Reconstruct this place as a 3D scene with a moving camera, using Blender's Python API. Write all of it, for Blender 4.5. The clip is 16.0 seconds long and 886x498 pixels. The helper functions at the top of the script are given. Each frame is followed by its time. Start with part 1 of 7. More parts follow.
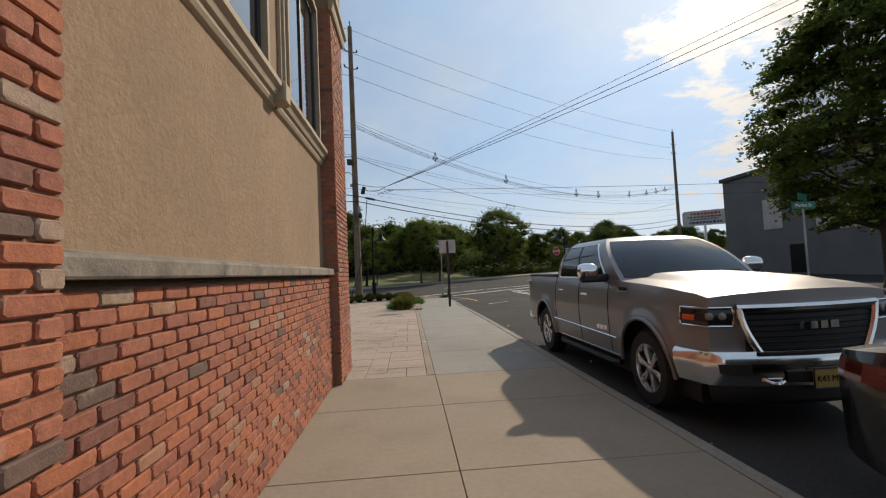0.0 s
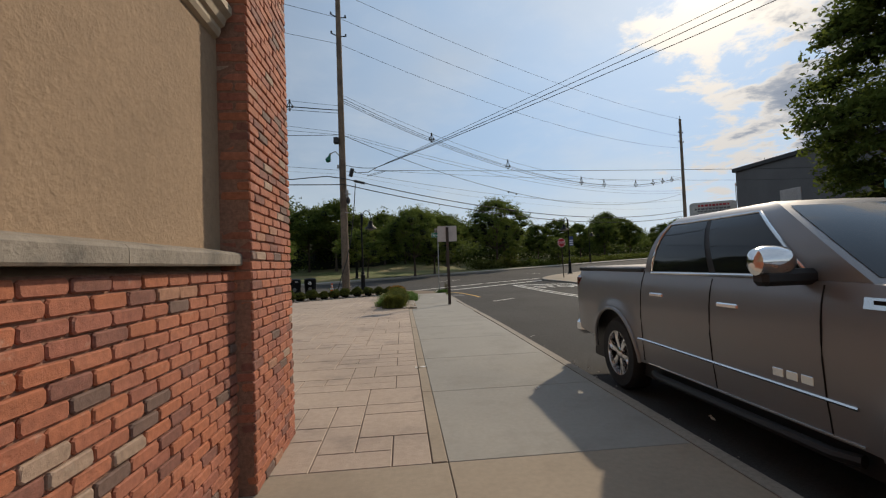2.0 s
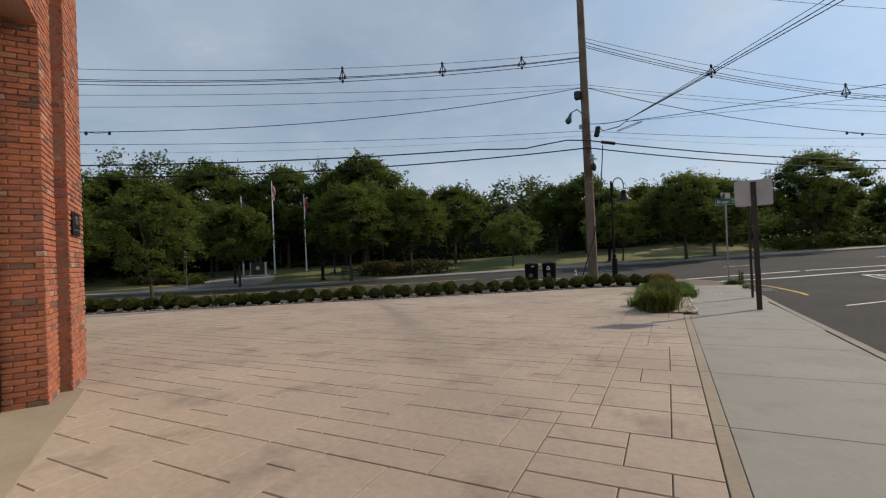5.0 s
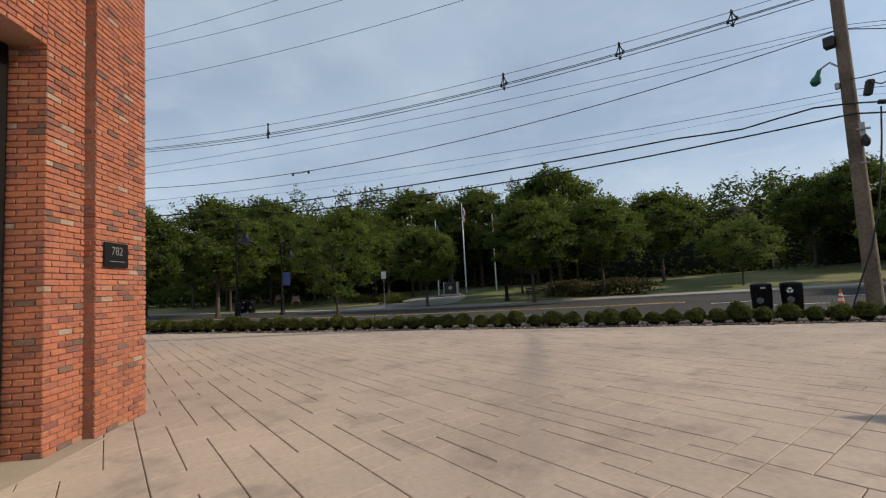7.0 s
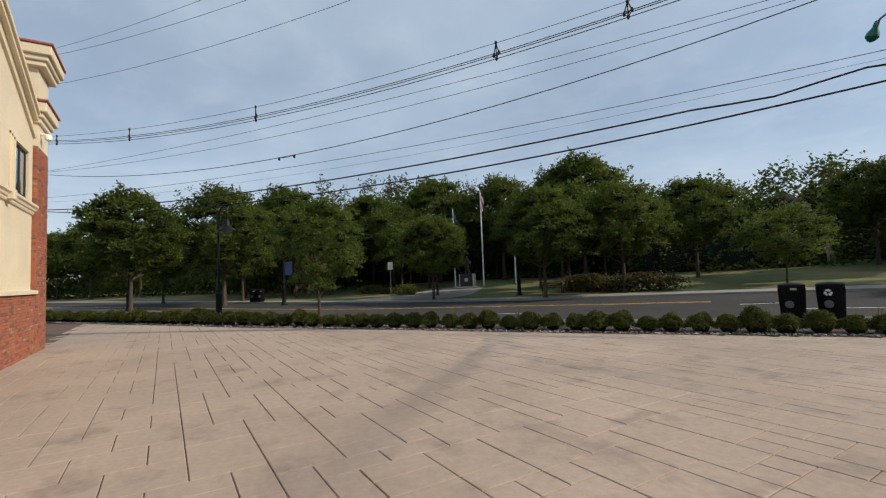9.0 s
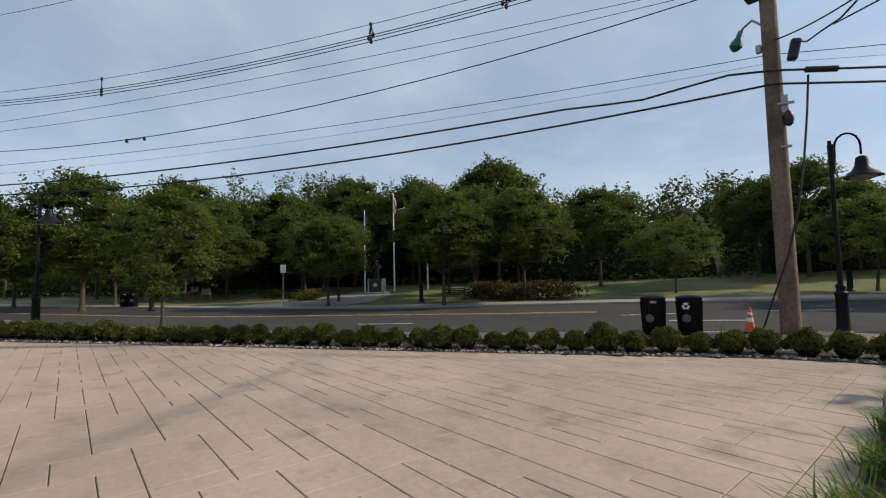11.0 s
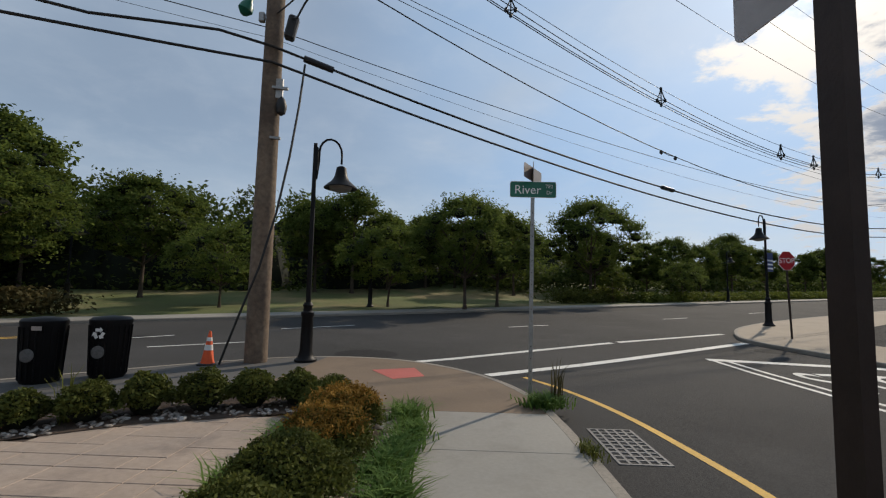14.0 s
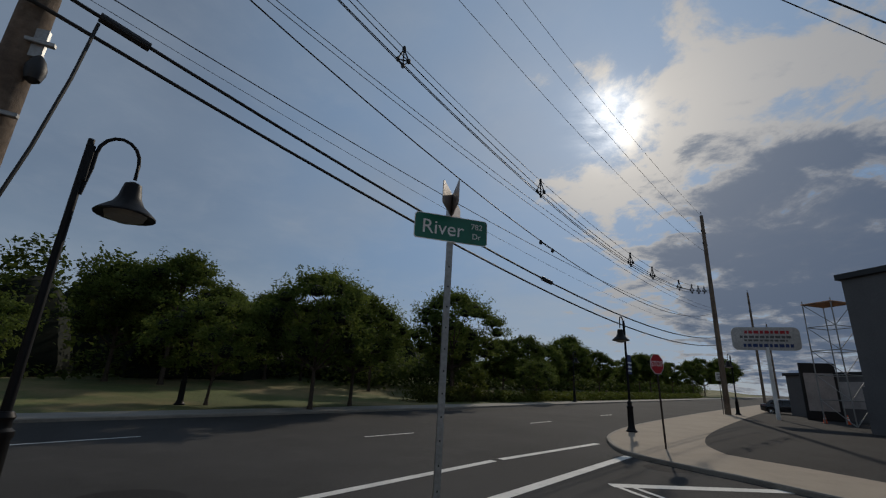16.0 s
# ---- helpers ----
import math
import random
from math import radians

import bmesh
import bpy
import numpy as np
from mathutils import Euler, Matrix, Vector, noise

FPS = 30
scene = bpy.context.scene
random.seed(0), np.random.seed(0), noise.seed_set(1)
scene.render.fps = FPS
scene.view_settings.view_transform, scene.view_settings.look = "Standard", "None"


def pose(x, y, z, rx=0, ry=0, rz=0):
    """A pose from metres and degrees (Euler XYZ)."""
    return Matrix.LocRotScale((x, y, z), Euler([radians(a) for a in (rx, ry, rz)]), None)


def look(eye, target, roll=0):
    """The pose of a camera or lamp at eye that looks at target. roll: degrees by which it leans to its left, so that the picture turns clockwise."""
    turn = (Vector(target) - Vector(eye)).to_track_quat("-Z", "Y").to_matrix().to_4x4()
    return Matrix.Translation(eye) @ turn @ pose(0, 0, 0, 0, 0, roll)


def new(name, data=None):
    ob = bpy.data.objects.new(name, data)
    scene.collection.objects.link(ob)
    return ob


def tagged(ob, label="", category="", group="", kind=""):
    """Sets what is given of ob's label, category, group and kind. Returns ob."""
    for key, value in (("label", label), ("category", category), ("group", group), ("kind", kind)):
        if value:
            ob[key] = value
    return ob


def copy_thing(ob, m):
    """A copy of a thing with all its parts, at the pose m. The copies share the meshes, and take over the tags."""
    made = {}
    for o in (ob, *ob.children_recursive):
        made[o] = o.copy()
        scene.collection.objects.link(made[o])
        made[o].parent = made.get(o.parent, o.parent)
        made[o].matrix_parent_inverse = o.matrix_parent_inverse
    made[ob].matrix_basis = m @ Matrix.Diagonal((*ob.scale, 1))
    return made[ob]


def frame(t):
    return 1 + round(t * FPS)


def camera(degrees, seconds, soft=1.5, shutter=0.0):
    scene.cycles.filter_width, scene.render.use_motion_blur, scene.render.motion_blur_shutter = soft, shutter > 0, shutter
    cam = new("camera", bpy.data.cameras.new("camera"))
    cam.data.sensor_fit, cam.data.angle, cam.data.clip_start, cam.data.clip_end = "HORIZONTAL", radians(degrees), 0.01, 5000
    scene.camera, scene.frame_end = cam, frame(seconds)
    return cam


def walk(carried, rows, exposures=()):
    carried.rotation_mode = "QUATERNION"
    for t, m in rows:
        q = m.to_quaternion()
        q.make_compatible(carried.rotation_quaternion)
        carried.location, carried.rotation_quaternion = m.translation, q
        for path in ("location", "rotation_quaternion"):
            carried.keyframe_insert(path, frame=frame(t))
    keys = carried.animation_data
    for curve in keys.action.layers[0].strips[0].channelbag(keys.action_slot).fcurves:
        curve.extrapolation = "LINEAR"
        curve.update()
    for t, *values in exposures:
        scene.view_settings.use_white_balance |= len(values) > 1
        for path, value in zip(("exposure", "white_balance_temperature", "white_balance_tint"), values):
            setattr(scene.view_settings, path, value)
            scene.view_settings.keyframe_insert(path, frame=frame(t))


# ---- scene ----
cam = camera(89.8, 16.0, soft=1.2)
METRES, EYE, TILT, LEAN, TURN = 26.3, 1.5, 0.0, 0.0, -4.5
ROWS = [
    (0.0, 0.0, 0.0, 0.0, 0.14, 2.98, 2.63),
    (0.5, -0.0034, 0.0302, 0.0003, -0.54, 2.69, 2.4),
    (1.0, -0.0051, 0.0612, -0.0006, -0.68, 2.24, 2.19),
    (1.5, -0.0077, 0.0923, -0.0006, -1.15, 2.23, 2.27),
    (2.0, -0.0087, 0.1226, -0.0004, -0.73, 1.96, 2.16),
    (2.5, -0.0112, 0.1534, -0.0013, 0.67, 0.92, 2.32),
    (3.0, -0.0133, 0.1834, -0.0016, 3.52, -0.38, 2.46),
    (3.5, -0.0174, 0.214, -0.0022, 7.11, -1.35, 2.61),
    (4.0, -0.0196, 0.243, -0.0022, 13.12, -1.13, 2.85),
    (4.5, -0.0229, 0.2719, -0.0006, 21.72, -0.53, 2.81),
    (5.0, -0.0261, 0.299, 0.0003, 31.27, 0.88, 2.5),
    (7.5, -0.0441, 0.4428, 0.0027, 60.81, 3.95, 2.85),
    (8.0, -0.0491, 0.4729, 0.0026, 62.43, 3.19, 2.39),
    (10.5, -0.0648, 0.6244, 0.0038, 61.35, 4.31, 1.2),
    (11.0, -0.0635, 0.6577, 0.0031, 54.38, 3.76, 1.25),
    (11.5, -0.0589, 0.6922, 0.0019, 44.84, 3.38, 1.29),
    (12.0, -0.0515, 0.7268, 0.0024, 35.4, 3.43, 1.07),
    (12.5, -0.0407, 0.7602, 0.0031, 26.2, 3.79, 0.73),
    (13.0, -0.0335, 0.7945, 0.003, 18.33, 4.33, 0.24),
    (13.5, -0.029, 0.8296, 0.0033, 11.85, 4.63, -0.3),
    (14.0, -0.0289, 0.8649, 0.0031, 6.58, 5.18, -1.19),
    (14.5, -0.0288, 0.8972, 0.0037, 2.34, 6.03, -2.46),
    (15.0, -0.0314, 0.9289, 0.0037, -2.01, 7.85, -2.85),
    (15.5, -0.0338, 0.9596, 0.0048, -6.66, 11.71, -2.63),
    (16.0, -0.0394, 0.9907, 0.0092, -12.02, 17.3, -2.59),
]
walk(cam, [(t, pose(0, 0, EYE, TILT, LEAN, TURN) @ pose(METRES * x, METRES * y, METRES * z, 90 + pitch, roll, yaw)) for t, x, y, z, yaw, pitch, roll in ROWS],
     exposures=[(0.0, -0.2, 6750, 10), (1.5, -0.3, 6750, 10), (3.0, -0.35, 6750, 10), (4.5, -0.42, 6700, 10), (5.0, -0.22, 6650, 10), (8.0, -0.03, 6600, 10), (12.5, 0.0, 6500, 10),
                (13.5, -0.24, 6480, 10), (14.5, -0.48, 6450, 10), (15.0, -0.68, 6380, 10), (15.5, -1.02, 6280, 10), (16.0, -1.28, 6180, 10)])

# ---------------------------------------------------------------- light and sky
SUN_AZ, SUN_EL = radians(38.5), radians(32.0)
SUN_DIR = Vector((math.sin(SUN_AZ) * math.cos(SUN_EL), math.cos(SUN_AZ) * math.cos(SUN_EL), math.sin(SUN_EL)))
sun_data = bpy.data.lights.new("sun", "SUN")
sun_data.energy, sun_data.angle, sun_data.color = 4.0, radians(1.0), (1.0, 0.86, 0.68)
sun_lamp = new("sun", sun_data)
sun_lamp.matrix_world = look(SUN_DIR * 100, (0, 0, 0))


def build_world():
    w = bpy.data.worlds.new("sky")
    scene.world = w
    w.use_nodes = True
    n, l = w.node_tree.nodes, w.node_tree.links
    n.clear()

    def node(kind, **props):
        x = n.new(kind)
        for k, v in props.items():
            x.inputs[k].default_value = v
        return x

    def math_node(op, a, b=None, clamp=False):
        x = n.new("ShaderNodeMath")
        x.operation, x.use_clamp = op, clamp
        for i, v in enumerate((a, b)):
            if v is None:
                continue
            if isinstance(v, (int, float)):
                x.inputs[i].default_value = v
            else:
                l.new(v, x.inputs[i])
        return x.outputs[0]

    def ramp(val, lo, hi):
        x = n.new("ShaderNodeMapRange")
        x.interpolation_type = "SMOOTHSTEP"
        l.new(val, x.inputs["Value"])
        x.inputs["From Min"].default_value, x.inputs["From Max"].default_value = lo, hi
        return x.outputs[0]

    def mix(f, a, b):
        x = n.new("ShaderNodeMix")
        x.data_type = "RGBA"
        for v, s in ((f, x.inputs["Factor"]), (a, x.inputs["A"]), (b, x.inputs["B"])):
            if isinstance(v, (tuple, float)):
                s.default_value = v
            else:
                l.new(v, s)
        return x.outputs["Result"]

    sky = n.new("ShaderNodeTexSky")
    sky.sky_type, sky.sun_disc = "NISHITA", False
    sky.sun_elevation, sky.sun_rotation = SUN_EL, SUN_AZ
    sky.air_density, sky.dust_density, sky.ozone_density = 1.0, 0.15, 2.5
    scale = n.new("ShaderNodeVectorMath")
    scale.operation = "SCALE"
    l.new(sky.outputs[0], scale.inputs[0])
    scale.inputs["Scale"].default_value = SKY_GAIN
    coord = n.new("ShaderNodeTexCoord")
    direction = coord.outputs["Generated"]
    sep = n.new("ShaderNodeSeparateXYZ")
    l.new(direction, sep.inputs[0])
    # clouds lie on a flat deck, so they shrink towards the horizon
    deck = math_node("ADD", math_node("MAXIMUM", sep.outputs[2], 0.0), 0.16)
    comb = n.new("ShaderNodeCombineXYZ")
    l.new(math_node("DIVIDE", sep.outputs[0], deck), comb.inputs[0])
    l.new(math_node("DIVIDE", sep.outputs[1], deck), comb.inputs[1])
    big = node("ShaderNodeTexNoise", Scale=0.9, Detail=3.0, Roughness=0.5)
    fine = node("ShaderNodeTexNoise", Scale=3.4, Detail=9.0, Roughness=0.62, Distortion=0.25)
    for x in (big, fine):
        l.new(comb.outputs[0], x.inputs["Vector"])
    # the cloud bank fills the east, the west keeps thin haze
    east = n.new("ShaderNodeVectorMath")
    east.operation = "DOT_PRODUCT"
    l.new(direction, east.inputs[0])
    east.inputs[1].default_value = Vector((0.74, 0.56, 0.38)).normalized()
    bank = ramp(east.outputs["Value"], 0.86, 0.985)
    storm = n.new("ShaderNodeVectorMath")
    storm.operation = "DOT_PRODUCT"
    l.new(direction, storm.inputs[0])
    storm.inputs[1].default_value = Vector((0.81, 0.53, 0.25)).normalized()
    ragged = math_node("MULTIPLY", math_node("SUBTRACT", fine.outputs[0], 0.5), 0.11)
    dark_bank = ramp(math_node("ADD", storm.outputs["Value"], ragged), 0.964, 0.990)
    cover = math_node("ADD", math_node("ADD", math_node("MULTIPLY", fine.outputs[0], 0.75), math_node("MULTIPLY", big.outputs[0], 0.35)),
                      math_node("ADD", math_node("MULTIPLY", bank, 0.24), math_node("MULTIPLY", dark_bank, 0.14)))
    cloud = ramp(cover, 0.70, 0.79)
    thick = math_node("MAXIMUM", ramp(cover, 0.84, 1.02), math_node("MULTIPLY", dark_bank, ramp(cover, 0.72, 0.95)))
    toward = n.new("ShaderNodeVectorMath")
    toward.operation = "DOT_PRODUCT"
    l.new(direction, toward.inputs[0])
    toward.inputs[1].default_value = SUN_DIR
    near_sun = math_node("POWER", math_node("MAXIMUM", toward.outputs["Value"], 0.0), 40.0)
    wide_glow = math_node("POWER", math_node("MAXIMUM", toward.outputs["Value"], 0.0), 7.0)
    core = math_node("MULTIPLY", math_node("POWER", math_node("MAXIMUM", toward.outputs["Value"], 0.0), 750.0), ramp(fine.outputs[0], 0.25, 0.62))
    lit = mix(near_sun, (0.68, 0.68, 0.69, 1), (1.25, 1.14, 1.0, 1))
    shade = mix(near_sun, (0.22, 0.31, 0.46, 1), (0.38, 0.42, 0.48, 1))
    cloud_col = mix(thick, lit, shade)
    haze = math_node("ADD", math_node("MULTIPLY", ramp(big.outputs[0], 0.35, 0.7), 0.22), 0.45)
    col = mix(haze, scale.outputs[0], (0.59, 0.72, 0.875, 1))
    # deeper blue patches between thin veils on the sunny side, pale haze low down
    clear = math_node("MULTIPLY", ramp(toward.outputs["Value"], 0.62, 0.95), ramp(big.outputs[0], 0.72, 0.42))
    col = mix(math_node("MULTIPLY", clear, 0.55), col, (0.34, 0.62, 1.02, 1))
    veil = math_node("MULTIPLY", ramp(fine.outputs[0], 0.40, 0.80), 0.20)
    col = mix(veil, col, (0.76, 0.83, 0.92, 1))
    low = math_node("MULTIPLY", ramp(sep.outputs[2], 0.26, 0.0), 0.55)
    col = mix(low, col, (0.74, 0.80, 0.87, 1))
    col = mix(cloud, col, cloud_col)
    col = mix(math_node("MULTIPLY", dark_bank, 0.85), col, (0.115, 0.185, 0.315, 1))
    glow = n.new("ShaderNodeVectorMath")
    glow.operation = "SCALE"
    glow.inputs[0].default_value = (1.0, 0.94, 0.84)
    l.new(math_node("ADD", math_node("MULTIPLY", core, 5.0), math_node("MULTIPLY", math_node("ADD", near_sun, math_node("MULTIPLY", wide_glow, 1.6)), 0.17)), glow.inputs["Scale"])
    add = n.new("ShaderNodeVectorMath")
    l.new(col, add.inputs[0])
    l.new(glow.outputs[0], add.inputs[1])
    bg = n.new("ShaderNodeBackground")
    l.new(add.outputs[0], bg.inputs[0])
    bg.inputs[1].default_value = 1.0
    out = n.new("ShaderNodeOutputWorld")
    l.new(bg.outputs[0], out.inputs[0])


SKY_GAIN = 0.085
build_world()

# ---------------------------------------------------------------- materials


def material(name, color, rough=0.8, metal=0.0, var=0.25, grain=8.0, big=0.7, big_var=0.2, bump=0.2, bump_scale=60.0, tint=None,
             coat=0.0, rnd=None, rnd_colors=None, spec=0.5, trans=0.0, stains=None, object_coords=False):
    """Procedural surface: base colour with fine grain, broad blotches, optional stains and a per-piece colour."""
    m = bpy.data.materials.new(name)
    m.use_nodes = True
    n, l = m.node_tree.nodes, m.node_tree.links
    b = n["Principled BSDF"]
    b.inputs["Roughness"].default_value, b.inputs["Metallic"].default_value = rough, metal
    b.inputs["Coat Weight"].default_value = coat
    b.inputs["Specular IOR Level"].default_value = spec
    b.inputs["Transmission Weight"].default_value = trans
    geo = n.new("ShaderNodeNewGeometry")
    pos = geo.outputs["Position"]
    if object_coords:
        pos = n.new("ShaderNodeTexCoord").outputs["Object"]

    def noise_node(scale, detail=6.0, rough_=0.6):
        x = n.new("ShaderNodeTexNoise")
        l.new(pos, x.inputs["Vector"])
        x.inputs["Scale"].default_value, x.inputs["Detail"].default_value, x.inputs["Roughness"].default_value = scale, detail, rough_
        return x.outputs[0]

    def mult(a, val, amount):
        r = n.new("ShaderNodeMapRange")
        l.new(val, r.inputs["Value"])
        r.inputs["From Min"].default_value, r.inputs["From Max"].default_value = 0.3, 0.7
        r.inputs["To Min"].default_value, r.inputs["To Max"].default_value = 1 - amount, 1 + amount
        v = n.new("ShaderNodeVectorMath")
        v.operation = "SCALE"
        l.new(a, v.inputs[0])
        l.new(r.outputs[0], v.inputs["Scale"])
        return v.outputs[0]

    if rnd_colors:
        ramp = n.new("ShaderNodeValToRGB")
        ramp.color_ramp.interpolation = "CONSTANT"
        e = ramp.color_ramp.elements
        while len(e) < len(rnd_colors):
            e.new(0.5)
        for i, (p, c) in enumerate(rnd_colors):
            e[i].position, e[i].color = p, (*c, 1)
        src = n.new("ShaderNodeObjectInfo").outputs["Random"] if rnd == "object" else geo.outputs["Random Per Island"]
        l.new(src, ramp.inputs[0])
        col = ramp.outputs[0]
    else:
        rgb = n.new("ShaderNodeRGB")
        rgb.outputs[0].default_value = (*color, 1)
        col = rgb.outputs[0]
    col = mult(col, noise_node(grain), var)
    col = mult(col, noise_node(big, 4.0), big_var)
    if stains:
        s_col, s_scale, lo, hi, amount = stains
        r = n.new("ShaderNodeMapRange")
        l.new(noise_node(s_scale, 8.0, 0.65), r.inputs["Value"])
        r.inputs["From Min"].default_value, r.inputs["From Max"].default_value = lo, hi
        r.inputs["To Max"].default_value = amount
        mx = n.new("ShaderNodeMix")
        mx.data_type = "RGBA"
        l.new(r.outputs[0], mx.inputs["Factor"])
        l.new(col, mx.inputs["A"])
        mx.inputs["B"].default_value = (*s_col, 1)
        col = mx.outputs["Result"]
    l.new(col, b.inputs["Base Color"])
    if bump:
        bn = n.new("ShaderNodeBump")
        bn.inputs["Strength"].default_value, bn.inputs["Distance"].default_value = bump, 0.02
        l.new(noise_node(bump_scale, 8.0, 0.65), bn.inputs["Height"])
        l.new(bn.outputs[0], b.inputs["Normal"])
    return m


def leaf_material(name, dark, light, rough=0.75, through_amount=0.35, spray_scale=0.6):
    """Leaves: a colour for each leaf, and some light passing through."""
    m = bpy.data.materials.new(name)
    m.use_nodes = True
    n, l = m.node_tree.nodes, m.node_tree.links
    b = n["Principled BSDF"]
    geo = n.new("ShaderNodeNewGeometry")
    ramp = n.new("ShaderNodeValToRGB")
    ramp.color_ramp.elements[0].color, ramp.color_ramp.elements[1].color = (*dark, 1), (*light, 1)
    # single leaves differ a little, whole sprays differ more
    spray = n.new("ShaderNodeTexNoise")
    l.new(geo.outputs["Position"], spray.inputs["Vector"])
    spray.inputs["Scale"].default_value, spray.inputs["Detail"].default_value = spray_scale, 3.0
    spread = n.new("ShaderNodeMapRange")
    l.new(spray.outputs[0], spread.inputs["Value"])
    spread.inputs["From Min"].default_value, spread.inputs["From Max"].default_value = 0.34, 0.66
    both = n.new("ShaderNodeMix")
    both.inputs["Factor"].default_value = 0.55
    l.new(geo.outputs["Random Per Island"], both.inputs["A"])
    l.new(spread.outputs[0], both.inputs["B"])
    l.new(both.outputs["Result"], ramp.inputs[0])
    l.new(ramp.outputs[0], b.inputs["Base Color"])
    b.inputs["Roughness"].default_value = rough
    b.inputs["Specular IOR Level"].default_value = 0.12
    t = n.new("ShaderNodeBsdfTranslucent")
    l.new(ramp.outputs[0], t.inputs["Color"])
    mx = n.new("ShaderNodeMixShader")
    mx.inputs[0].default_value = through_amount
    l.new(b.outputs[0], mx.inputs[1])
    l.new(t.outputs[0], mx.inputs[2])
    l.new(mx.outputs[0], n["Material Output"].inputs[0])
    return m


BRICKS = ((0.0, (0.36, 0.105, 0.050)), (0.24, (0.41, 0.120, 0.050)), (0.42, (0.31, 0.090, 0.052)), (0.58, (0.37, 0.115, 0.062)),
          (0.72, (0.20, 0.065, 0.045)), (0.80, (0.40, 0.125, 0.060)), (0.89, (0.13, 0.075, 0.060)), (0.94, (0.36, 0.17, 0.10)), (0.975, (0.36, 0.25, 0.18)))
BRICKS = tuple((p, tuple(a * 0.80 + b * 0.14 for a, b in zip(c, (0.30, 0.20, 0.15)))) for p, c in BRICKS)
M = {}
M["brick"] = material("brick", (0.35, 0.12, 0.07), 0.85, var=0.22, grain=30, big=3.0, big_var=0.14, bump=0.3, bump_scale=95, rnd="object", rnd_colors=BRICKS,
                      stains=((0.52, 0.42, 0.33), 9.0, 0.62, 0.76, 0.5))
M["brick_run"] = material("brick_run", (0.35, 0.12, 0.07), 0.85, var=0.22, grain=30, big=3.0, big_var=0.14, bump=0.3, bump_scale=95, rnd="island", rnd_colors=BRICKS,
                          stains=((0.52, 0.42, 0.33), 9.0, 0.62, 0.76, 0.5))
M["mortar"] = material("mortar", (0.26, 0.135, 0.09), 0.95, var=0.25, grain=40, bump=0.4)
M["stucco"] = material("stucco", (0.30, 0.205, 0.128), 0.95, var=0.10, grain=18, big=0.8, big_var=0.12, bump=0.55, bump_scale=26)
M["cream"] = material("cream_render", (0.66, 0.58, 0.43), 0.9, var=0.06, grain=18, big=0.6, big_var=0.08, bump=0.25, bump_scale=50)
M["trim"] = material("trim_paint", (0.38, 0.30, 0.21), 0.8, var=0.08, grain=14, big=1.2, big_var=0.10, bump=0.15, bump_scale=60)
M["cap"] = material("cap_red", (0.30, 0.09, 0.06), 0.8, bump=0.2)
M["sill"] = material("precast_sill", (0.24, 0.205, 0.165), 0.95, var=0.2, grain=22, big=1.6, big_var=0.2, bump=0.45, bump_scale=45, stains=((0.07, 0.065, 0.06), 5.5, 0.5, 0.68, 0.8))
M["walk"] = material("walk_concrete", (0.295, 0.24, 0.178), 0.9, var=0.08, grain=20, big=0.5, big_var=0.10, bump=0.18, bump_scale=90, stains=((0.20, 0.16, 0.118), 1.1, 0.51, 0.72, 0.5))
M["walk_new"] = material("walk_grey", (0.27, 0.255, 0.225), 0.9, var=0.06, grain=20, big=0.4, big_var=0.08, bump=0.15, bump_scale=90, stains=((0.175, 0.162, 0.142), 1.3, 0.50, 0.70, 0.5))
M["corner"] = material("corner_concrete", (0.19, 0.14, 0.098), 0.9, spec=0.25, stains=((0.12, 0.09, 0.07), 1.3, 0.52, 0.72, 0.5), var=0.08, grain=20, big=0.5, big_var=0.1, bump=0.18, bump_scale=90)
M["river_walk"] = material("river_walk", (0.105, 0.10, 0.094), 0.92, spec=0.25, var=0.12, grain=25, big=0.5, big_var=0.14, bump=0.25, bump_scale=90, stains=((0.07, 0.065, 0.06), 1.2, 0.52, 0.72, 0.5))
M["kerb"] = material("kerb_concrete", (0.26, 0.23, 0.19), 0.92, var=0.18, grain=25, big=0.8, big_var=0.15, bump=0.35, bump_scale=70, stains=((0.12, 0.11, 0.10), 2.0, 0.58, 0.8, 0.5))
M["slab"] = material("stamped_slab", (0.37, 0.29, 0.228), 0.85, var=0.09, grain=14, big=0.3, big_var=0.16, bump=0.3, bump_scale=16, stains=((0.19, 0.15, 0.125), 1.3, 0.54, 0.68, 0.6))
M["joint"] = material("slab_joint", (0.11, 0.075, 0.055), 0.95, var=0.2, grain=20, bump=0.3)
M["asphalt"] = material("asphalt", (0.050, 0.0485, 0.047), 0.95, spec=0.2, var=0.28, grain=45, big=0.16, big_var=0.22, bump=0.5, bump_scale=130, stains=((0.085, 0.082, 0.078), 0.5, 0.55, 0.8, 0.5))
M["asphalt_dark"] = material("asphalt_dark", (0.026, 0.025, 0.025), 0.95, spec=0.2, var=0.28, grain=45, big=0.3, big_var=0.2, bump=0.5, bump_scale=130)
M["white_line"] = material("road_paint_white", (0.62, 0.61, 0.57), 0.8, var=0.12, grain=30, big=1.0, big_var=0.12, bump=0.25, stains=((0.2, 0.19, 0.18), 5.0, 0.58, 0.75, 0.7))
M["yellow_line"] = material("road_paint_yellow", (0.60, 0.36, 0.06), 0.8, var=0.12, grain=30, big=1.0, big_var=0.12, bump=0.25, stains=((0.2, 0.16, 0.1), 5.0, 0.58, 0.75, 0.7))
M["red_pad"] = material("tactile_red", (0.42, 0.10, 0.08), 0.85, var=0.12, grain=30, bump=0.3)
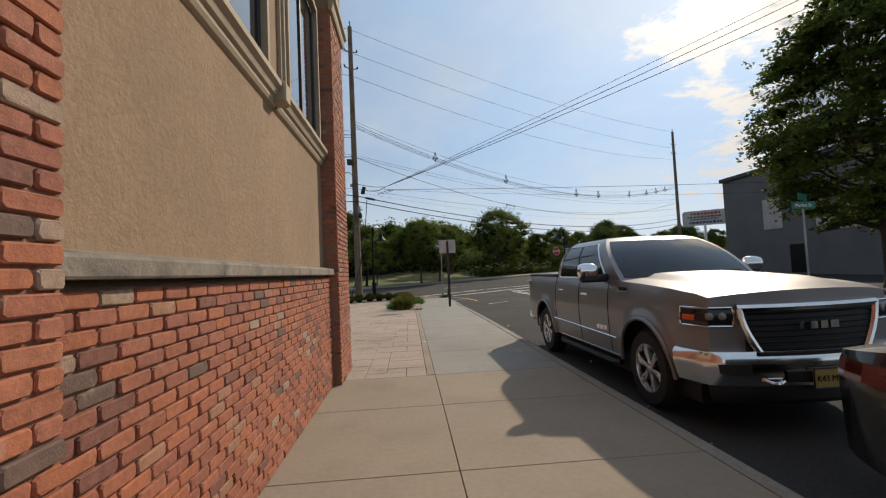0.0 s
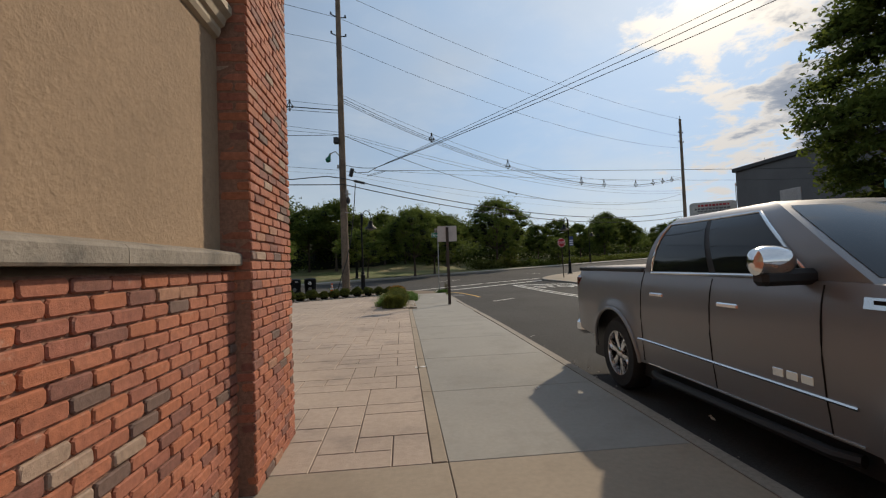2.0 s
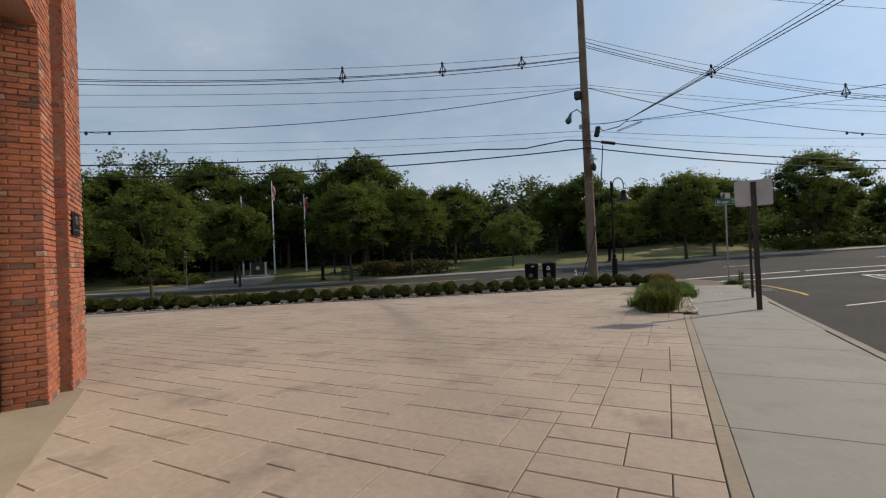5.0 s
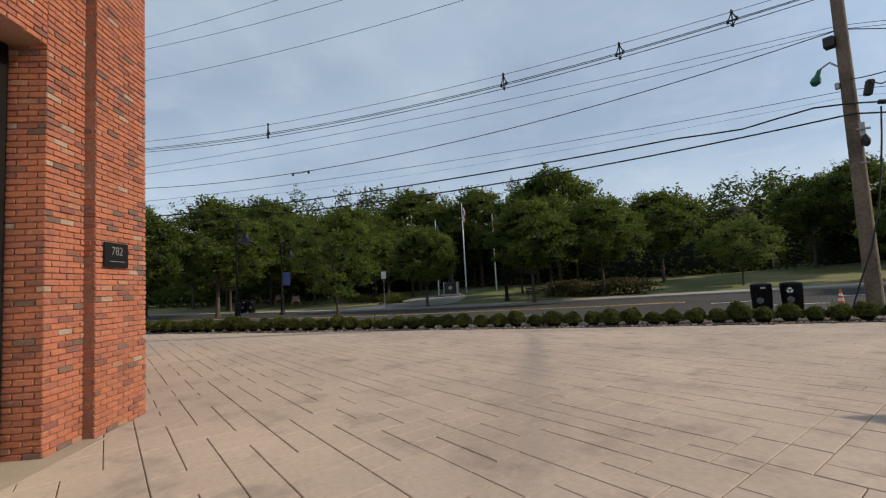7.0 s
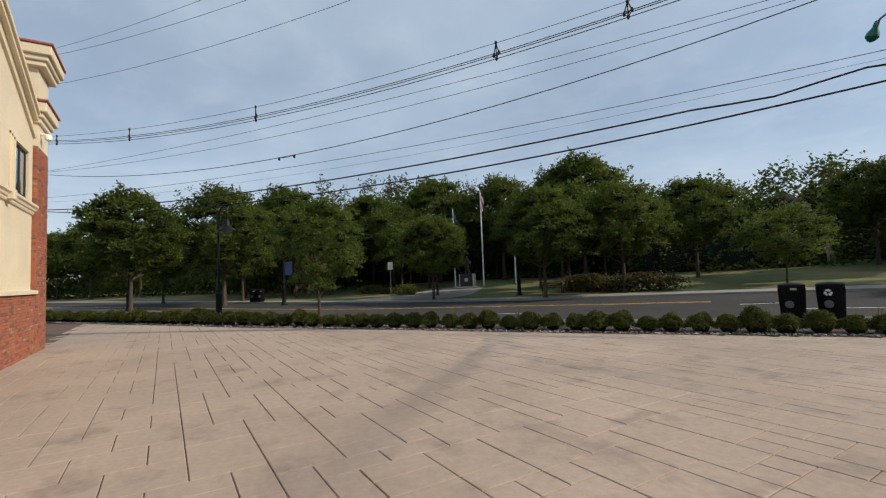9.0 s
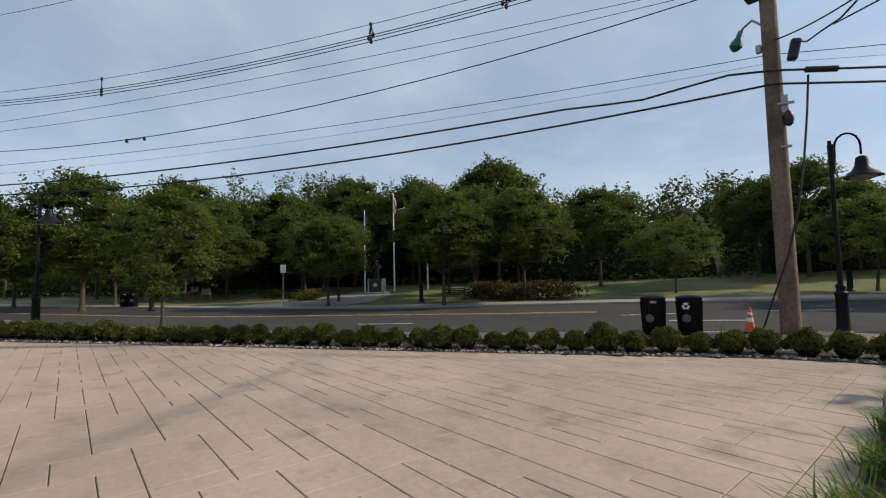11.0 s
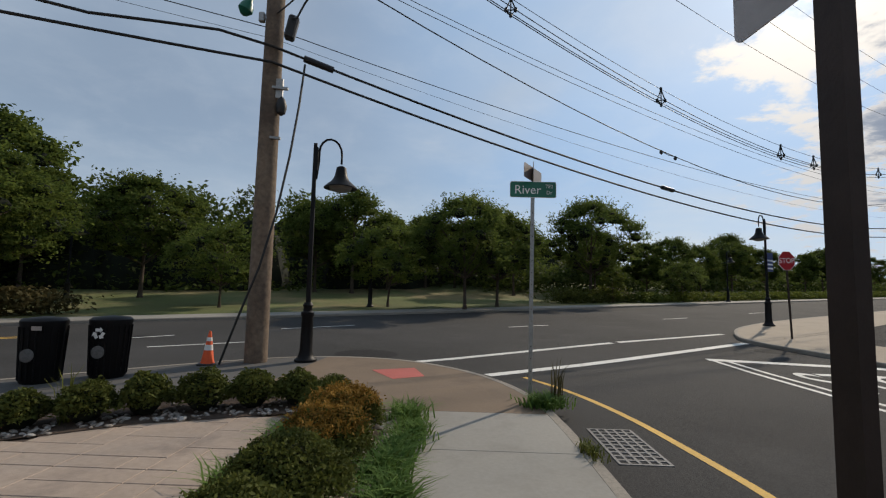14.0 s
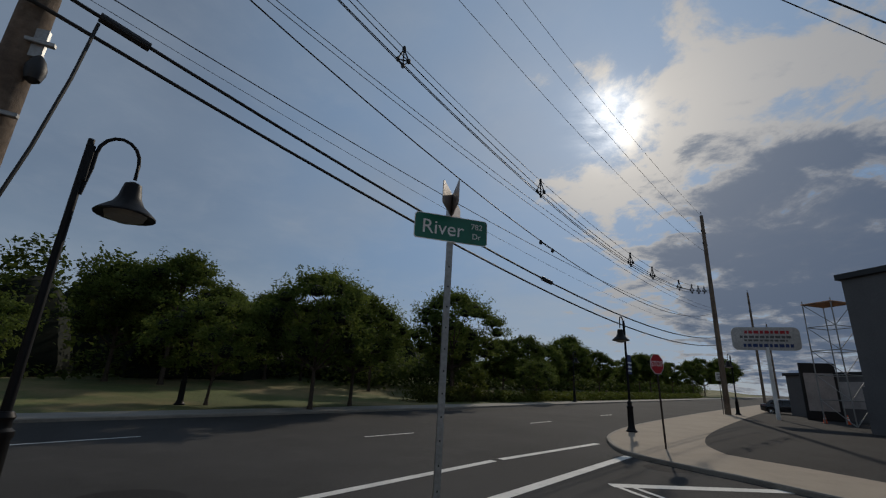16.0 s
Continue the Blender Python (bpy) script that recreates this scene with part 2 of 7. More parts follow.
M["grass"] = material("lawn", (0.105, 0.125, 0.036), 0.95, var=0.35, grain=9, big=0.11, big_var=0.28, bump=0.6, bump_scale=40, stains=((0.27, 0.195, 0.095), 0.10, 0.47, 0.62, 0.8))
M["mulch"] = material("mulch", (0.07, 0.045, 0.03), 0.95, var=0.4, grain=25, bump=0.8, bump_scale=40)
M["pebble"] = material("pebble", (0.4, 0.33, 0.25), 0.7, var=0.15, grain=20, bump=0.2, rnd="island",
                       rnd_colors=((0.0, (0.42, 0.33, 0.23)), (0.3, (0.50, 0.43, 0.34)), (0.55, (0.33, 0.25, 0.18)), (0.75, (0.55, 0.50, 0.44)), (0.9, (0.24, 0.2, 0.17))))
M["grey_pebble"] = material("grey_pebble", (0.3, 0.28, 0.25), 0.8, var=0.15, grain=20, bump=0.2, rnd="island",
                            rnd_colors=((0.0, (0.24, 0.21, 0.18)), (0.3, (0.34, 0.31, 0.28)), (0.6, (0.17, 0.15, 0.13)), (0.85, (0.42, 0.40, 0.37))))
M["bark"] = material("bark", (0.075, 0.055, 0.04), 0.95, var=0.4, grain=14, bump=0.9, bump_scale=22)
M["pole_wood"] = material("pole_wood", (0.17, 0.125, 0.088), 0.9, var=0.3, grain=10, big=0.6, big_var=0.25, bump=0.6, bump_scale=40, stains=((0.05, 0.035, 0.028), 0.8, 0.5, 0.7, 0.7))
M["black_metal"] = material("black_metal", (0.006, 0.006, 0.007), 0.5, spec=0.2, metal=0.0, var=0.2, bump=0.06)
M["wire"] = material("wire", (0.012, 0.012, 0.012), 0.6, bump=0)
M["galv"] = material("galvanised", (0.32, 0.32, 0.31), 0.5, metal=0.7, var=0.2, grain=20, bump=0.1)
M["brown_post"] = material("brown_post", (0.045, 0.03, 0.024), 0.6, metal=0.4, var=0.2, bump=0.1)
M["sign_back"] = material("sign_back", (0.42, 0.38, 0.36), 0.5, metal=0.5, var=0.08, grain=6, bump=0.04)
M["sign_green"] = material("sign_green", (0.008, 0.14, 0.085), 0.35, var=0.05, bump=0)
M["sign_white"] = material("sign_white", (0.78, 0.78, 0.76), 0.4, var=0.04, bump=0)
M["sign_red"] = material("sign_red", (0.42, 0.02, 0.025), 0.4, var=0.05, bump=0)
M["sign_black"] = material("sign_black", (0.008, 0.008, 0.008), 0.5, spec=0.2, bump=0)
M["navy"] = material("navy", (0.03, 0.05, 0.16), 0.7, bump=0)
M["orange"] = material("cone_orange", (0.75, 0.10, 0.02), 0.6, var=0.08, bump=0.05)
M["grey_wall"] = material("grey_wall", (0.13, 0.125, 0.125), 0.9, var=0.10, grain=10, big=0.4, big_var=0.12, bump=0.2)
M["pale_panel"] = material("pale_panel", (0.42, 0.38, 0.36), 0.8, var=0.1, bump=0.1)
M["door_white"] = material("door_white", (0.66, 0.64, 0.55), 0.55, var=0.04, grain=6, bump=0.06)
M["bronze"] = material("statue_bronze", (0.05, 0.05, 0.045), 0.45, metal=0.6, bump=0.2)
M["pale_stone"] = material("pale_stone", (0.5, 0.48, 0.45), 0.8, bump=0.15)
M["silver_paint"] = material("silver_paint", (0.25, 0.243, 0.246), 0.42, spec=0.3, metal=0.6, var=0.04, grain=300, big=1.0, big_var=0.03, bump=0, coat=0.35)
M["black_paint"] = material("black_paint", (0.012, 0.014, 0.018), 0.25, metal=0.3, var=0.03, bump=0, coat=1.0)
M["chrome"] = material("chrome", (0.74, 0.74, 0.75), 0.13, metal=1.0, var=0.03, bump=0)
M["rim"] = material("rim_metal", (0.66, 0.65, 0.65), 0.2, metal=1.0, var=0.05, bump=0)
M["rubber"] = material("rubber", (0.018, 0.018, 0.018), 0.85, var=0.15, bump=0.2)
M["plastic"] = material("black_plastic", (0.014, 0.014, 0.015), 0.55, var=0.1, bump=0.08)
M["car_glass"] = material("car_glass", (0.012, 0.015, 0.018), 0.05, var=0.02, bump=0, coat=0.2, spec=0.45)
M["window_glass"] = material("window_glass", (0.015, 0.018, 0.022), 0.04, var=0.02, bump=0, spec=0.9, coat=1.0)
M["lamp_glass"] = material("lamp_glass", (0.22, 0.22, 0.2), 0.2, var=0.02, bump=0, spec=0.6)
M["red_lens"] = material("red_lens", (0.09, 0.008, 0.008), 0.12, var=0.02, bump=0, coat=1.0)
M["plate"] = material("plate_yellow", (0.40, 0.30, 0.08), 0.5, var=0.05, bump=0)
M["iron"] = material("cast_iron", (0.15, 0.145, 0.14), 0.75, metal=0.2, var=0.25, grain=25, bump=0.2)
M["orange_wood"] = material("raw_wood", (0.55, 0.27, 0.13), 0.8, bump=0.2)
M["litter"] = material("paper", (0.72, 0.70, 0.66), 0.8, bump=0.1)
L = {
    "tree": leaf_material("leaves_tree", (0.030, 0.052, 0.012), (0.160, 0.200, 0.042), through_amount=0.5),
    "locust": leaf_material("leaves_locust", (0.045, 0.075, 0.016), (0.175, 0.215, 0.048), through_amount=0.5),
    "wood": leaf_material("leaves_wood", (0.022, 0.038, 0.010), (0.130, 0.165, 0.037), through_amount=0.45, spray_scale=0.28),
    "box": leaf_material("leaves_box", (0.034, 0.043, 0.011), (0.145, 0.162, 0.038), through_amount=0.35, spray_scale=4.0),
    "box_light": leaf_material("leaves_box_light", (0.05, 0.060, 0.014), (0.19, 0.205, 0.046), through_amount=0.3, spray_scale=5.0),
    "orange": leaf_material("leaves_orange", (0.10, 0.060, 0.014), (0.42, 0.24, 0.05), through_amount=0.25, spray_scale=5.0),
    "grass": leaf_material("leaves_grass", (0.05, 0.11, 0.024), (0.17, 0.26, 0.06)),
    "hedge": leaf_material("leaves_hedge", (0.06, 0.085, 0.015), (0.19, 0.21, 0.04)),
    "flower": leaf_material("leaves_dark_red", (0.03, 0.034, 0.014), (0.13, 0.105, 0.045)),
}
# near-black colour that stands for the shade deep inside foliage
L["core"] = material("foliage_shade", (0.007, 0.011, 0.004), 1.0, var=0.3, grain=6, bump=0.5, bump_scale=10)

# ---------------------------------------------------------------- mesh tools


class Shape:
    """Collects faces of one mesh."""

    def __init__(self):
        self.v, self.f, self.smooth = [], [], False

    def add(self, verts, faces):
        o = len(self.v)
        self.v.extend(tuple(p) for p in verts)
        self.f.extend(tuple(i + o for i in q) for q in faces)
        return self

    def box(self, x0, y0, z0, x1, y1, z1, c=0.0, m=None):
        """A box between two corners, with chamfer c, moved by m."""
        lo, hi = (x0, y0, z0), (x1, y1, z1)
        if c <= 0:
            v = [Vector(((lo, hi)[i & 1][0], (lo, hi)[(i >> 1) & 1][1], (lo, hi)[(i >> 2) & 1][2])) for i in range(8)]
            f = [(0, 2, 3, 1), (4, 5, 7, 6), (0, 1, 5, 4), (2, 6, 7, 3), (0, 4, 6, 2), (1, 3, 7, 5)]
        else:
            v, index = [], {}
            for i in range(8):
                s = ((i & 1), (i >> 1) & 1, (i >> 2) & 1)
                for a in range(3):
                    p = [(lo, hi)[s[k]][k] + (0 if k == a else (c if s[k] == 0 else -c)) for k in range(3)]
                    index[i, a] = len(v)
                    v.append(Vector(p))
            f = []
            for a in range(3):
                b1, b2 = (a + 1) % 3, (a + 2) % 3
                for s in (0, 1):
                    q = [s << a | u << b1 | w << b2 for u, w in ((0, 0), (1, 0), (1, 1), (0, 1))]
                    if not s:
                        q.reverse()
                    f.append(tuple(index[i, a] for i in q))
                for u in (0, 1):
                    for w in (0, 1):
                        i0 = u << b1 | w << b2
                        i1 = i0 | 1 << a
                        f.append((index[i0, b1], index[i1, b1], index[i1, b2], index[i0, b2]))
            for i in range(8):
                f.append((index[i, 0], index[i, 1], index[i, 2]))
        if m is not None:
            v = [m @ p for p in v]
        return self.add(v, f)

    def lathe(self, profile, n=16, m=None, cap=True):
        """A turned body round z from (radius, z) pairs."""
        v, f = [], []
        for r, z in profile:
            for i in range(n):
                a = 2 * math.pi * i / n
                v.append(Vector((r * math.cos(a), r * math.sin(a), z)))
        for j in range(len(profile) - 1):
            for i in range(n):
                k = (i + 1) % n
                f.append((j * n + i, j * n + k, (j + 1) * n + k, (j + 1) * n + i))
        if cap:
            f.append(tuple(range(n - 1, -1, -1)))
            f.append(tuple((len(profile) - 1) * n + i for i in range(n)))
        if m is not None:
            v = [m @ p for p in v]
        self.smooth = True
        return self.add(v, f)

    def tube(self, pts, r, n=8, r_end=None):
        """A round bar along points."""
        pts = [Vector(p) for p in pts]
        v, f = [], []
        for i, p in enumerate(pts):
            d = (pts[min(i + 1, len(pts) - 1)] - pts[max(i - 1, 0)]).normalized()
            side = d.cross(Vector((0, 0, 1)))
            if side.length < 1e-3:
                side = Vector((1, 0, 0))
            side.normalize()
            up = side.cross(d)
            rr = r if r_end is None else r + (r_end - r) * i / (len(pts) - 1)
            for k in range(n):
                a = 2 * math.pi * k / n
                v.append(p + (side * math.cos(a) + up * math.sin(a)) * rr)
        for i in range(len(pts) - 1):
            for k in range(n):
                q = (k + 1) % n
                f.append((i * n + k, i * n + q, (i + 1) * n + q, (i + 1) * n + k))
        f.append(tuple(range(n - 1, -1, -1)))
        f.append(tuple((len(pts) - 1) * n + i for i in range(n)))
        self.smooth = True
        return self.add(v, f)

    def prism(self, poly, z0, z1, m=None):
        """A polygon (anticlockwise, x y) raised from z0 to z1."""
        n = len(poly)
        v = [Vector((x, y, z0)) for x, y in poly] + [Vector((x, y, z1)) for x, y in poly]
        f = [tuple(range(n - 1, -1, -1)), tuple(range(n, 2 * n))]
        f += [(i, (i + 1) % n, n + (i + 1) % n, n + i) for i in range(n)]
        if m is not None:
            v = [m @ p for p in v]
        return self.add(v, f)

    def sweep(self, profile, a, b, out):
        """A moulding: profile of (out, up) pairs drawn from a to b; out is the unit way away from the wall."""
        a, b, out = Vector(a), Vector(b), Vector(out)
        n = len(profile)
        v = [p + out * o + Vector((0, 0, u)) for p in (a, b) for o, u in profile]
        f = [(i, (i + 1) % n, n + (i + 1) % n, n + i) for i in range(n)] + [tuple(range(n)), tuple(range(2 * n - 1, n - 1, -1))]
        return self.add(v, f)

    def grid(self, rows):
        """A skin over rows of points."""
        n = len(rows[0])
        v = [p for r in rows for p in r]
        f = [(j * n + i, j * n + i + 1, (j + 1) * n + i + 1, (j + 1) * n + i) for j in range(len(rows) - 1) for i in range(n - 1)]
        return self.add(v, f)

    def mesh(self, name, mat, sharp=35):
        me = bpy.data.meshes.new(name)
        me.from_pydata([tuple(p) for p in self.v], [], self.f)
        me.materials.append(mat)
        if self.smooth:
            me.polygons.foreach_set("use_smooth", [True] * len(me.polygons))
            me.set_sharp_from_angle(angle=radians(sharp))
        me.update()
        return me


def fix_normals(me):
    bm = bmesh.new()
    bm.from_mesh(me)
    bmesh.ops.recalc_face_normals(bm, faces=bm.faces)
    bm.to_mesh(me)
    bm.free()


def part(name, shape, mat, parent=None, label="", m=None, kind="", fix=True):
    """Links a shape (or a ready mesh) as one mesh object under a thing or a part."""
    me = shape if isinstance(shape, bpy.types.Mesh) else shape.mesh(name, mat)
    if fix and not isinstance(shape, bpy.types.Mesh) and len(me.polygons) < 20000:
        fix_normals(me)
    ob = new(name, me)
    if parent is not None:
        ob.parent = parent
    if m is not None:
        ob.matrix_basis = m
    return tagged(ob, label=label, kind=kind)


def thing(name, label, category, m=None, group="", kind=""):
    ob = new(name)
    ob.empty_display_size = 0.1
    if m is not None:
        ob.matrix_basis = m
    return tagged(ob, label, category, group, kind)


def words(text, size, mat, parent, m, name="lettering", depth=0.002):
    """Raised letters as a mesh, centred; m stands them in the parent's space."""
    cu = bpy.data.curves.new(name, "FONT")
    cu.body, cu.size, cu.align_x, cu.align_y, cu.extrude = text, size, "CENTER", "CENTER", depth
    tmp = bpy.data.objects.new(name, cu)
    scene.collection.objects.link(tmp)
    dg = bpy.context.evaluated_depsgraph_get()
    me = bpy.data.meshes.new_from_object(tmp.evaluated_get(dg))
    bpy.data.objects.remove(tmp)
    me.materials.clear()
    me.materials.append(mat)
    return part(name, me, mat, parent, m=m)


def leaf_cards(rng, centres, sizes, flat=0.3, aspect=0.55, up=0.3):
    """Small folded leaves at the centres, each its own island. numpy in, Shape-like arrays out."""
    n = len(centres)
    nrm = rng.normal(size=(n, 3))
    nrm[:, 2] = np.abs(nrm[:, 2]) * (1 + flat) + up
    nrm /= np.linalg.norm(nrm, axis=1, keepdims=True)
    t = rng.normal(size=(n, 3))
    t -= nrm * (t * nrm).sum(1, keepdims=True)
    t /= np.linalg.norm(t, axis=1, keepdims=True)
    b = np.cross(nrm, t)
    s = np.asarray(sizes).reshape(-1, 1)
    fold = nrm * s * 0.18
    a0 = centres - t * s
    a1 = centres + b * s * aspect + fold
    a2 = centres + t * s
    a3 = centres - b * s * aspect + fold
    v = np.stack([a0, a1, a2, a3], 1).reshape(-1, 3)
    f = np.arange(4 * n).reshape(-1, 4)
    return v, f


def array_mesh(name, v, f, mat):
    me = bpy.data.meshes.new(name)
    v, f = np.asarray(v, dtype=np.float32), np.asarray(f, dtype=np.int32)
    k = f.shape[1]
    me.vertices.add(len(v))
    me.vertices.foreach_set("co", v.ravel())
    me.loops.add(f.size)
    me.loops.foreach_set("vertex_index", f.ravel())
    me.polygons.add(len(f))
    me.polygons.foreach_set("loop_start", np.arange(0, f.size, k, dtype=np.int32))
    me.materials.append(mat)
    me.update(calc_edges=True)
    return me


def smooth01(a, b, x):
    u = min(1.0, max(0.0, (x - a) / (b - a)))
    return u * u * (3 - 2 * u)


def lerp_table(table, t):
    for (a, va), (b, vb) in zip(table, table[1:]):
        if t <= b:
            return va + (vb - va) * max(0.0, (t - a)) / (b - a)
    return table[-1][1]


def road_z(x, y):
    """The roads: level beside the building, down to the crossing, then gently up."""
    return -0.13 - 0.2 * smooth01(12, 29, y) + 0.0295 * max(0.0, min(y, 260.0) - 35)


def walk_z(x, y):
    return road_z(x, y) + 0.13


def along(line, step):
    """Points every step along a polyline."""
    out = []
    for (x0, y0), (x1, y1) in zip(line, line[1:]):
        k = max(1, int(math.hypot(x1 - x0, y1 - y0) / step))
        out += [(x0 + (x1 - x0) * i / k, y0 + (y1 - y0) * i / k) for i in range(k)]
    return out + [line[-1]]


def rounded(line, turns=2):
    """Chaikin corner cutting on a polyline."""
    for _ in range(turns):
        new_line = [line[0]]
        for (x0, y0), (x1, y1) in zip(line, line[1:]):
            new_line += [(x0 * 0.75 + x1 * 0.25, y0 * 0.75 + y1 * 0.25), (x0 * 0.25 + x1 * 0.75, y0 * 0.25 + y1 * 0.75)]
        line = new_line + [line[-1]]
    return line


def offset(line, d):
    """The polyline moved d to its left."""
    out = []
    for i, p in enumerate(line):
        a, b = line[max(i - 1, 0)], line[min(i + 1, len(line) - 1)]
        t = Vector((b[0] - a[0], b[1] - a[1])).normalized()
        out.append((p[0] - t.y * d, p[1] + t.x * d))
    return out


def strip(left, right, zf, lift, thick=0.0):
    """A band between two polylines of equal count laid on the height zf."""
    s = Shape()
    rows = [[Vector((x, y, zf(x, y) + lift)) for x, y in line] for line in (right, left)]
    s.grid(rows)
    if thick:
        for row in (rows[0], rows[1][::-1]):
            s.grid([[p - Vector((0, 0, thick)) for p in row], row])
    return s

# ---------------------------------------------------------------- ground and roads
FAR_KERB = rounded([(-170, -40), (-80, 1), (-55, 13.5), (-38, 24), (-28, 31.5), (-20, 37.5), (-10, 44), (0, 50.2), (8, 55.5), (19, 62.8), (37, 75), (100, 117), (220, 197)], 2)
NEAR_KERB = rounded([(-170, -42), (-80, -7), (-40, 12.2), (-30, 15.4), (-20, 20.2), (-12, 26.2), (-7.0, 30.9), (-4.4, 33.4), (-2.6, 34.4), (-0.5, 34.3), (1.2, 33.0), (2.2, 31.3), (2.55, 29.4), (2.6, 25.5), (2.45, 20), (2.40, 8), (2.40, -60)], 2)
EAST_KERB = rounded([(12.9, -60), (12.9, 30), (12.8, 35.5), (11.9, 38.3), (11.7, 40.2), (12.6, 42.2), (14.2, 44.6), (18.6, 48.6), (28.7, 55.9), (46, 68), (100, 104), (220, 184)], 2)


def far_gap(x, y):
    """How far (x, y) lies beyond the far kerb."""
    best, side = 1e9, 1
    for (x0, y0), (x1, y1) in zip(FAR_KERB, FAR_KERB[1:]):
        dx, dy = x1 - x0, y1 - y0
        u = max(0, min(1, ((x - x0) * dx + (y - y0) * dy) / (dx * dx + dy * dy)))
        d = math.hypot(x - x0 - u * dx, y - y0 - u * dy)
        if d < best:
            best, side = d, (1 if dx * (y - y0) - dy * (x - x0) > 0 else -1)
    return best * side


def lawn_rise(x, d):
    """The lawn lies low by the statue and swells to a mound in the north."""
    return (0.55 + 0.95 * smooth01(-20, 0, x)) * smooth01(4, 27, d)


def lawn_z(x, y):
    return walk_z(x, y) - 0.01 + lawn_rise(x, far_gap(x, y))


s = Shape()
ys = [-2500, -300, -60, 0, 8, 12] + list(range(13, 37)) + [40, 50, 60, 100, 160, 259, 261, 2500]
s.grid([[Vector((x, y, road_z(x, y))) for x in (-2500, -100, 0, 100, 2500)] for y in ys])
part("road", s, M["asphalt"], label="grey worn asphalt road surface", kind="structure")


def kerb_run(name, line, label, width=0.15, rise=0.13):
    """A kerb: face, rounded top edge and back, with a line of joints."""
    s = Shape()
    line = along(line, 1.2)
    inner, mid, outer = offset(line, width), offset(line, 0.025), line
    rows = [[Vector((x, y, road_z(x, y) + h)) for x, y in ln] for ln, h in ((outer, -0.1), (outer, rise - 0.03), (mid, rise), (inner, rise), (inner, -0.1))]
    s.grid(rows)
    s.smooth = True
    return part(name, s, M["kerb"], label=label, kind="structure")


kerb_run("kerb_far", FAR_KERB, "grey concrete kerb along the park")
kerb_run("kerb_near", NEAR_KERB[::-1], "grey worn concrete kerb beside the sidewalk", rise=0.134)
kerb_run("kerb_east", EAST_KERB[::-1], "grey concrete kerb round the corner", rise=0.132)

fk = along(FAR_KERB, 3.0)
part("pavement_far", strip(offset(fk, 1.9), offset(fk, 0.15), walk_z, 0.0), M["walk_new"], label="pale concrete sidewalk along the park", kind="structure")
s = Shape()
s.grid([[Vector((x, y, walk_z(x, y) - 0.012 + lawn_rise(x, d) - (0.06 if d < 2 else 0))) for x, y in offset(fk, d)][::-1] for d in (1.85, 2.0, 3.5, 5, 7, 9, 11, 13, 15, 17, 19, 21, 24, 27, 34, 45, 60, 80)])
s.smooth = True
part("lawn", s, M["grass"], label="mown park lawn with dry patches", kind="structure")
# pale plaza before the statue
s = Shape()
fan = [(-36.5, 27.6), (-29.5, 32.9), (-31.5, 36.2), (-35.5, 40.5), (-38.5, 42.6), (-41.5, 41.5), (-41.8, 38.8), (-39.0, 33.5)]
s.add([Vector((x, y, lawn_z(x, y) + 0.035)) for x, y in fan] + [Vector((-36, 36.5, lawn_z(-36, 36.5) + 0.03))], [(i, (i + 1) % len(fan), len(fan)) for i in range(len(fan))])
part("pavement_statue", s, M["walk_new"], label="pale paved apron round the statue", kind="structure")

# sidewalk along River Drive, behind the near kerb, and the brown corner
nk = [p for p in along(NEAR_KERB, 1.0)]
west = [p for p in nk if p[0] < -2.0]
part("pavement_river", strip(offset(west, -0.15), offset(west, -3.6), walk_z, -0.004), M["river_walk"], label="grey worn sidewalk along the avenue", kind="structure")
corner = [p for p in nk if p[0] >= -2.4 and p[1] > 29.2]
cin = offset(corner, -0.15)
s = Shape()
hub = (-0.3, 29.45)
rim_pts = [(-2.6, 29.45)] + cin + [(2.4, 29.45)]
for a, b in zip(rim_pts, rim_pts[1:]):
    q = [Vector((x, y, walk_z(x, y))) for x, y in (a, b, hub)]
    s.add(q, [(0, 1, 2)])
part("pavement_corner", s, M["corner"], label="tan concrete corner apron", kind="structure")
s = Shape()
pad = [(-0.85, 32.55), (-0.25, 31.65), (0.35, 32.0), (0.05, 32.95)]
s.add([Vector((x, y, walk_z(x, y) + 0.005)) for x, y in pad], [(0, 1, 2, 3)])
part("tactile_pad", s, M["red_pad"], label="faded red tactile ramp pad", kind="structure")

# east corner: concrete walk, then an asphalt lot
ek = along(EAST_KERB, 1.0)
part("pavement_east", strip(offset(ek, -0.15), offset(ek, -3.8), walk_z, 0.0), M["walk"], label="worn concrete sidewalk round the opposite corner", kind="structure")
ein = offset(ek, -3.8)
s = Shape()
s.grid([[Vector((x, y, walk_z(x, y) - 0.004)) for x, y in ein], [Vector((x + 60 + 0.2 * max(0, y - 40), min(y, 66) - 6, walk_z(x, min(y, 66) - 6) - 0.004)) for x, y in ein]])
part("ground_lot", s, M["asphalt_dark"], label="dark asphalt parking lot", kind="structure")
# base under sidewalk and plaza, seen in the joints
def plaza_edge(y):
    """The west end of the paving at y, under the planting bed."""
    return lerp_table([(-60, -60.0), (0, -44.0), (5.2, -36.0), (10.9, -26.8), (16.3, -18.6), (20.95, -12.7), (26.7, -5.3), (28.4, -3.0), (29.45, -1.2)], y) - 0.5


s = Shape()
s.grid([[Vector((x, y, walk_z(x, y) - 0.012)) for x in (plaza_edge(y), 0.2, 2.3)] for y in (-60, 0, 5.2, 8, 10.9, 12, 14, 16.3, 18, 20, 20.95, 22, 24, 26.7, 28.4, 29.45)])
base = part("ground_base", s, M["joint"], label="dark joint bed under the paving", kind="structure")


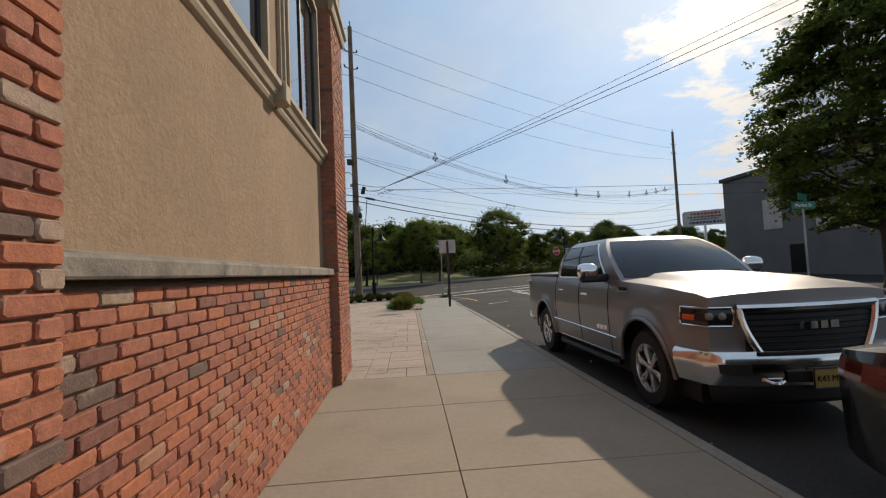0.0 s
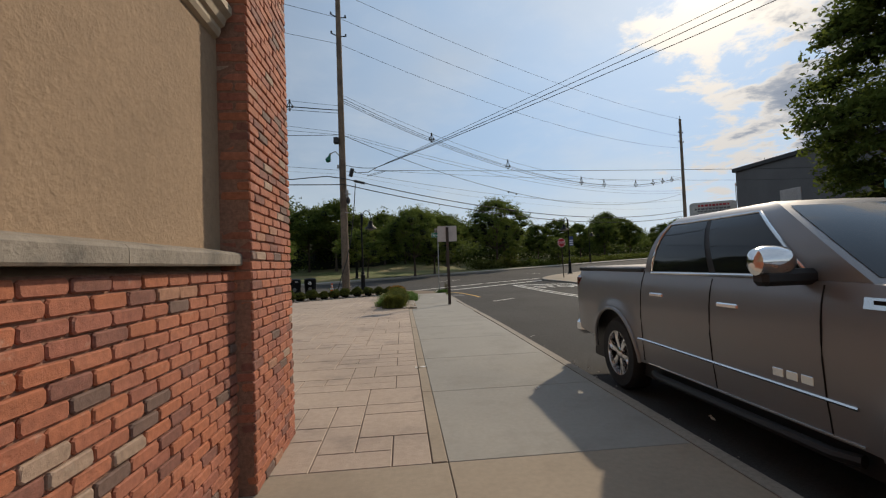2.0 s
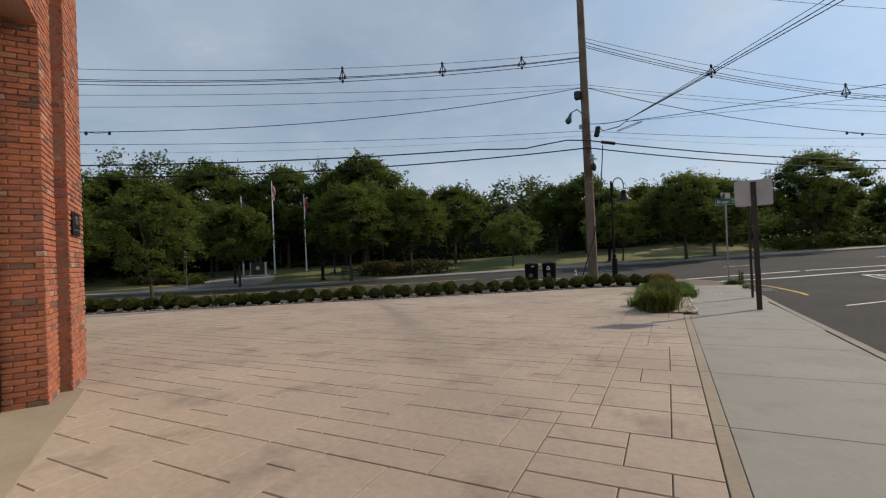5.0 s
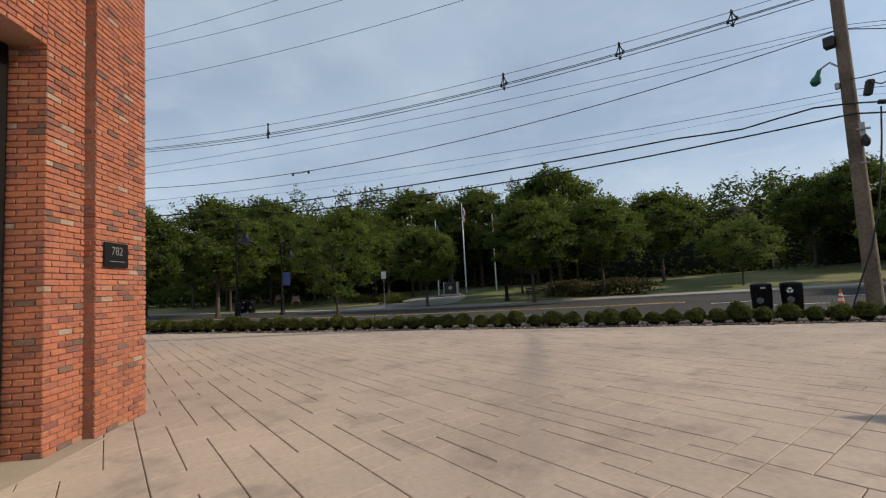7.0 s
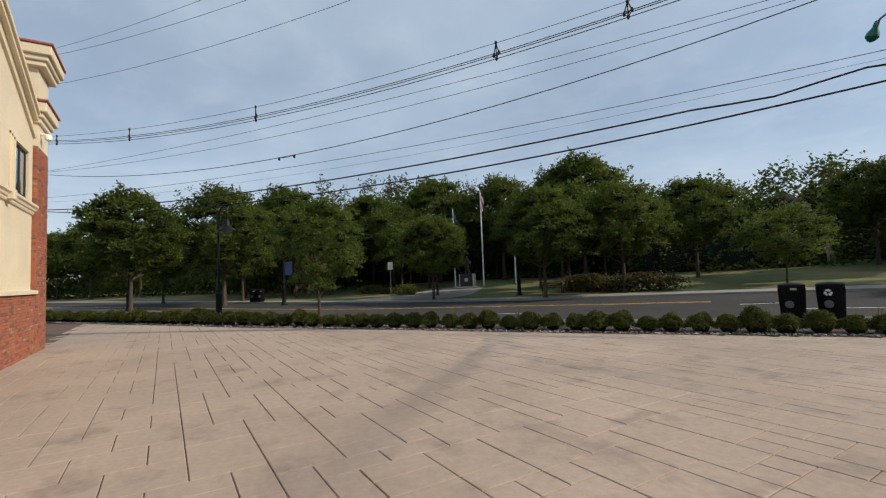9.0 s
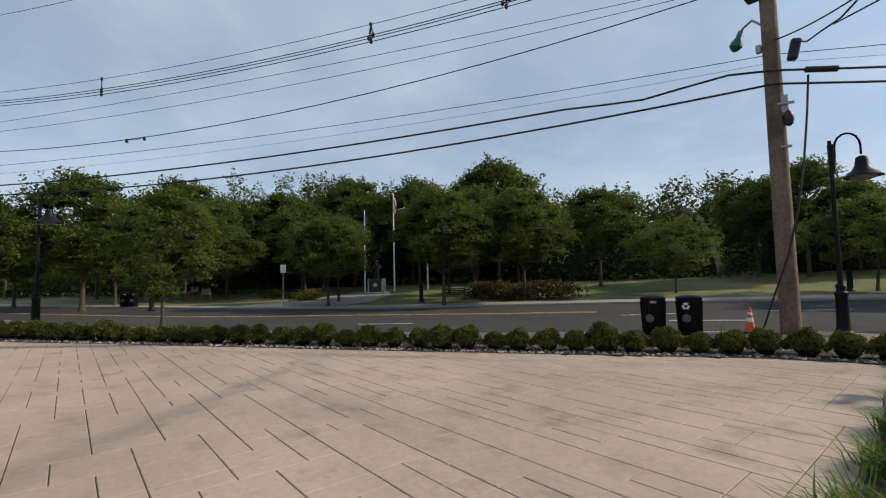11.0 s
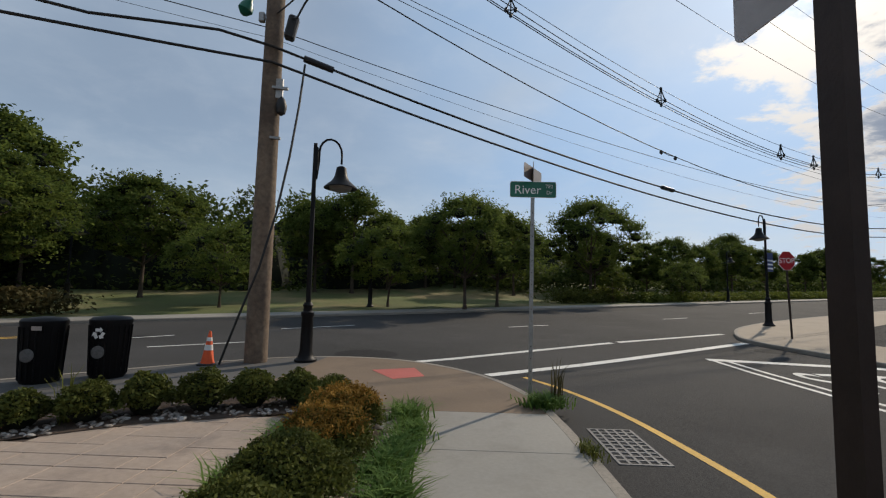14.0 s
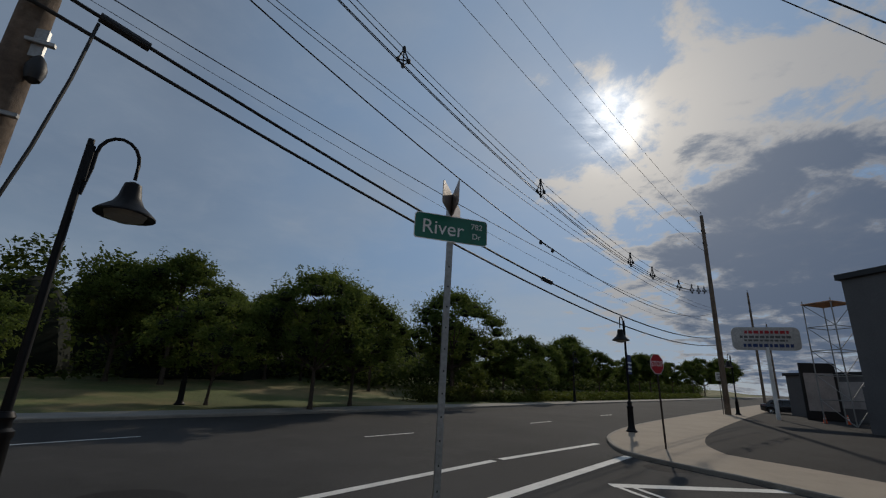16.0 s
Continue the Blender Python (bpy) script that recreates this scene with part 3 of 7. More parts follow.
def flag(s, x0, y0, x1, y1, lift=0.0, gap=0.003, edge=0.005, thick=0.04):
    """One paving slab with eased edges, laid on the walk's fall."""
    x0, y0, x1, y1 = x0 + gap, y0 + gap, x1 - gap, y1 - gap
    ring = [(x0, y0), (x1, y0), (x1, y1), (x0, y1)]
    ins = [(x0 + edge, y0 + edge), (x1 - edge, y0 + edge), (x1 - edge, y1 - edge), (x0 + edge, y1 - edge)]
    v = [Vector((x, y, walk_z(x, y) + lift)) for x, y in ins] + [Vector((x, y, walk_z(x, y) + lift - edge)) for x, y in ring] + [Vector((x, y, walk_z(x, y) + lift - thick)) for x, y in ring]
    f = [(0, 1, 2, 3)] + [(i, i + 4, (i + 1) % 4 + 4, (i + 1) % 4) for i in range(4)] + [(i + 4, i + 8, (i + 1) % 4 + 8, (i + 1) % 4 + 4) for i in range(4)]
    s.add(v, f)


walk_thing = thing("pavement_walk", "pale concrete sidewalk slabs with tooled joints", "sidewalk", kind="structure")
cuts = [-12.0, -10.2, -8.4, -6.6, -4.9, -3.2, -1.5, 0.1, 1.75, 3.42, 5.12, 6.62, 8.5, 10.35, 12.2, 14.0, 15.8, 17.6, 19.4, 21.1, 22.75, 24.4, 26.05, 27.87, 29.45]
for y0, y1 in zip(cuts, cuts[1:]):
    edge_x = 2.26 if y1 < 19 else 2.32 if y1 < 24 else 2.45
    s = Shape()
    flag(s, 0.32 if y1 < 19.5 else 0.5, y0, edge_x, y1)
    part("slab", s, M["walk"] if y1 < 6.7 else M["walk_new"], walk_thing, fix=False)
    if y1 < 6.7:
        s = Shape()
        flag(s, -1.12, y0, 0.32, y1)
        part("slab", s, M["walk"], walk_thing, fix=False)
s = Shape()
for y0, y1 in zip(cuts[11:19], cuts[12:19]):
    flag(s, 0.2, y0, 0.32, y1, 0.006)
part("border", s, M["walk"], walk_thing, "narrow concrete border band")

# ---------------------------------------------------------------- building
D, N = Vector((-0.847, 0.532, 0)), Vector((0.532, 0.847, 0))
O = Vector((-6.93, 10.70, 0))
STREET, STUCCO, PIER = -1.10, -1.19, -0.985   # x of the low brick wall, the render above it, the piers
FACE = 11.26                                  # y of the wall towards the plaza

wall_street = thing("wall_street", "red brick and tan stucco wall beside the sidewalk", "wall", kind="structure")
wall_corner = thing("wall_corner", "red brick entrance wall set diagonally", "wall", kind="structure")
wall_plaza = thing("wall_plaza", "red brick and cream stucco wall towards the plaza", "wall", kind="structure")
s = Shape().box(-6.0, -14, -0.05, STREET - 0.016, 6.36, 1.50)
part("backing", s, M["mortar"], wall_street)
s = Shape().box(-6.0, -14, 1.50, STUCCO, 6.36, 8.0)
part("stucco", s, M["stucco"], wall_street, "tan sand-textured stucco")
s = Shape().box(-3.0, 6.345, -0.05, PIER - 0.016, 7.40 - 0.016, 5.4)
part("pier_backing", s, M["mortar"], wall_street)
s = Shape().box(-3.0, -14, -0.05, PIER - 0.016, 1.36, 8.0)
part("pier_backing", s, M["mortar"], wall_street)
s = Shape().box(-3.0, 6.36, 5.4, PIER, 7.40, 8.0)
part("stucco", s, M["stucco"], wall_street)
s = Shape().sweep([(-0.02, 5.35), (0.03, 5.35), (0.05, 5.40), (0.05, 5.46), (0.09, 5.5), (0.09, 5.58), (-0.02, 5.58)], (PIER, 6.30, 0), (PIER, 7.46, 0), (1, 0, 0))
part("pier_band", s, M["trim"], wall_street, "tan moulded band")

# sill of precast stone on the low wall, in lengths
sill_rng = random.Random(4)
y = 1.36
while y < 6.3:
    y1 = min(y + 1.24, 6.37)
    s = Shape().sweep([(-0.10, 0.0), (0.055, 0.0), (0.062, 0.01), (0.060, 0.07), (0.045, 0.085), (-0.10, 0.115)], (STREET, y + 0.002, 1.53), (STREET, y1 - 0.002, 1.53), (1, 0, 0))
    part("sill", s, M["sill"], wall_street, "weathered precast stone sill")
    y = y1


def moulding(name, a, b, out, parent, mat, z, scale=1.0):
    prof = [(-0.01, -0.02), (0.03, 0.0), (0.045, 0.03), (0.045, 0.06), (0.07, 0.075), (0.085, 0.12), (0.12, 0.15), (0.12, 0.20), (0.10, 0.215), (-0.01, 0.235)]
    s = Shape().sweep([(o * scale, u * scale) for o, u in prof], Vector(a) + Vector((0, 0, z)), Vector(b) + Vector((0, 0, z)), out)
    return part(name, s, mat, parent, "moulded window ledge")


def window(name, parent_label, a, along_v, out, width, z0, z1, mat, sashes=2):
    """A tall window: stepped surround, frame, mullion and dark panes, set on a wall."""
    a, u, o = Vector(a), Vector(along_v), Vector(out)
    m = Matrix(((u.x, o.x, 0, a.x), (u.y, o.y, 0, a.y), (0, 0, 1, 0), (0, 0, 0, 1)))
    w = thing(name, parent_label, "window", kind="structure")
    w.matrix_basis = m
    s = Shape()
    for k, (wd, dp) in enumerate(((0.17, 0.035), (0.12, 0.06), (0.06, 0.085))):
        s.box(-wd, 0, z0, -wd + 0.055, dp, z1 + wd, 0.004)
        s.box(width + wd - 0.055, 0, z0, width + wd, dp, z1 + wd, 0.004)
        s.box(-wd, 0, z1 + wd - 0.055, width + wd, dp + 0.003, z1 + wd, 0.004)
    part("surround", s, mat, w, "stepped moulded surround")
    s = Shape()
    for x0, x1, q0, q1 in ((0, 0.06, z0, z1), (width - 0.06, width, z0, z1), (0.06, width - 0.06, z0, z0 + 0.06), (0.06, width - 0.06, z1 - 0.06, z1), (width / 2 - 0.03, width / 2 + 0.03, z0 + 0.06, z1 - 0.06)):
        s.box(x0, -0.02, q0, x1, 0.03, q1, 0.006)
    part("window_frame", s, M["plastic"], w, "dark metal frame")
    for x0, x1 in ((0.06, width / 2 - 0.03), (width / 2 + 0.03, width - 0.06)):
        part("pane", Shape().box(x0, -0.01, z0 + 0.06, x1, 0.012, z1 - 0.06), M["window_glass"], w)
    return w


for k, (y0, y1) in enumerate(((2.35, 3.75), (4.50, 5.95))):
    window("window_%d" % (k + 1), "tall dark window with stepped tan surround", (STUCCO, y0, 0), (0, 1, 0), (1, 0, 0), y1 - y0, 3.32, 5.1, M["trim"])
    moulding("ledge", (STUCCO, y0 - 0.34, 0), (STUCCO, y1 + 0.36, 0), (1, 0, 0), wall_street, M["trim"], 3.08)
s = Shape().box(STUCCO - 0.01, 4.02, 3.10, STUCCO + 0.15, 4.20, 3.30, 0.02)
part("keystone", s, M["trim"], wall_street, "tan moulded block")

# diagonal entrance wall: opening for a panelled door
def diag(u, out, z):
    return O + D * u + N * out + Vector((0, 0, z))


def diag_box(s, u0, u1, o0, o1, z0, z1, c=0.0):
    m = Matrix(((D.x, N.x, 0, O.x), (D.y, N.y, 0, O.y), (0, 0, 1, 0), (0, 0, 0, 1)))
    return s.box(u0, o0, z0, u1, o1, z1, c, m)


JAMB = -0.58
part("jamb_backing", diag_box(Shape(), JAMB + 0.016, 0.0, -0.75, -0.016, -0.05, 8.0), M["mortar"], wall_corner)
part("lintel", diag_box(Shape(), -6.6, JAMB + 0.016, -0.75, -0.02, 4.4, 8.0), M["mortar"], wall_corner)
part("pier_backing", diag_box(Shape(), 0.0, 1.02, -1.2, 0.115, -0.05, 6.2), M["mortar"], wall_corner)
part("jamb_backing", diag_box(Shape(), -7.0, -5.9, -0.75, -0.016, -0.05, 8.0), M["mortar"], wall_corner)
part("pier_band", diag_box(Shape(), -0.05, 1.10, -1.2, 0.16, 6.2, 6.45, 0.02), M["cream"], wall_corner, "cream moulded band")
part("pier_top", diag_box(Shape(), 0.0, 1.04, -1.2, 0.125, 6.45, 8.6), M["cream"], wall_corner)
door = thing("door_1", "cream sectional door with a black frame", "door", kind="structure")
for k in range(6):
    part("panel", diag_box(Shape(), -5.9, JAMB - 0.10, -0.50, -0.46, 0.06 + k * 0.72, 0.06 + k * 0.72 + 0.708, 0.006), M["door_white"], door)
s = Shape()
diag_box(s, JAMB - 0.10, JAMB - 0.005, -0.52, -0.40, 0.0, 4.4, 0.004)
diag_box(s, -5.9, -5.8, -0.52, -0.40, 0.0, 4.4, 0.004)
diag_box(s, -5.8, JAMB - 0.1, -0.52, -0.40, 0.0, 0.055, 0.004)
part("door_frame", s, M["sign_black"], door, "black door frame")
part("door_window", diag_box(Shape(), -1.35, JAMB - 0.16, -0.47, -0.45, 3.3, 3.72, 0.004), M["window_glass"], door, "dark oval-ended door light")
part("threshold", diag_box(Shape(), -5.9, 0.0, -0.75, 0.25, -0.03, 0.008, 0.004), M["walk"], wall_corner, "pale concrete threshold")
plaque = thing("house_number_plaque", "black plaque with number 782 on brick", "plaque")
part("plate", diag_box(Shape(), 0.12, 0.58, 0.138, 0.158, 1.99, 2.30, 0.006), M["sign_black"], plaque)
pm = Matrix(((D.x, 0, N.x, 0), (D.y, 0, N.y, 0), (0, 1, 0, 0), (0, 0, 0, 1)))
pm.translation = diag(0.35, 0.160, 2.19)
words("782", 0.15, M["grey_wall"], plaque, pm)
part("rule", diag_box(Shape(), 0.20, 0.50, 0.158, 0.161, 2.06, 2.07), M["grey_wall"], plaque)

# plaza face
part("backing", Shape().box(-16.0, 2.0, -0.05, -8.0, FACE - 0.016, 1.5), M["mortar"], wall_plaza)
s = Shape()
arch = [(-15.7, 1.5), (-8.9, 1.5), (-8.4, 1.5), (-8.4, 8.7), (-9.2, 8.6), (-10.5, 8.35), (-11.8, 7.95), (-13.0, 7.5), (-14.4, 6.9), (-15.7, 6.3)]
mm = Matrix(((1, 0, 0, 0), (0, 0, -1, FACE - 0.09), (0, 1, 0, 0), (0, 0, 0, 1)))
s.prism(arch, 0.0, 7.0, mm)
part("stucco", s, M["cream"], wall_plaza, "cream stucco with an arched parapet")
for k in range(3):
    s = Shape()
    pts = [(x, z - 0.05 - 0.55 * (k == 2) - 0.12 * (k == 1)) for x, z in arch[3:]]
    for (xa, za), (xb, zb) in zip(pts, pts[1:]):
        o = 0.16 - 0.05 * k
        s.add([Vector(p) for p in ((xa, FACE - 0.1, za), (xb, FACE - 0.1, zb), (xb, FACE - 0.09 + o, zb), (xa, FACE - 0.09 + o, za),
                                   (xa, FACE - 0.1, za - 0.1), (xb, FACE - 0.1, zb - 0.1), (xb, FACE - 0.09 + o, zb - 0.1), (xa, FACE - 0.09 + o, za - 0.1))],
              [(0, 1, 2, 3), (7, 6, 5, 4), (3, 2, 6, 7), (0, 4, 5, 1), (0, 3, 7, 4), (1, 5, 6, 2)])
    part("cornice", s, M["cream"], wall_plaza, "curved cream cornice band")
s = Shape().sweep([(-0.10, 0.0), (0.06, 0.0), (0.06, 0.085), (-0.10, 0.12)], (-15.72, FACE, 1.515), (-9.1, FACE, 1.515), (0, 1, 0))
part("sill", s, M["cream"], wall_plaza, "pale stone sill")
for k, x1 in enumerate((-9.25, -11.5, -13.8)):
    window("window_%d" % (k + 3), "tall dark window with stepped cream surround", (x1 - 1.12, FACE - 0.09, 0), (1, 0, 0), (0, 1, 0), 1.12, 3.85, 5.0, M["cream"])
moulding("ledge", (-15.72, FACE - 0.09, 0), (-8.9, FACE - 0.09, 0), (0, 1, 0), wall_plaza, M["cream"], 3.56, 1.15)
for x in (-11.1, -13.4):
    part("keystone", Shape().box(x - 0.1, FACE - 0.1, 3.58, x + 0.1, FACE + 0.09, 3.82, 0.02), M["cream"], wall_plaza)
part("pier_backing", Shape().box(-16.9, 3.0, -0.05, -15.72, FACE, 5.40), M["mortar"], wall_plaza)
part("pier_top", Shape().box(-16.9, 3.0, 5.40, -15.72, FACE, 7.7), M["cream"], wall_plaza)
for z, w in ((6.0, 0.0), (7.5, 0.10)):
    s = Shape()
    steps = ((0.06, 0.14), (0.12, 0.14), (0.20, 0.26))
    for k, (a, b) in enumerate(steps):
        z0 = z + sum(q[1] for q in steps[:k])
        s.box(-16.9 - a - w, 3.0, z0, -15.72 + a + w, FACE + a + w, z0 + b, 0.02)
    part("cornice", s, M["cream"], wall_plaza, "stepped cream cornice")
    part("cap", Shape().box(-17.14 - w, 2.9, z + 0.54, -15.48 + w, FACE + 0.24 + w, z + 0.60, 0.01), M["cap"], wall_plaza, "red-brown metal cap")
part("near_pier_backing", Shape().box(-9.1, 9.5, -0.05, -7.72, FACE + 0.02, 6.2), M["mortar"], wall_plaza)
cam_dome = thing("wall_camera", "white security camera under the cornice", "camera")
part("body", Shape().lathe([(0.02, 0), (0.08, 0.03), (0.09, 0.1), (0.07, 0.16)], 12, pose(-16.0, FACE + 0.17, 5.62)), M["sign_white"], cam_dome)
part("bracket", Shape().box(-16.04, FACE - 0.01, 5.77, -15.96, FACE + 0.23, 5.81, 0.005), M["sign_white"], cam_dome)
part("roof", Shape().box(-16.8, -14, 7.9, -3.0, 6.3, 8.05), M["grey_wall"], label="flat grey roof", kind="structure")


def brick_field(wall, origin, u, out, length, height, budget=(0, 0, 0, 0), z0=0.005, seed=1, bl=0.203, bh=0.0585, joint=0.0095, half_first=False):
    """Running-bond bricks on a face. Those inside budget (u0, u1, z0, z1) are objects of their own on shared meshes; the rest are one mesh."""
    rng = random.Random(seed)
    origin, u, out = Vector(origin), Vector(u), Vector(out)
    frame_m = Matrix(((u.x, out.x, 0, origin.x), (u.y, out.y, 0, origin.y), (0, 0, 1, 0), (0, 0, 0, 1)))
    run, cache = Shape(), {}

    def one(s, x0, x1, q0, q1, proud, jit):
        # worn brick: rounded corners and an uneven arris
        k, w = 0.010, lambda d: rng.uniform(-d, d)
        loop = [(x0 + k, q0), (x1 - k, q0), (x1, q0 + k), (x1, q1 - k), (x1 - k, q1), (x0 + k, q1), (x0, q1 - k), (x0, q0 + k)]
        cx, cz = (x0 + x1) / 2, (q0 + q1) / 2
        back = [(px + w(0.0025), -0.016, pz + w(0.002)) for px, pz in loop]
        side = [(px, proud - 0.007 + w(0.002), pz) for px, _, pz in back]
        face = [(px + (0.006 if px < cx else -0.006) + w(0.002), proud + (jit if px > cx else 0) + w(0.001), pz + (0.005 if pz < cz else -0.005) + w(0.0015)) for px, _, pz in back]
        f = [tuple(range(16, 24))] + [(n + o, (n + 1) % 8 + o, (n + 1) % 8 + 8 + o, n + 8 + o) for o in (0, 8) for n in range(8)]
        s.add([Vector(p) for p in back + side + face], f)

    row, z = 0, z0
    while z + bh <= height + 0.004:
        x = 0.0 if row % 2 == 0 else -(bl + joint) / 2
        while x < length - 0.02:
            x0, x1 = max(0, x), min(length, x + bl)
            if x1 - x0 > 0.03:
                proud, jit = rng.uniform(-0.004, 0.004), rng.uniform(-0.002, 0.002)
                if budget[0] <= x0 and x1 <= budget[1] and budget[2] <= z <= budget[3]:
                    key = (round(x1 - x0, 3), rng.randrange(6))
                    if key not in cache:
                        s = Shape()
                        one(s, 0, key[0], 0, bh, 0, (-0.002, 0.0, 0.0025)[key[1] % 3])
                        cache[key] = s.mesh("brick", M["brick"])
                    part("brick", cache[key], None, wall, m=frame_m @ pose(x0, proud, z, 0, rng.uniform(-0.5, 0.5), 0))
                else:
                    one(run, x0, x1, z + rng.uniform(-0.001, 0.001), z + bh, proud, jit)
            x += bl + joint
        z += bh + joint
        row += 1
    if run.v:
        me = run.mesh("brickwork", M["brick_run"])
        part("brickwork", me, None, wall, m=frame_m, kind="stuff")

# ---------------------------------------------------------------- road markings


def paint(name, label, a, b, width, mat, kind="structure", lift=0.005):
    a, b = Vector((*a, 0)), Vector((*b, 0))
    t = (b - a).normalized()
    side = Vector((-t.y, t.x, 0)) * width / 2
    k = max(1, int((b - a).length / 1.5))
    s = Shape()
    rows = []
    for sg in (-1, 1):
        rows.append([(lambda p: Vector((p.x, p.y, road_z(p.x, p.y) + lift)))(a + (b - a) * i / k + side * sg) for i in range(k + 1)])
    s.grid(rows)
    return part(name, s, mat, label=label, kind=kind)


def paint_run(name, label, line, width, mat):
    line = along(line, 1.5)
    return part(name, strip(offset(line, width / 2), offset(line, -width / 2), road_z, 0.005), mat, label=label, kind="structure")


WHITE = "worn white road line"
paint("road_line", WHITE, (-0.6, 34.2), (6.5, 39.1), 0.24, M["white_line"])
paint("road_line", WHITE, (6.8, 39.3), (12.4, 42.6), 0.24, M["white_line"])
paint("road_line", WHITE, (1.7, 33.0), (11.7, 39.9), 0.3, M["white_line"])
CENTRE = [(-90, -12), (-60, 4.5), (-44, 13.0), (-29, 21.8), (-23.8, 27.6), (-19, 32.2), (-14, 36.4), (-12.3, 37.3)]
paint_run("centre_line", "double yellow centre line", rounded(CENTRE, 2), 0.12, M["yellow_line"])
paint_run("centre_line", "double yellow centre line", offset(rounded(CENTRE, 2), 0.3), 0.12, M["yellow_line"])
for a, b in (((-17.5, 27.0), (-15.9, 28.8)), ((-8.2, 35.8), (-5.9, 37.2)), ((3.3, 43.4), (5.4, 44.7)), ((-6.2, 40.8), (-3.6, 42.7)), ((-10.7, 36.7), (-9.0, 38.3)), ((13, 49.5), (15, 50.8)), ((22, 56), (24, 57.3))):
    paint("road_line", "broken white lane line", a, b, 0.12, M["white_line"])
paint("road_line", WHITE, (8.26, 36.15), (12.75, 35.3), 0.36, M["white_line"])
for a, b in (((8.35, 36.0), (8.22, 20.0)), ((8.72, 35.9), (8.6, 20.0))):
    paint("centre_line", "faded pale double line of the side street", a, b, 0.13, M["white_line"])
road_word = thing("road_lettering", "worn white stop lettering painted on the road", "road marking", pose(10.8, 33.05, road_z(10.8, 33) + 0.001, 0, 0, -5))
words("STOP", 1.42, M["white_line"], road_word, Matrix.Diagonal((1.0, 2.35, 1.0, 1.0)), depth=0.004)
paint_run("edge_line", "curved yellow edge line beside the drain", rounded([(2.5, 32.9), (3.2, 31.6), (3.7, 29.9), (3.95, 28.0), (4.02, 27.2), (4.0, 26.4)], 2), 0.12, M["yellow_line"])
paint_run("edge_line", "pale corner line on the road", [(4.1, 23.2), (5.4, 24.6)], 0.10, M["white_line"])
for x, y, r in ((-10.0, 37.6, 0.6), (11.6, 38.0, 0.75), (-1.6, 35.6, 0.9)):
    a = [(x + r * math.cos(t * 0.3926991), y + r * 0.8 * math.sin(t * 0.3926991)) for t in range(16)]
    s = Shape().add([Vector((p, q, road_z(p, q) + 0.004)) for p, q in a], [tuple(range(16))])
    part("road_patch", s, M["asphalt_dark"], label="dark round asphalt patch", kind="structure")
drain = thing("storm_drain", "rusty iron storm drain grate in the road gutter", "drain")
s = Shape()
dz = road_z(3.1, 28.6) + 0.012
for k in range(6):
    s.box(2.84 + k * 0.115, 27.95, dz - 0.03, 2.88 + k * 0.115, 29.25, dz, 0.004)
for k in range(11):
    s.box(2.84, 27.95 + k * 0.126, dz - 0.03, 3.455, 27.99 + k * 0.126, dz - 0.001, 0.004)
part("grate", s, M["iron"], drain)
part("pit", Shape().box(2.82, 27.93, dz - 0.05, 3.475, 29.27, dz - 0.022), M["sign_black"], drain, "black pit under the bars")

# ---------------------------------------------------------------- trees and woods


def crown_points(rng, clumps, per, squash=0.72, droop=0.0):
    pts = []
    for c, r in clumps:
        d = rng.normal(size=(per, 3))
        d /= np.linalg.norm(d, axis=1, keepdims=True)
        d[:, 2] = np.where(d[:, 2] < 0, d[:, 2] * 0.3, d[:, 2])
        rad = r * (0.30 + 0.74 * rng.random((per, 1)) ** 0.6) * (1 + 0.16 * np.sin(d[:, :1] * 6 + c[0] * 9) * np.cos(d[:, 1:2] * 5 + c[1] * 7))
        p = np.array(c) + d * rad * np.array([1, 1, squash])
        p[:, 2] -= droop * np.maximum(0, np.hypot(p[:, 0], p[:, 1]) - np.hypot(c[0], c[1]))
        # sprigs reach past the clump and break its outline
        k = int(per * 0.34)
        tips = rng.normal(size=(16, 3)) * np.array([1, 1, 0.5]) + np.array([0, 0, 0.4])
        tips /= np.linalg.norm(tips, axis=1, keepdims=True)
        pick = rng.integers(0, 16, k)
        p[:k] = np.array(c) + tips[pick] * r * (0.45 + (0.55 + 0.45 * rng.random(16))[pick, None] * rng.random((k, 1))) + rng.normal(size=(k, 3)) * r * 0.10
        pts.append(p)
    return np.concatenate(pts)


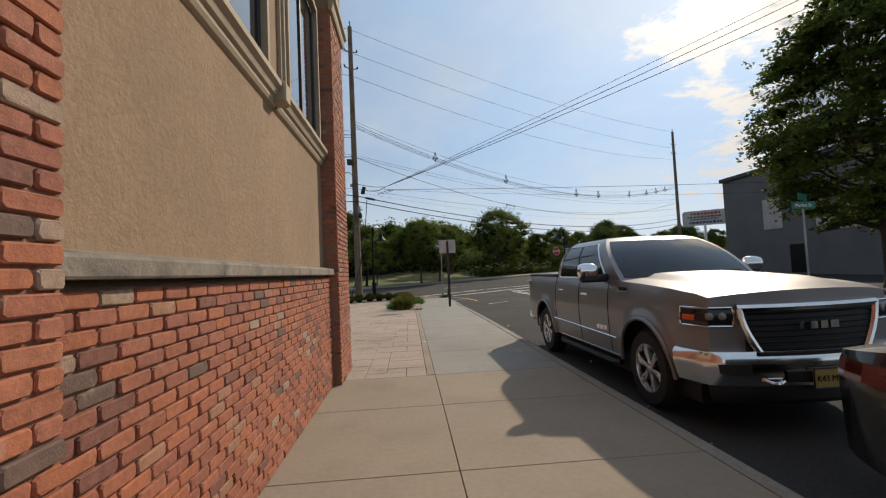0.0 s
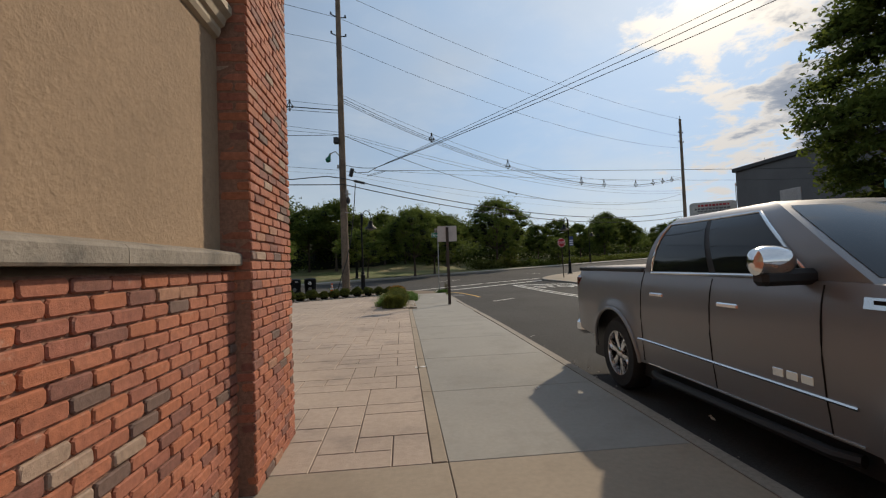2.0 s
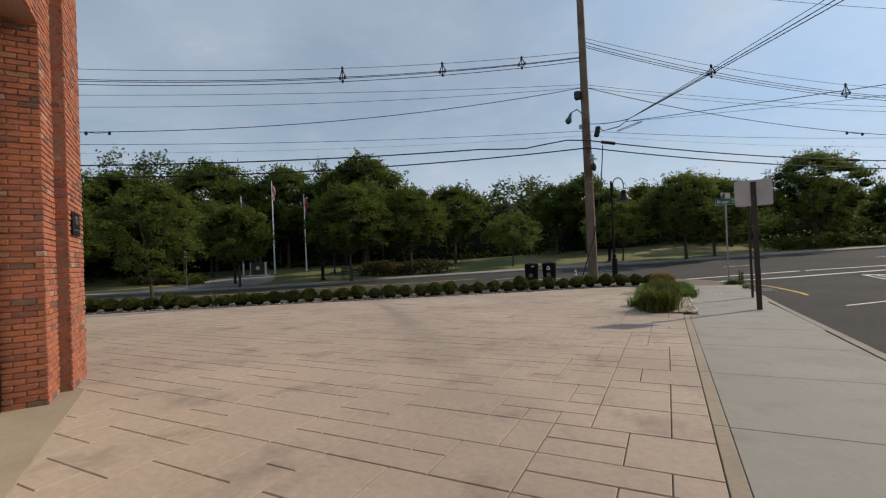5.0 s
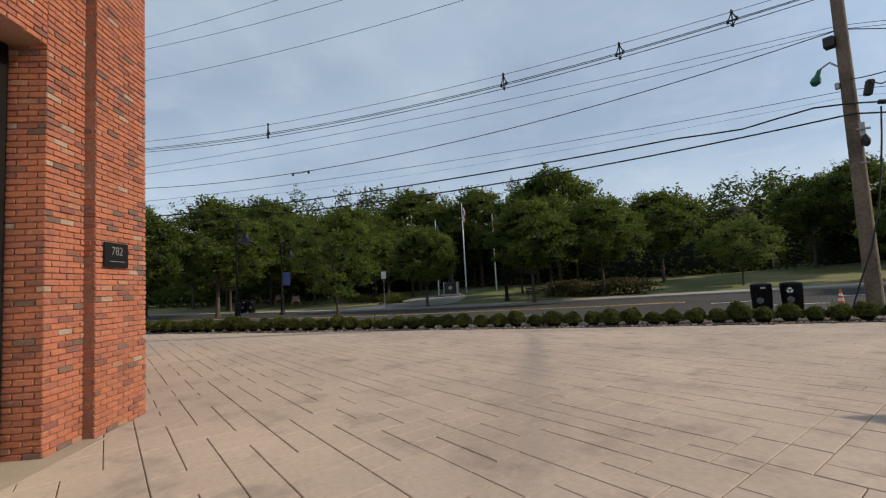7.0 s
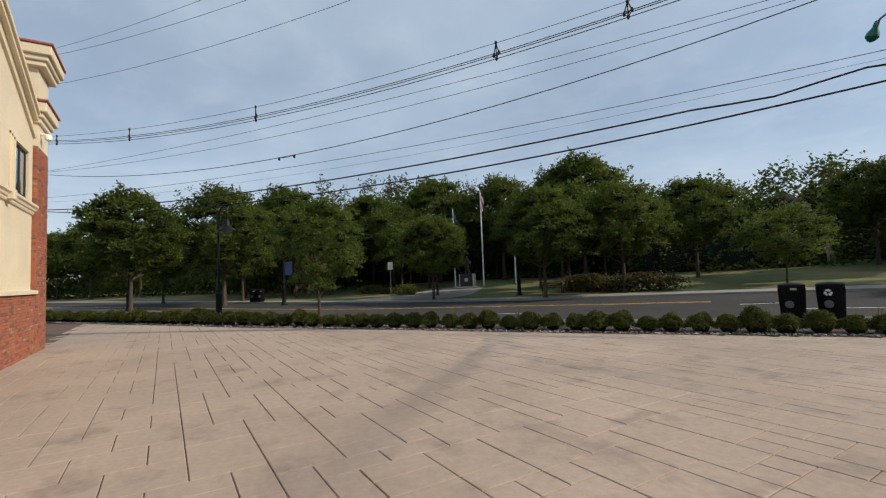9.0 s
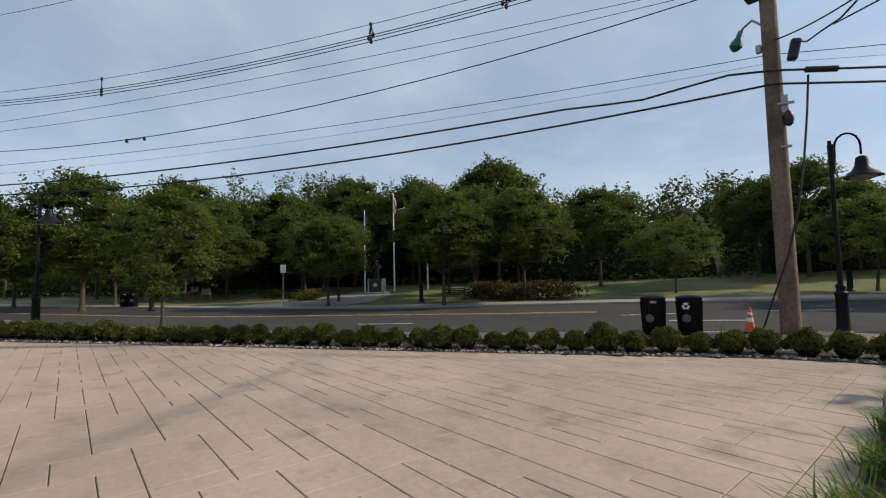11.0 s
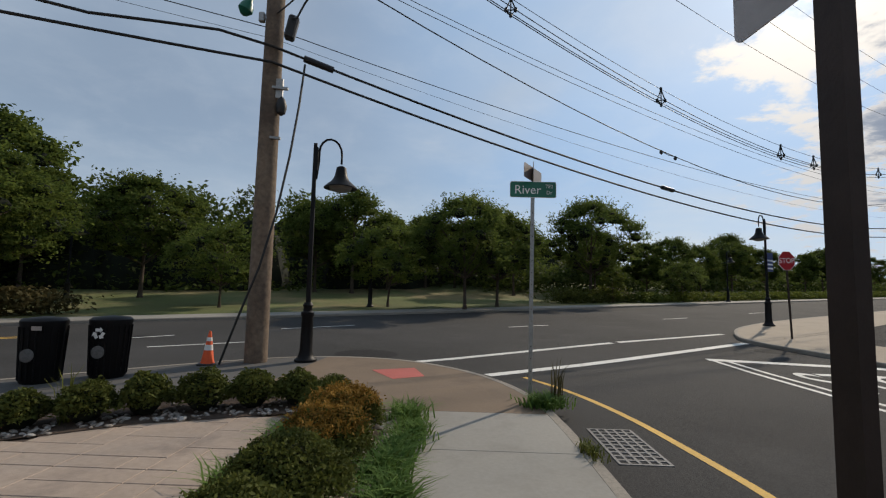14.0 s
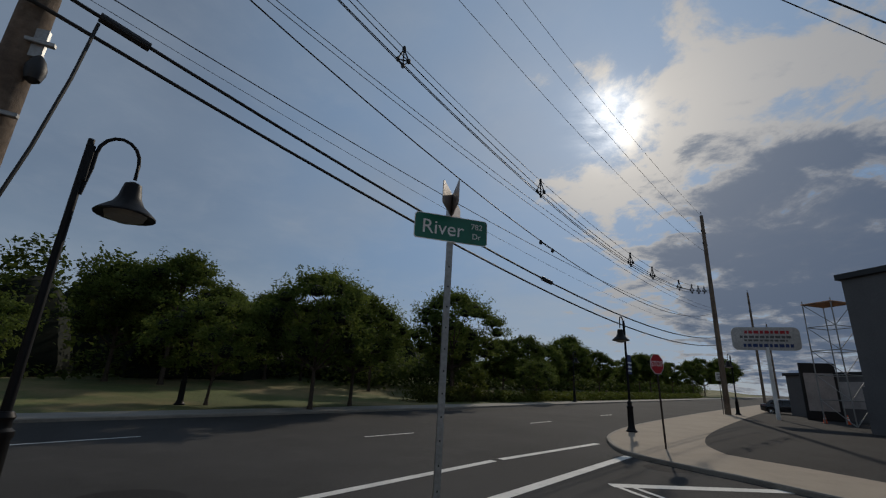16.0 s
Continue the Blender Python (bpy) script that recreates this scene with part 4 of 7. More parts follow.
def make_tree(name, label, seed, height, spread, base, leaf="tree", n_clump=26, per=190, size=0.16, trunk_r=0.12, m=None, flat=0.3, lean=0.0, squash=0.72, droop=0.0, core=0.95):
    """Tapered trunk, limbs, and a crown of leaf clumps hung on the limbs."""
    rng = np.random.default_rng(seed)
    t = thing(name, label, "tree")
    if m is not None:
        t.matrix_basis = m
    s = Shape()
    top = height * 0.78
    bend = rng.normal(size=2) * 0.12
    spine = [Vector((bend[0] * (z / top) ** 2 * 2 + lean * z, bend[1] * (z / top) ** 2 * 2, z)) for z in np.linspace(-0.15, top, 9)]
    s.tube(spine, trunk_r, 9, trunk_r * 0.25)
    s.lathe([(trunk_r * 1.7, -0.15), (trunk_r * 1.15, 0.12), (trunk_r, 0.3)], 9, cap=False)
    clumps = []
    for i in range(n_clump):
        u = (i + rng.random()) / n_clump
        z = base + (height - base) * u ** 0.9
        prof = math.sin(math.pi * min(1, 0.16 + 0.80 * u)) ** 0.7
        a = i * 2.399963 + rng.normal() * 0.4
        r = spread * prof * (0.35 + 0.65 * rng.random() ** 0.5)
        c = Vector((r * math.cos(a) + lean * z, r * math.sin(a), z))
        cr = spread * (0.20 + 0.17 * rng.random()) * (0.75 + 0.35 * prof)
        clumps.append(((c.x, c.y, c.z), cr))
        if i % 2 == 0 and r > spread * 0.3:
            z0 = max(base * 0.75, z - r * 0.8)
            root = spine[min(8, max(0, int(round((z0 + 0.15) / (top + 0.15) * 8))))]
            mid = (root + c) / 2 + Vector((0, 0, -0.06 * r))
            s.tube([root, mid, c], trunk_r * 0.42, 6, trunk_r * 0.08)
    part("trunk", s, M["bark"], t)
    # dark solids fill the clumps; their colour paints the crown's inner shade
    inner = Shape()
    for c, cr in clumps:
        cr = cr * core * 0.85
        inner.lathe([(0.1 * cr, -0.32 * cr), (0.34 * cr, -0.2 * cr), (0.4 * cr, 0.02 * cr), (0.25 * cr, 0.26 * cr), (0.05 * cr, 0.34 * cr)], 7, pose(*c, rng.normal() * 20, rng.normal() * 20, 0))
    part("inner_growth", inner, L["core"], t, "near-black filler painted as the crown's inner shade", fix=False, kind="stuff")
    pts = crown_points(rng, clumps, per, squash, droop)
    v, f = leaf_cards(rng, pts, size * (0.6 + 0.8 * rng.random(len(pts))), flat)
    part("crown", array_mesh("crown", v, f, L[leaf]), None, t)
    return t


park = {}
park["a"] = make_tree("park_tree", "broad green park tree on the lawn", 1, 7.2, 3.0, 2.6, m=pose(-22.6, 36.2, lawn_z(-22.6, 36.2)), trunk_r=0.14, n_clump=46, per=560, size=0.085, squash=0.62, droop=0.05)
park["b"] = make_tree("park_tree", "dense round green park tree", 2, 6.6, 2.5, 2.3, m=pose(-34.0, 34.5, lawn_z(-34, 34.5)), trunk_r=0.12, n_clump=44, per=560, size=0.088, squash=0.75)
park["c"] = make_tree("park_tree", "small light green park tree with thin trunk", 3, 4.7, 2.7, 1.5, "locust", m=pose(-13.3, 49.0, lawn_z(-13.3, 49.0)), trunk_r=0.08, n_clump=30, per=560, size=0.07, squash=0.65)
park["d"] = make_tree("park_tree", "tall airy park tree with feathery leaves", 5, 7.2, 3.2, 2.5, "locust", m=pose(1.4, 52.2, lawn_z(1.4, 52.2)), trunk_r=0.13, n_clump=46, per=520, size=0.08, squash=0.52, droop=0.06)
TREES = (("b", -29.5, 31.4, 0.9, 40), ("a", -25.2, 41.5, 1.12, 80), ("b", -41.5, 34.8, 1.05, 130), ("a", -44.0, 39.5, 1.1, 200), ("a", -20.0, 41.2, 1.0, 10),
         ("a", -21.5, 53.5, 1.15, 300), ("c", -3.8, 52.9, 1.1, 70), ("d", 3.8, 55.6, 0.95, 170), ("b", -30.5, 43.5, 1.0, 95), ("d", -50.0, 30.0, 1.0, 20),
         ("a", -40.5, 18.2, 1.25, 60), ("b", -36.4, 12.2, 1.15, 210), ("d", -47.0, 20.5, 1.0, 330), ("a", -56.0, 22.0, 1.2, 130), ("b", -52.0, 14.0, 1.1, 75),
         ("d", 13.6, 66.0, 1.3, 40), ("a", -92.0, 4.0, 1.6, 40), ("b", -104.0, -2.0, 1.7, 70), ("a", -84.0, 11.0, 1.5, 10), ("b", -116.0, -6.0, 1.8, 7), ("a", -98.0, 9.0, 1.8, 75), ("a", 6.5, 68.0, 1.0, 120), ("b", -61.0, 33.0, 1.2, 0), ("a", -66.0, 20.0, 1.3, 50), ("b", 20.0, 84.0, 1.0, 10), ("d", -33.0, 56.0, 1.2, 250),
         ("a", -8.5, 62.0, 1.2, 33), ("b", -46.0, 51.0, 1.25, 99), ("a", 44.0, 96.0, 1.2, 5), ("b", 56.0, 112.0, 1.2, 5), ("a", 70.0, 110.0, 1.1, 5))
TREES += (("b", 22.0, 73.5, 0.9, 15), ("a", 27.0, 78.5, 0.95, 45), ("c", 24.0, 69.5, 0.8, 145), ("b", 33.0, 83.0, 0.95, 75), ("a", 40.0, 88.0, 1.0, 175), ("b", 48.0, 93.0, 1.0, 115), ("a", 17.0, 76.0, 1.0, 215), ("b", 60.0, 101.0, 1.0, 215), ("a", 72.0, 109.0, 1.1, 15), ("b", 86.0, 118.0, 1.1, 15))
TREES += (("a", -58.0, 27.5, 1.75, 44), ("b", -66.0, 35.0, 1.8, 144), ("a", -51.0, 38.5, 1.4, 244), ("b", -57.0, 44.0, 1.6, 14), ("a", -72.0, 28.0, 1.8, 94), ("b", -49.0, 26.0, 1.35, 194), ("a", 125.0, 139.0, 1.5, 194), ("b", 112.0, 134.0, 1.5, 14), ("a", 140.0, 152.0, 1.6, 94), ("b", 101.0, 127.0, 1.3, 14), ("b", -6.0, 66.0, 1.05, 20), ("a", -12.0, 62.5, 1.1, 70), ("b", 0.5, 71.0, 1.0, 120), ("a", -2.5, 69.0, 1.0, 220), ("b", -34.2, 54.2, 1.95, 160), ("b", -37.0, 53.5, 1.75, 20), ("a", -52.0, 46.0, 1.85, 20), ("b", -61.0, 40.0, 1.9, 70), ("a", -44.0, 50.5, 1.7, 33), ("b", -70.0, 44.0, 2.0, 5))
for k, x, y, sc, turn in TREES:
    t = copy_thing(park[k], pose(x, y, lawn_z(x, y), 0, 0, turn))
    t.scale = (sc, sc, sc)
# tree on the near sidewalk of the avenue, and the big one over the side street
make_tree("street_tree", "young street tree with airy green crown beside the bed", 8, 5.3, 2.1, 1.3, "locust", 30, 420, 0.07, 0.08, pose(-21.8, 20.4, walk_z(-21.8, 20.4)))
make_tree("street_tree", "large dark spreading tree beside the grey building", 9, 13.2, 4.1, 2.6, "tree", 74, 950, 0.11, 0.2, pose(20.8, 17.8, 0.0), flat=0.6, squash=0.2, droop=0.4, core=0.7)


def make_woods():
    rng = np.random.default_rng(21)
    line = [(-190, -6), (-120, 20), (-85, 36), (-62, 47), (-42, 57), (-24, 64), (-8, 71), (6, 80), (18, 104), (45, 140), (90, 165), (160, 200)]
    P, S, core = [], [], Shape()
    pts = along(line, 4.6)
    for row, d in enumerate((0.0, 7.0, 15.0)):
        for x, y in offset(pts, d):
            x, y = x + rng.normal() * 1.6, y + rng.normal() * 1.6
            far = x > 16
            h = (5.4 if far else 7.0 + 2.1 * smooth01(-6, -22, x) + 0.04 * min(32, max(0.0, -x - 8)) + 0.26 * min(28, max(0.0, -x - 40))) + rng.normal() * 1.15 + row * 0.7
            if x < -14 and rng.random() < 0.15:
                h += 1.8
            z0 = lawn_z(x, y)
            w = 2.7 + rng.random() * 1.5
            for k in range(15):
                u = (k + rng.random()) / 15
                a = rng.random() * 6.283
                r = w * (1.05 - 0.7 * u ** 2) * rng.random() ** 0.5
                c = np.array((x + r * math.cos(a), y + r * math.sin(a), z0 + 0.8 + (h - 2.6) * u))
                cr = w * (0.60 - 0.16 * u)
                n = 135
                dv = rng.normal(size=(n, 3))
                dv /= np.linalg.norm(dv, axis=1, keepdims=True)
                P.append(c + dv * cr * (0.55 + 0.55 * rng.random((n, 1))) * np.array([1, 1, 0.8]))
                tips = rng.normal(size=(9, 3)) + np.array([0, 0, 0.5])
                tips /= np.linalg.norm(tips, axis=1, keepdims=True)
                P[-1][:45] = c + tips[rng.integers(0, 9, 45)] * cr * (0.6 + 0.85 * rng.random((45, 1))) + rng.normal(size=(45, 3)) * 0.16
                S.append(0.14 + 0.18 * rng.random(n))
            # near-black solid core: closes the gaps and paints shade inside the woods
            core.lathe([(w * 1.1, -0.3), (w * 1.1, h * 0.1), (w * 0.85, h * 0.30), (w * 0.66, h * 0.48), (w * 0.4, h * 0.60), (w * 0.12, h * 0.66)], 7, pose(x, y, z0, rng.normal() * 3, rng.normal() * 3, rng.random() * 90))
        if row == 0:
            edge = np.array(offset(pts, -2.0))
            n = 26000
            k = rng.integers(0, len(edge), n)
            q = edge[k] + rng.normal(size=(n, 2)) * 2.2
            zz = np.array([lawn_z(*p) for p in edge])[k] + 2.6 * rng.random(n) ** 1.3 * (0.7 + 0.5 * np.sin(k * 1.3))
            P.append(np.column_stack([q, zz]))
            S.append(0.13 + 0.2 * rng.random(n))
    P, S = np.concatenate(P), np.concatenate(S)
    v, f = leaf_cards(rng, P, S, 0.3)
    woods = part("woods", array_mesh("woods", v, f, L["wood"]), None, label="dense dark green woods behind the park", kind="stuff")
    tagged(woods, category="woods")
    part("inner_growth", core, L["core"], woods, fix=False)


make_woods()


def leaf_band(name, label, line, width, height, leaf, n, size, zf, seed, category="hedge"):
    rng = np.random.default_rng(seed)
    pts = np.array(along(line, 0.5))
    idx = rng.integers(0, len(pts), n)
    p = pts[idx] + rng.normal(size=(n, 2)) * width * 0.33
    z = np.array([zf(*q) for q in p]) + height * rng.random(n) ** 0.7 * (0.75 + 0.25 * np.sin(idx * 0.7))
    v, f = leaf_cards(rng, np.column_stack([p, z]), size * (0.6 + 0.8 * rng.random(n)))
    return tagged(part(name, array_mesh(name, v, f, L[leaf]), None, label=label, kind="stuff"), category=category)


hl = [p for p in offset(along(FAR_KERB, 2.0), 3.2) if 17 < p[0] < 90]
leaf_band("hedge", "low yellow-green hedge along the far road", hl, 1.6, 1.0, "hedge", 26000, 0.13, walk_z, 31)
leaf_band("shrubs", "dark low shrubs at the corner of the park", [p for p in offset(along(FAR_KERB, 2.0), 4.5) if 8.5 < p[0] < 18], 2.2, 1.3, "box", 5000, 0.12, walk_z, 32)
leaf_band("shrubs", "round dark shrub bed beside the statue plaza", [(-25.0, 42.0), (-21.0, 41.5), (-18.0, 43.2)], 2.0, 1.3, "flower", 5000, 0.12, lawn_z, 33)
leaf_band("shrubs", "dark low shrubs beside the benches", [(-47, 33), (-42, 35.5), (-38, 33.5)], 1.6, 0.9, "box", 3500, 0.12, lawn_z, 34)
leaf_band("shrubs", "dark tangled undergrowth at the edge of the park", [p for p in offset(along(FAR_KERB, 2.0), 15.0) if 2 < p[0] < 130], 5.0, 3.2, "wood", 30000, 0.24, lawn_z, 36)
leaf_band("shrubs", "dark tangled undergrowth at the far end of the park", [(-190, -52), (-150, -30), (-130, -16), (-110, -2), (-90, 14), (-72, 24), (-60, 34)], 7.0, 5.2, "wood", 30000, 0.30, lawn_z, 37)
b = make_tree("round_bush", "pale round bush at the park corner", 12, 2.6, 1.3, 0.5, "hedge", 14, 150, 0.1, 0.05, pose(15.2, 64.5, walk_z(15.2, 64.5)))

# ---------------------------------------------------------------- poles, wires, lamps
POLE_A, POLE_C, POLE_B = Vector((-3.72, 33.2, 0)), Vector((38.6, 60.3, 0)), Vector((-47.0, 4.5, 0))


def utility_pole(p, height, r, label, tilt=0.0):
    z = walk_z(p.x, p.y)
    t = thing("utility_pole", label, "utility pole", pose(p.x, p.y, z, 0, tilt, 0))
    part("shaft", Shape().tube([(0, 0, -0.2), (0, 0, height * 0.33), (0, 0, height * 0.66), (0, 0, height)], r, 16, r * 0.62), M["pole_wood"], t, "weathered brown timber shaft")
    for k, (zz, side) in enumerate(((height - 2.0, 1), (height - 2.0, -1), (height - 3.3, -1), (height - 3.3, 1))):
        s = Shape()
        s.tube([(0, 0, zz), (0.45 * side, 0.2 * side, zz + 0.12)], 0.035, 6)
        s.lathe([(0.05, 0), (0.07, 0.05), (0.04, 0.09), (0.065, 0.14), (0.02, 0.2)], 8, pose(0.45 * side, 0.2 * side, zz + 0.1))
        part("insulator_arm", s, M["black_metal"], t, "short insulator bracket")
    part("top_pin", Shape().lathe([(0.03, 0), (0.03, 0.3), (0.06, 0.34), (0.03, 0.5)], 8, pose(0, 0, height - 0.05)), M["black_metal"], t)
    return t, z


pole_a, za = utility_pole(POLE_A, 20.6, 0.26, "tall weathered wooden utility pole on the corner")
pole_c, zc = utility_pole(POLE_C, 19.6, 0.26, "tall wooden utility pole along the avenue")
pole_b, zb = utility_pole(POLE_B, 20.4, 0.22, "wooden utility pole further down the avenue")
for x, y, h in ((70, 82, 18), (100, 103, 17)):
    utility_pole(Vector((x, y, 0)), h, 0.22, "distant wooden utility pole")
part("street_light_arm", Shape().tube([(-0.2, -0.05, 9.2), (-0.45, 0.1, 9.5), (-0.75, 0.3, 9.45), (-0.9, 0.4, 9.3)], 0.035, 8), M["galv"], pole_a)
part("street_light_head", Shape().lathe([(0.02, 0.3), (0.07, 0.25), (0.09, 0.05), (0.17, -0.1), (0.19, -0.22), (0.10, -0.34), (0.02, -0.38)], 12, pose(-0.93, 0.42, 9.2, 0, 20, 0)), M["sign_green"], pole_a, "green-grey cobra lamp head")
part("control_box", Shape().box(-0.5, -0.4, 9.95, -0.17, 0.0, 10.35, 0.03), M["plastic"], pole_a, "dark equipment box")
part("camera_dome", Shape().lathe([(0.02, -0.28), (0.10, -0.22), (0.13, -0.10), (0.13, 0.0), (0.09, 0.12), (0.03, 0.2)], 12, pose(0.32, -0.1, 6.2)), M["plastic"], pole_a, "dark dome camera")
part("camera_bracket", Shape().box(0.12, -0.14, 6.35, 0.34, -0.06, 6.85, 0.01), M["galv"], pole_a)
for zz in (5.3, 6.55):
    part("bracket", Shape().box(-0.62, -0.2, zz, -0.2, -0.12, zz + 0.07, 0.01, pose(0, 0, 0, 0, 6, 0)), M["galv"], pole_a, "short metal bracket")
part("riser_box", Shape().box(-0.34, -0.2, 8.3, -0.2, -0.08, 8.55, 0.02), M["galv"], pole_a)


def sag(a, b, drop, n=24):
    a, b = Vector(a), Vector(b)
    return [a + (b - a) * (i / n) - Vector((0, 0, drop * 4 * (i / n) * (1 - i / n))) for i in range(n + 1)]


def cable(name, label, pts, r):
    return tagged(part(name, Shape().tube(pts, r, 6), M["wire"], label=label), category="cable")


def on_pole(p, z, dx=0.0, dy=0.0):
    return (p.x + dx, p.y + dy, walk_z(p.x, p.y) + z)


BEHIND = Vector((26.0, 15.6, 0))
behind_pole, _z = utility_pole(BEHIND, 17.0, 0.2, "wooden utility pole down the side street")
# avenue wires: high thin pair, bundled spacer cable, mid wires, thick telecom pair
for za_, zc_, zb_, r, drop_c, drop_b in ((20.4, 19.6, 20.3, 0.012, 1.0, 1.6), (18.6, 17.2, 19.9, 0.012, 1.0, 1.6), (16.8, 15.6, 17.6, 0.012, 1.5, 1.6)):
    cable("power_line", "thin dark overhead power wire", sag(on_pole(POLE_A, za_), on_pole(POLE_C, zc_), drop_c), r)
    cable("power_line", "thin dark overhead power wire", sag(on_pole(POLE_A, za_), on_pole(POLE_B, zb_), drop_b), r)
spacer_runs = []
for dz, dx in ((0.36, 0.0), (0.06, 0.17), (0.06, -0.17), (-0.14, 0.0)):
    runs = []
    for q, za_, zq, drop in ((POLE_C, 13.0, 11.6, 3.1), (POLE_B, 12.2, 13.4, 2.05)):
        pts = sag(on_pole(POLE_A, za_ + dz, dx), on_pole(q, zq + dz, dx), drop - 0.25 if dz > 0.3 else drop, 60)
        runs.append(pts)
        cable("spacer_cable", "overhead spacer cable with insulated strands", pts, 0.016 if dz < 0.3 else 0.011)
    spacer_runs.append(runs)
for q, spans in ((0, (0.15, 0.31, 0.535, 0.615, 0.745, 0.835, 0.885, 0.925)), (1, (0.075, 0.148, 0.246, 0.515, 0.731, 0.9))):
    for u in spans:
        a = [spacer_runs[i][q][round(u * 60)] for i in range(4)]
        s = Shape()
        for i in (1, 2, 3):
            s.tube([a[0], a[i]], 0.025, 5)
        s.tube([a[1], a[2]], 0.022, 5)
        s.tube([a[1], a[3], a[2]], 0.022, 5)
        for i in range(4):
            s.lathe([(0.02, -0.09), (0.06, -0.04), (0.06, 0.05), (0.02, 0.1)], 6, Matrix.Translation(a[i]))
        tagged(part("cable_spacer", s, M["wire"], label="dark diamond spacer clamped on cables"), category="cable spacer", group="spacers on the bundled cable")
for za_, zc_, zb_, r, drop_c, drop_b in ((10.75, 9.8, 10.7, 0.010, 1.4, 0.65), (10.6, 9.5, 10.8, 0.010, 1.5, 1.2), (10.6, 9.4, 11.0, 0.018, 2.95, 2.5), (8.2, 8.5, 8.8, 0.011, 1.15, 0.8), (7.95, 7.6, 8.5, 0.005, 1.2, 0.95)):
    cable("power_line", "thin dark overhead service wire", sag(on_pole(POLE_A, za_), on_pole(POLE_C, zc_), drop_c), r)
    cable("power_line", "thin dark overhead service wire", sag(on_pole(POLE_A, za_), on_pole(POLE_B, zb_), drop_b), r)
for z0, zc_, zb_, r, drop_c, drop_b in ((7.6, 7.0, 7.95, 0.032, 1.65, 1.12), (7.2, 6.3, 7.95, 0.032, 1.6, 1.5)):
    cable("telecom_cable", "thick black telecom cable", sag(on_pole(POLE_A, z0, 0.1, -0.27), on_pole(POLE_C, zc_), drop_c), r)
    pts = sag(on_pole(POLE_A, z0, 0.1, -0.27), on_pole(POLE_B, zb_), drop_b, 44)
    if z0 > 7.4:
        for i, dzv in ((1, 0.12), (2, 0.0), (3, -0.14), (4, -0.08)):
            pts[i] += Vector((0, 0, dzv))
    cable("telecom_cable", "thick black telecom cable", pts, r)
for q, zq, za_, drop, u in ((POLE_C, 9.4, 10.6, 2.95, 0.325), (POLE_B, 11.0, 10.6, 2.5, 0.477)):
    run = sag(on_pole(POLE_A, za_), on_pole(q, zq), drop, 200)
    s = Shape()
    for k in (-1, 1):
        c = run[round(u * 200) + 2 * k]
        s.lathe([(0.02, -0.16), (0.07, -0.11), (0.07, -0.03), (0.03, 0.03)], 7, Matrix.Translation(c))
    s.tube([run[round(u * 200) + 2 * k] + Vector((0, 0, -0.06 * (k == 0))) for k in (-1, 0, 1)], 0.016, 5)
    tagged(part("wire_clamp", s, M["wire"], label="small dark clamp on the overhead wire"), category="wire clamp")
for d0, d1 in ((0.75, 1.55), (15.5, 16.3)):
    q = sag(on_pole(POLE_A, 7.6, 0.1, -0.27), on_pole(POLE_C, 7.0), 1.65, 200)
    length = (q[-1] - q[0]).length
    pts = [q[round(d / length * 200)] for d in (d0, (d0 + d1) / 2, d1)]
    tagged(part("splice_case", Shape().tube(pts, 0.085, 10), M["plastic"], label="black cable splice case on the telecom cable"), category="splice case")
tagged(part("transformer_clamp", Shape().box(-0.12, -0.14, -0.28, 0.12, 0.14, 0.28, 0.04, pose(POLE_A.x + 0.62, POLE_A.y - 0.45, walk_z(-3, 33) + 7.95, 8, 12, 20)), M["plastic"], label="black cable closure hanging beside the pole"), category="cable closure")
# three wires over the side street, gathered near the pole
knot = Vector((-1.35, 30.1, 7.45))
for zf_, r, drop in ((16.6, 0.012, 0.2), (16.2, 0.017, 0.35), (15.4, 0.017, 0.3)):
    cable("service_drop", "service wire across the side street", sag(knot, on_pole(BEHIND, zf_), drop), r)
for zf_, drop, r in ((6.9, 0.15, 0.014), (6.3, 0.5, 0.008)):
    cable("service_drop", "service wire running to the grey building", sag((-1.4, 29.0, 7.05), (35.55, 29.6, zf_), drop), r)
cable("service_drop", "short slack wire at the junction", [knot, (-1.4, 29.0, 7.05)], 0.014)
cable("service_drop", "service wire tied to the pole", sag(on_pole(POLE_A, 8.6), knot, 0.1, 6), 0.02)
cable("service_drop", "looped wire hanging from the junction", [knot, knot + Vector((-0.5, 0.65, -0.12)), knot + Vector((-0.95, 1.3, 0.0)), knot + Vector((-1.35, 1.95, 0.12)), Vector(on_pole(POLE_A, 8.2, 0.62, -0.45))], 0.022)
loop_pts = [knot + Vector((0.55 * math.cos(a * 0.45), 0.2 * math.sin(a * 0.45), -0.35 + 0.16 * math.sin(a * 0.45 + 1))) for a in range(16)]
cable("service_drop", "coiled slack wire beside the pole", loop_pts, 0.014)
cable("down_guy", "black cable falling past the pole to the ground", [on_pole(POLE_A, 7.30, 0.80, 0.05), on_pole(POLE_A, 6.2, 0.72, 0.0), on_pole(POLE_A, 4.9, 0.60, -0.12), on_pole(POLE_A, 3.5, 0.42, -0.28), on_pole(POLE_A, 2.2, 0.14, -0.40), on_pole(POLE_A, 1.1, -0.22, -0.50), on_pole(POLE_A, 0.02, -0.55, -0.60)], 0.028)


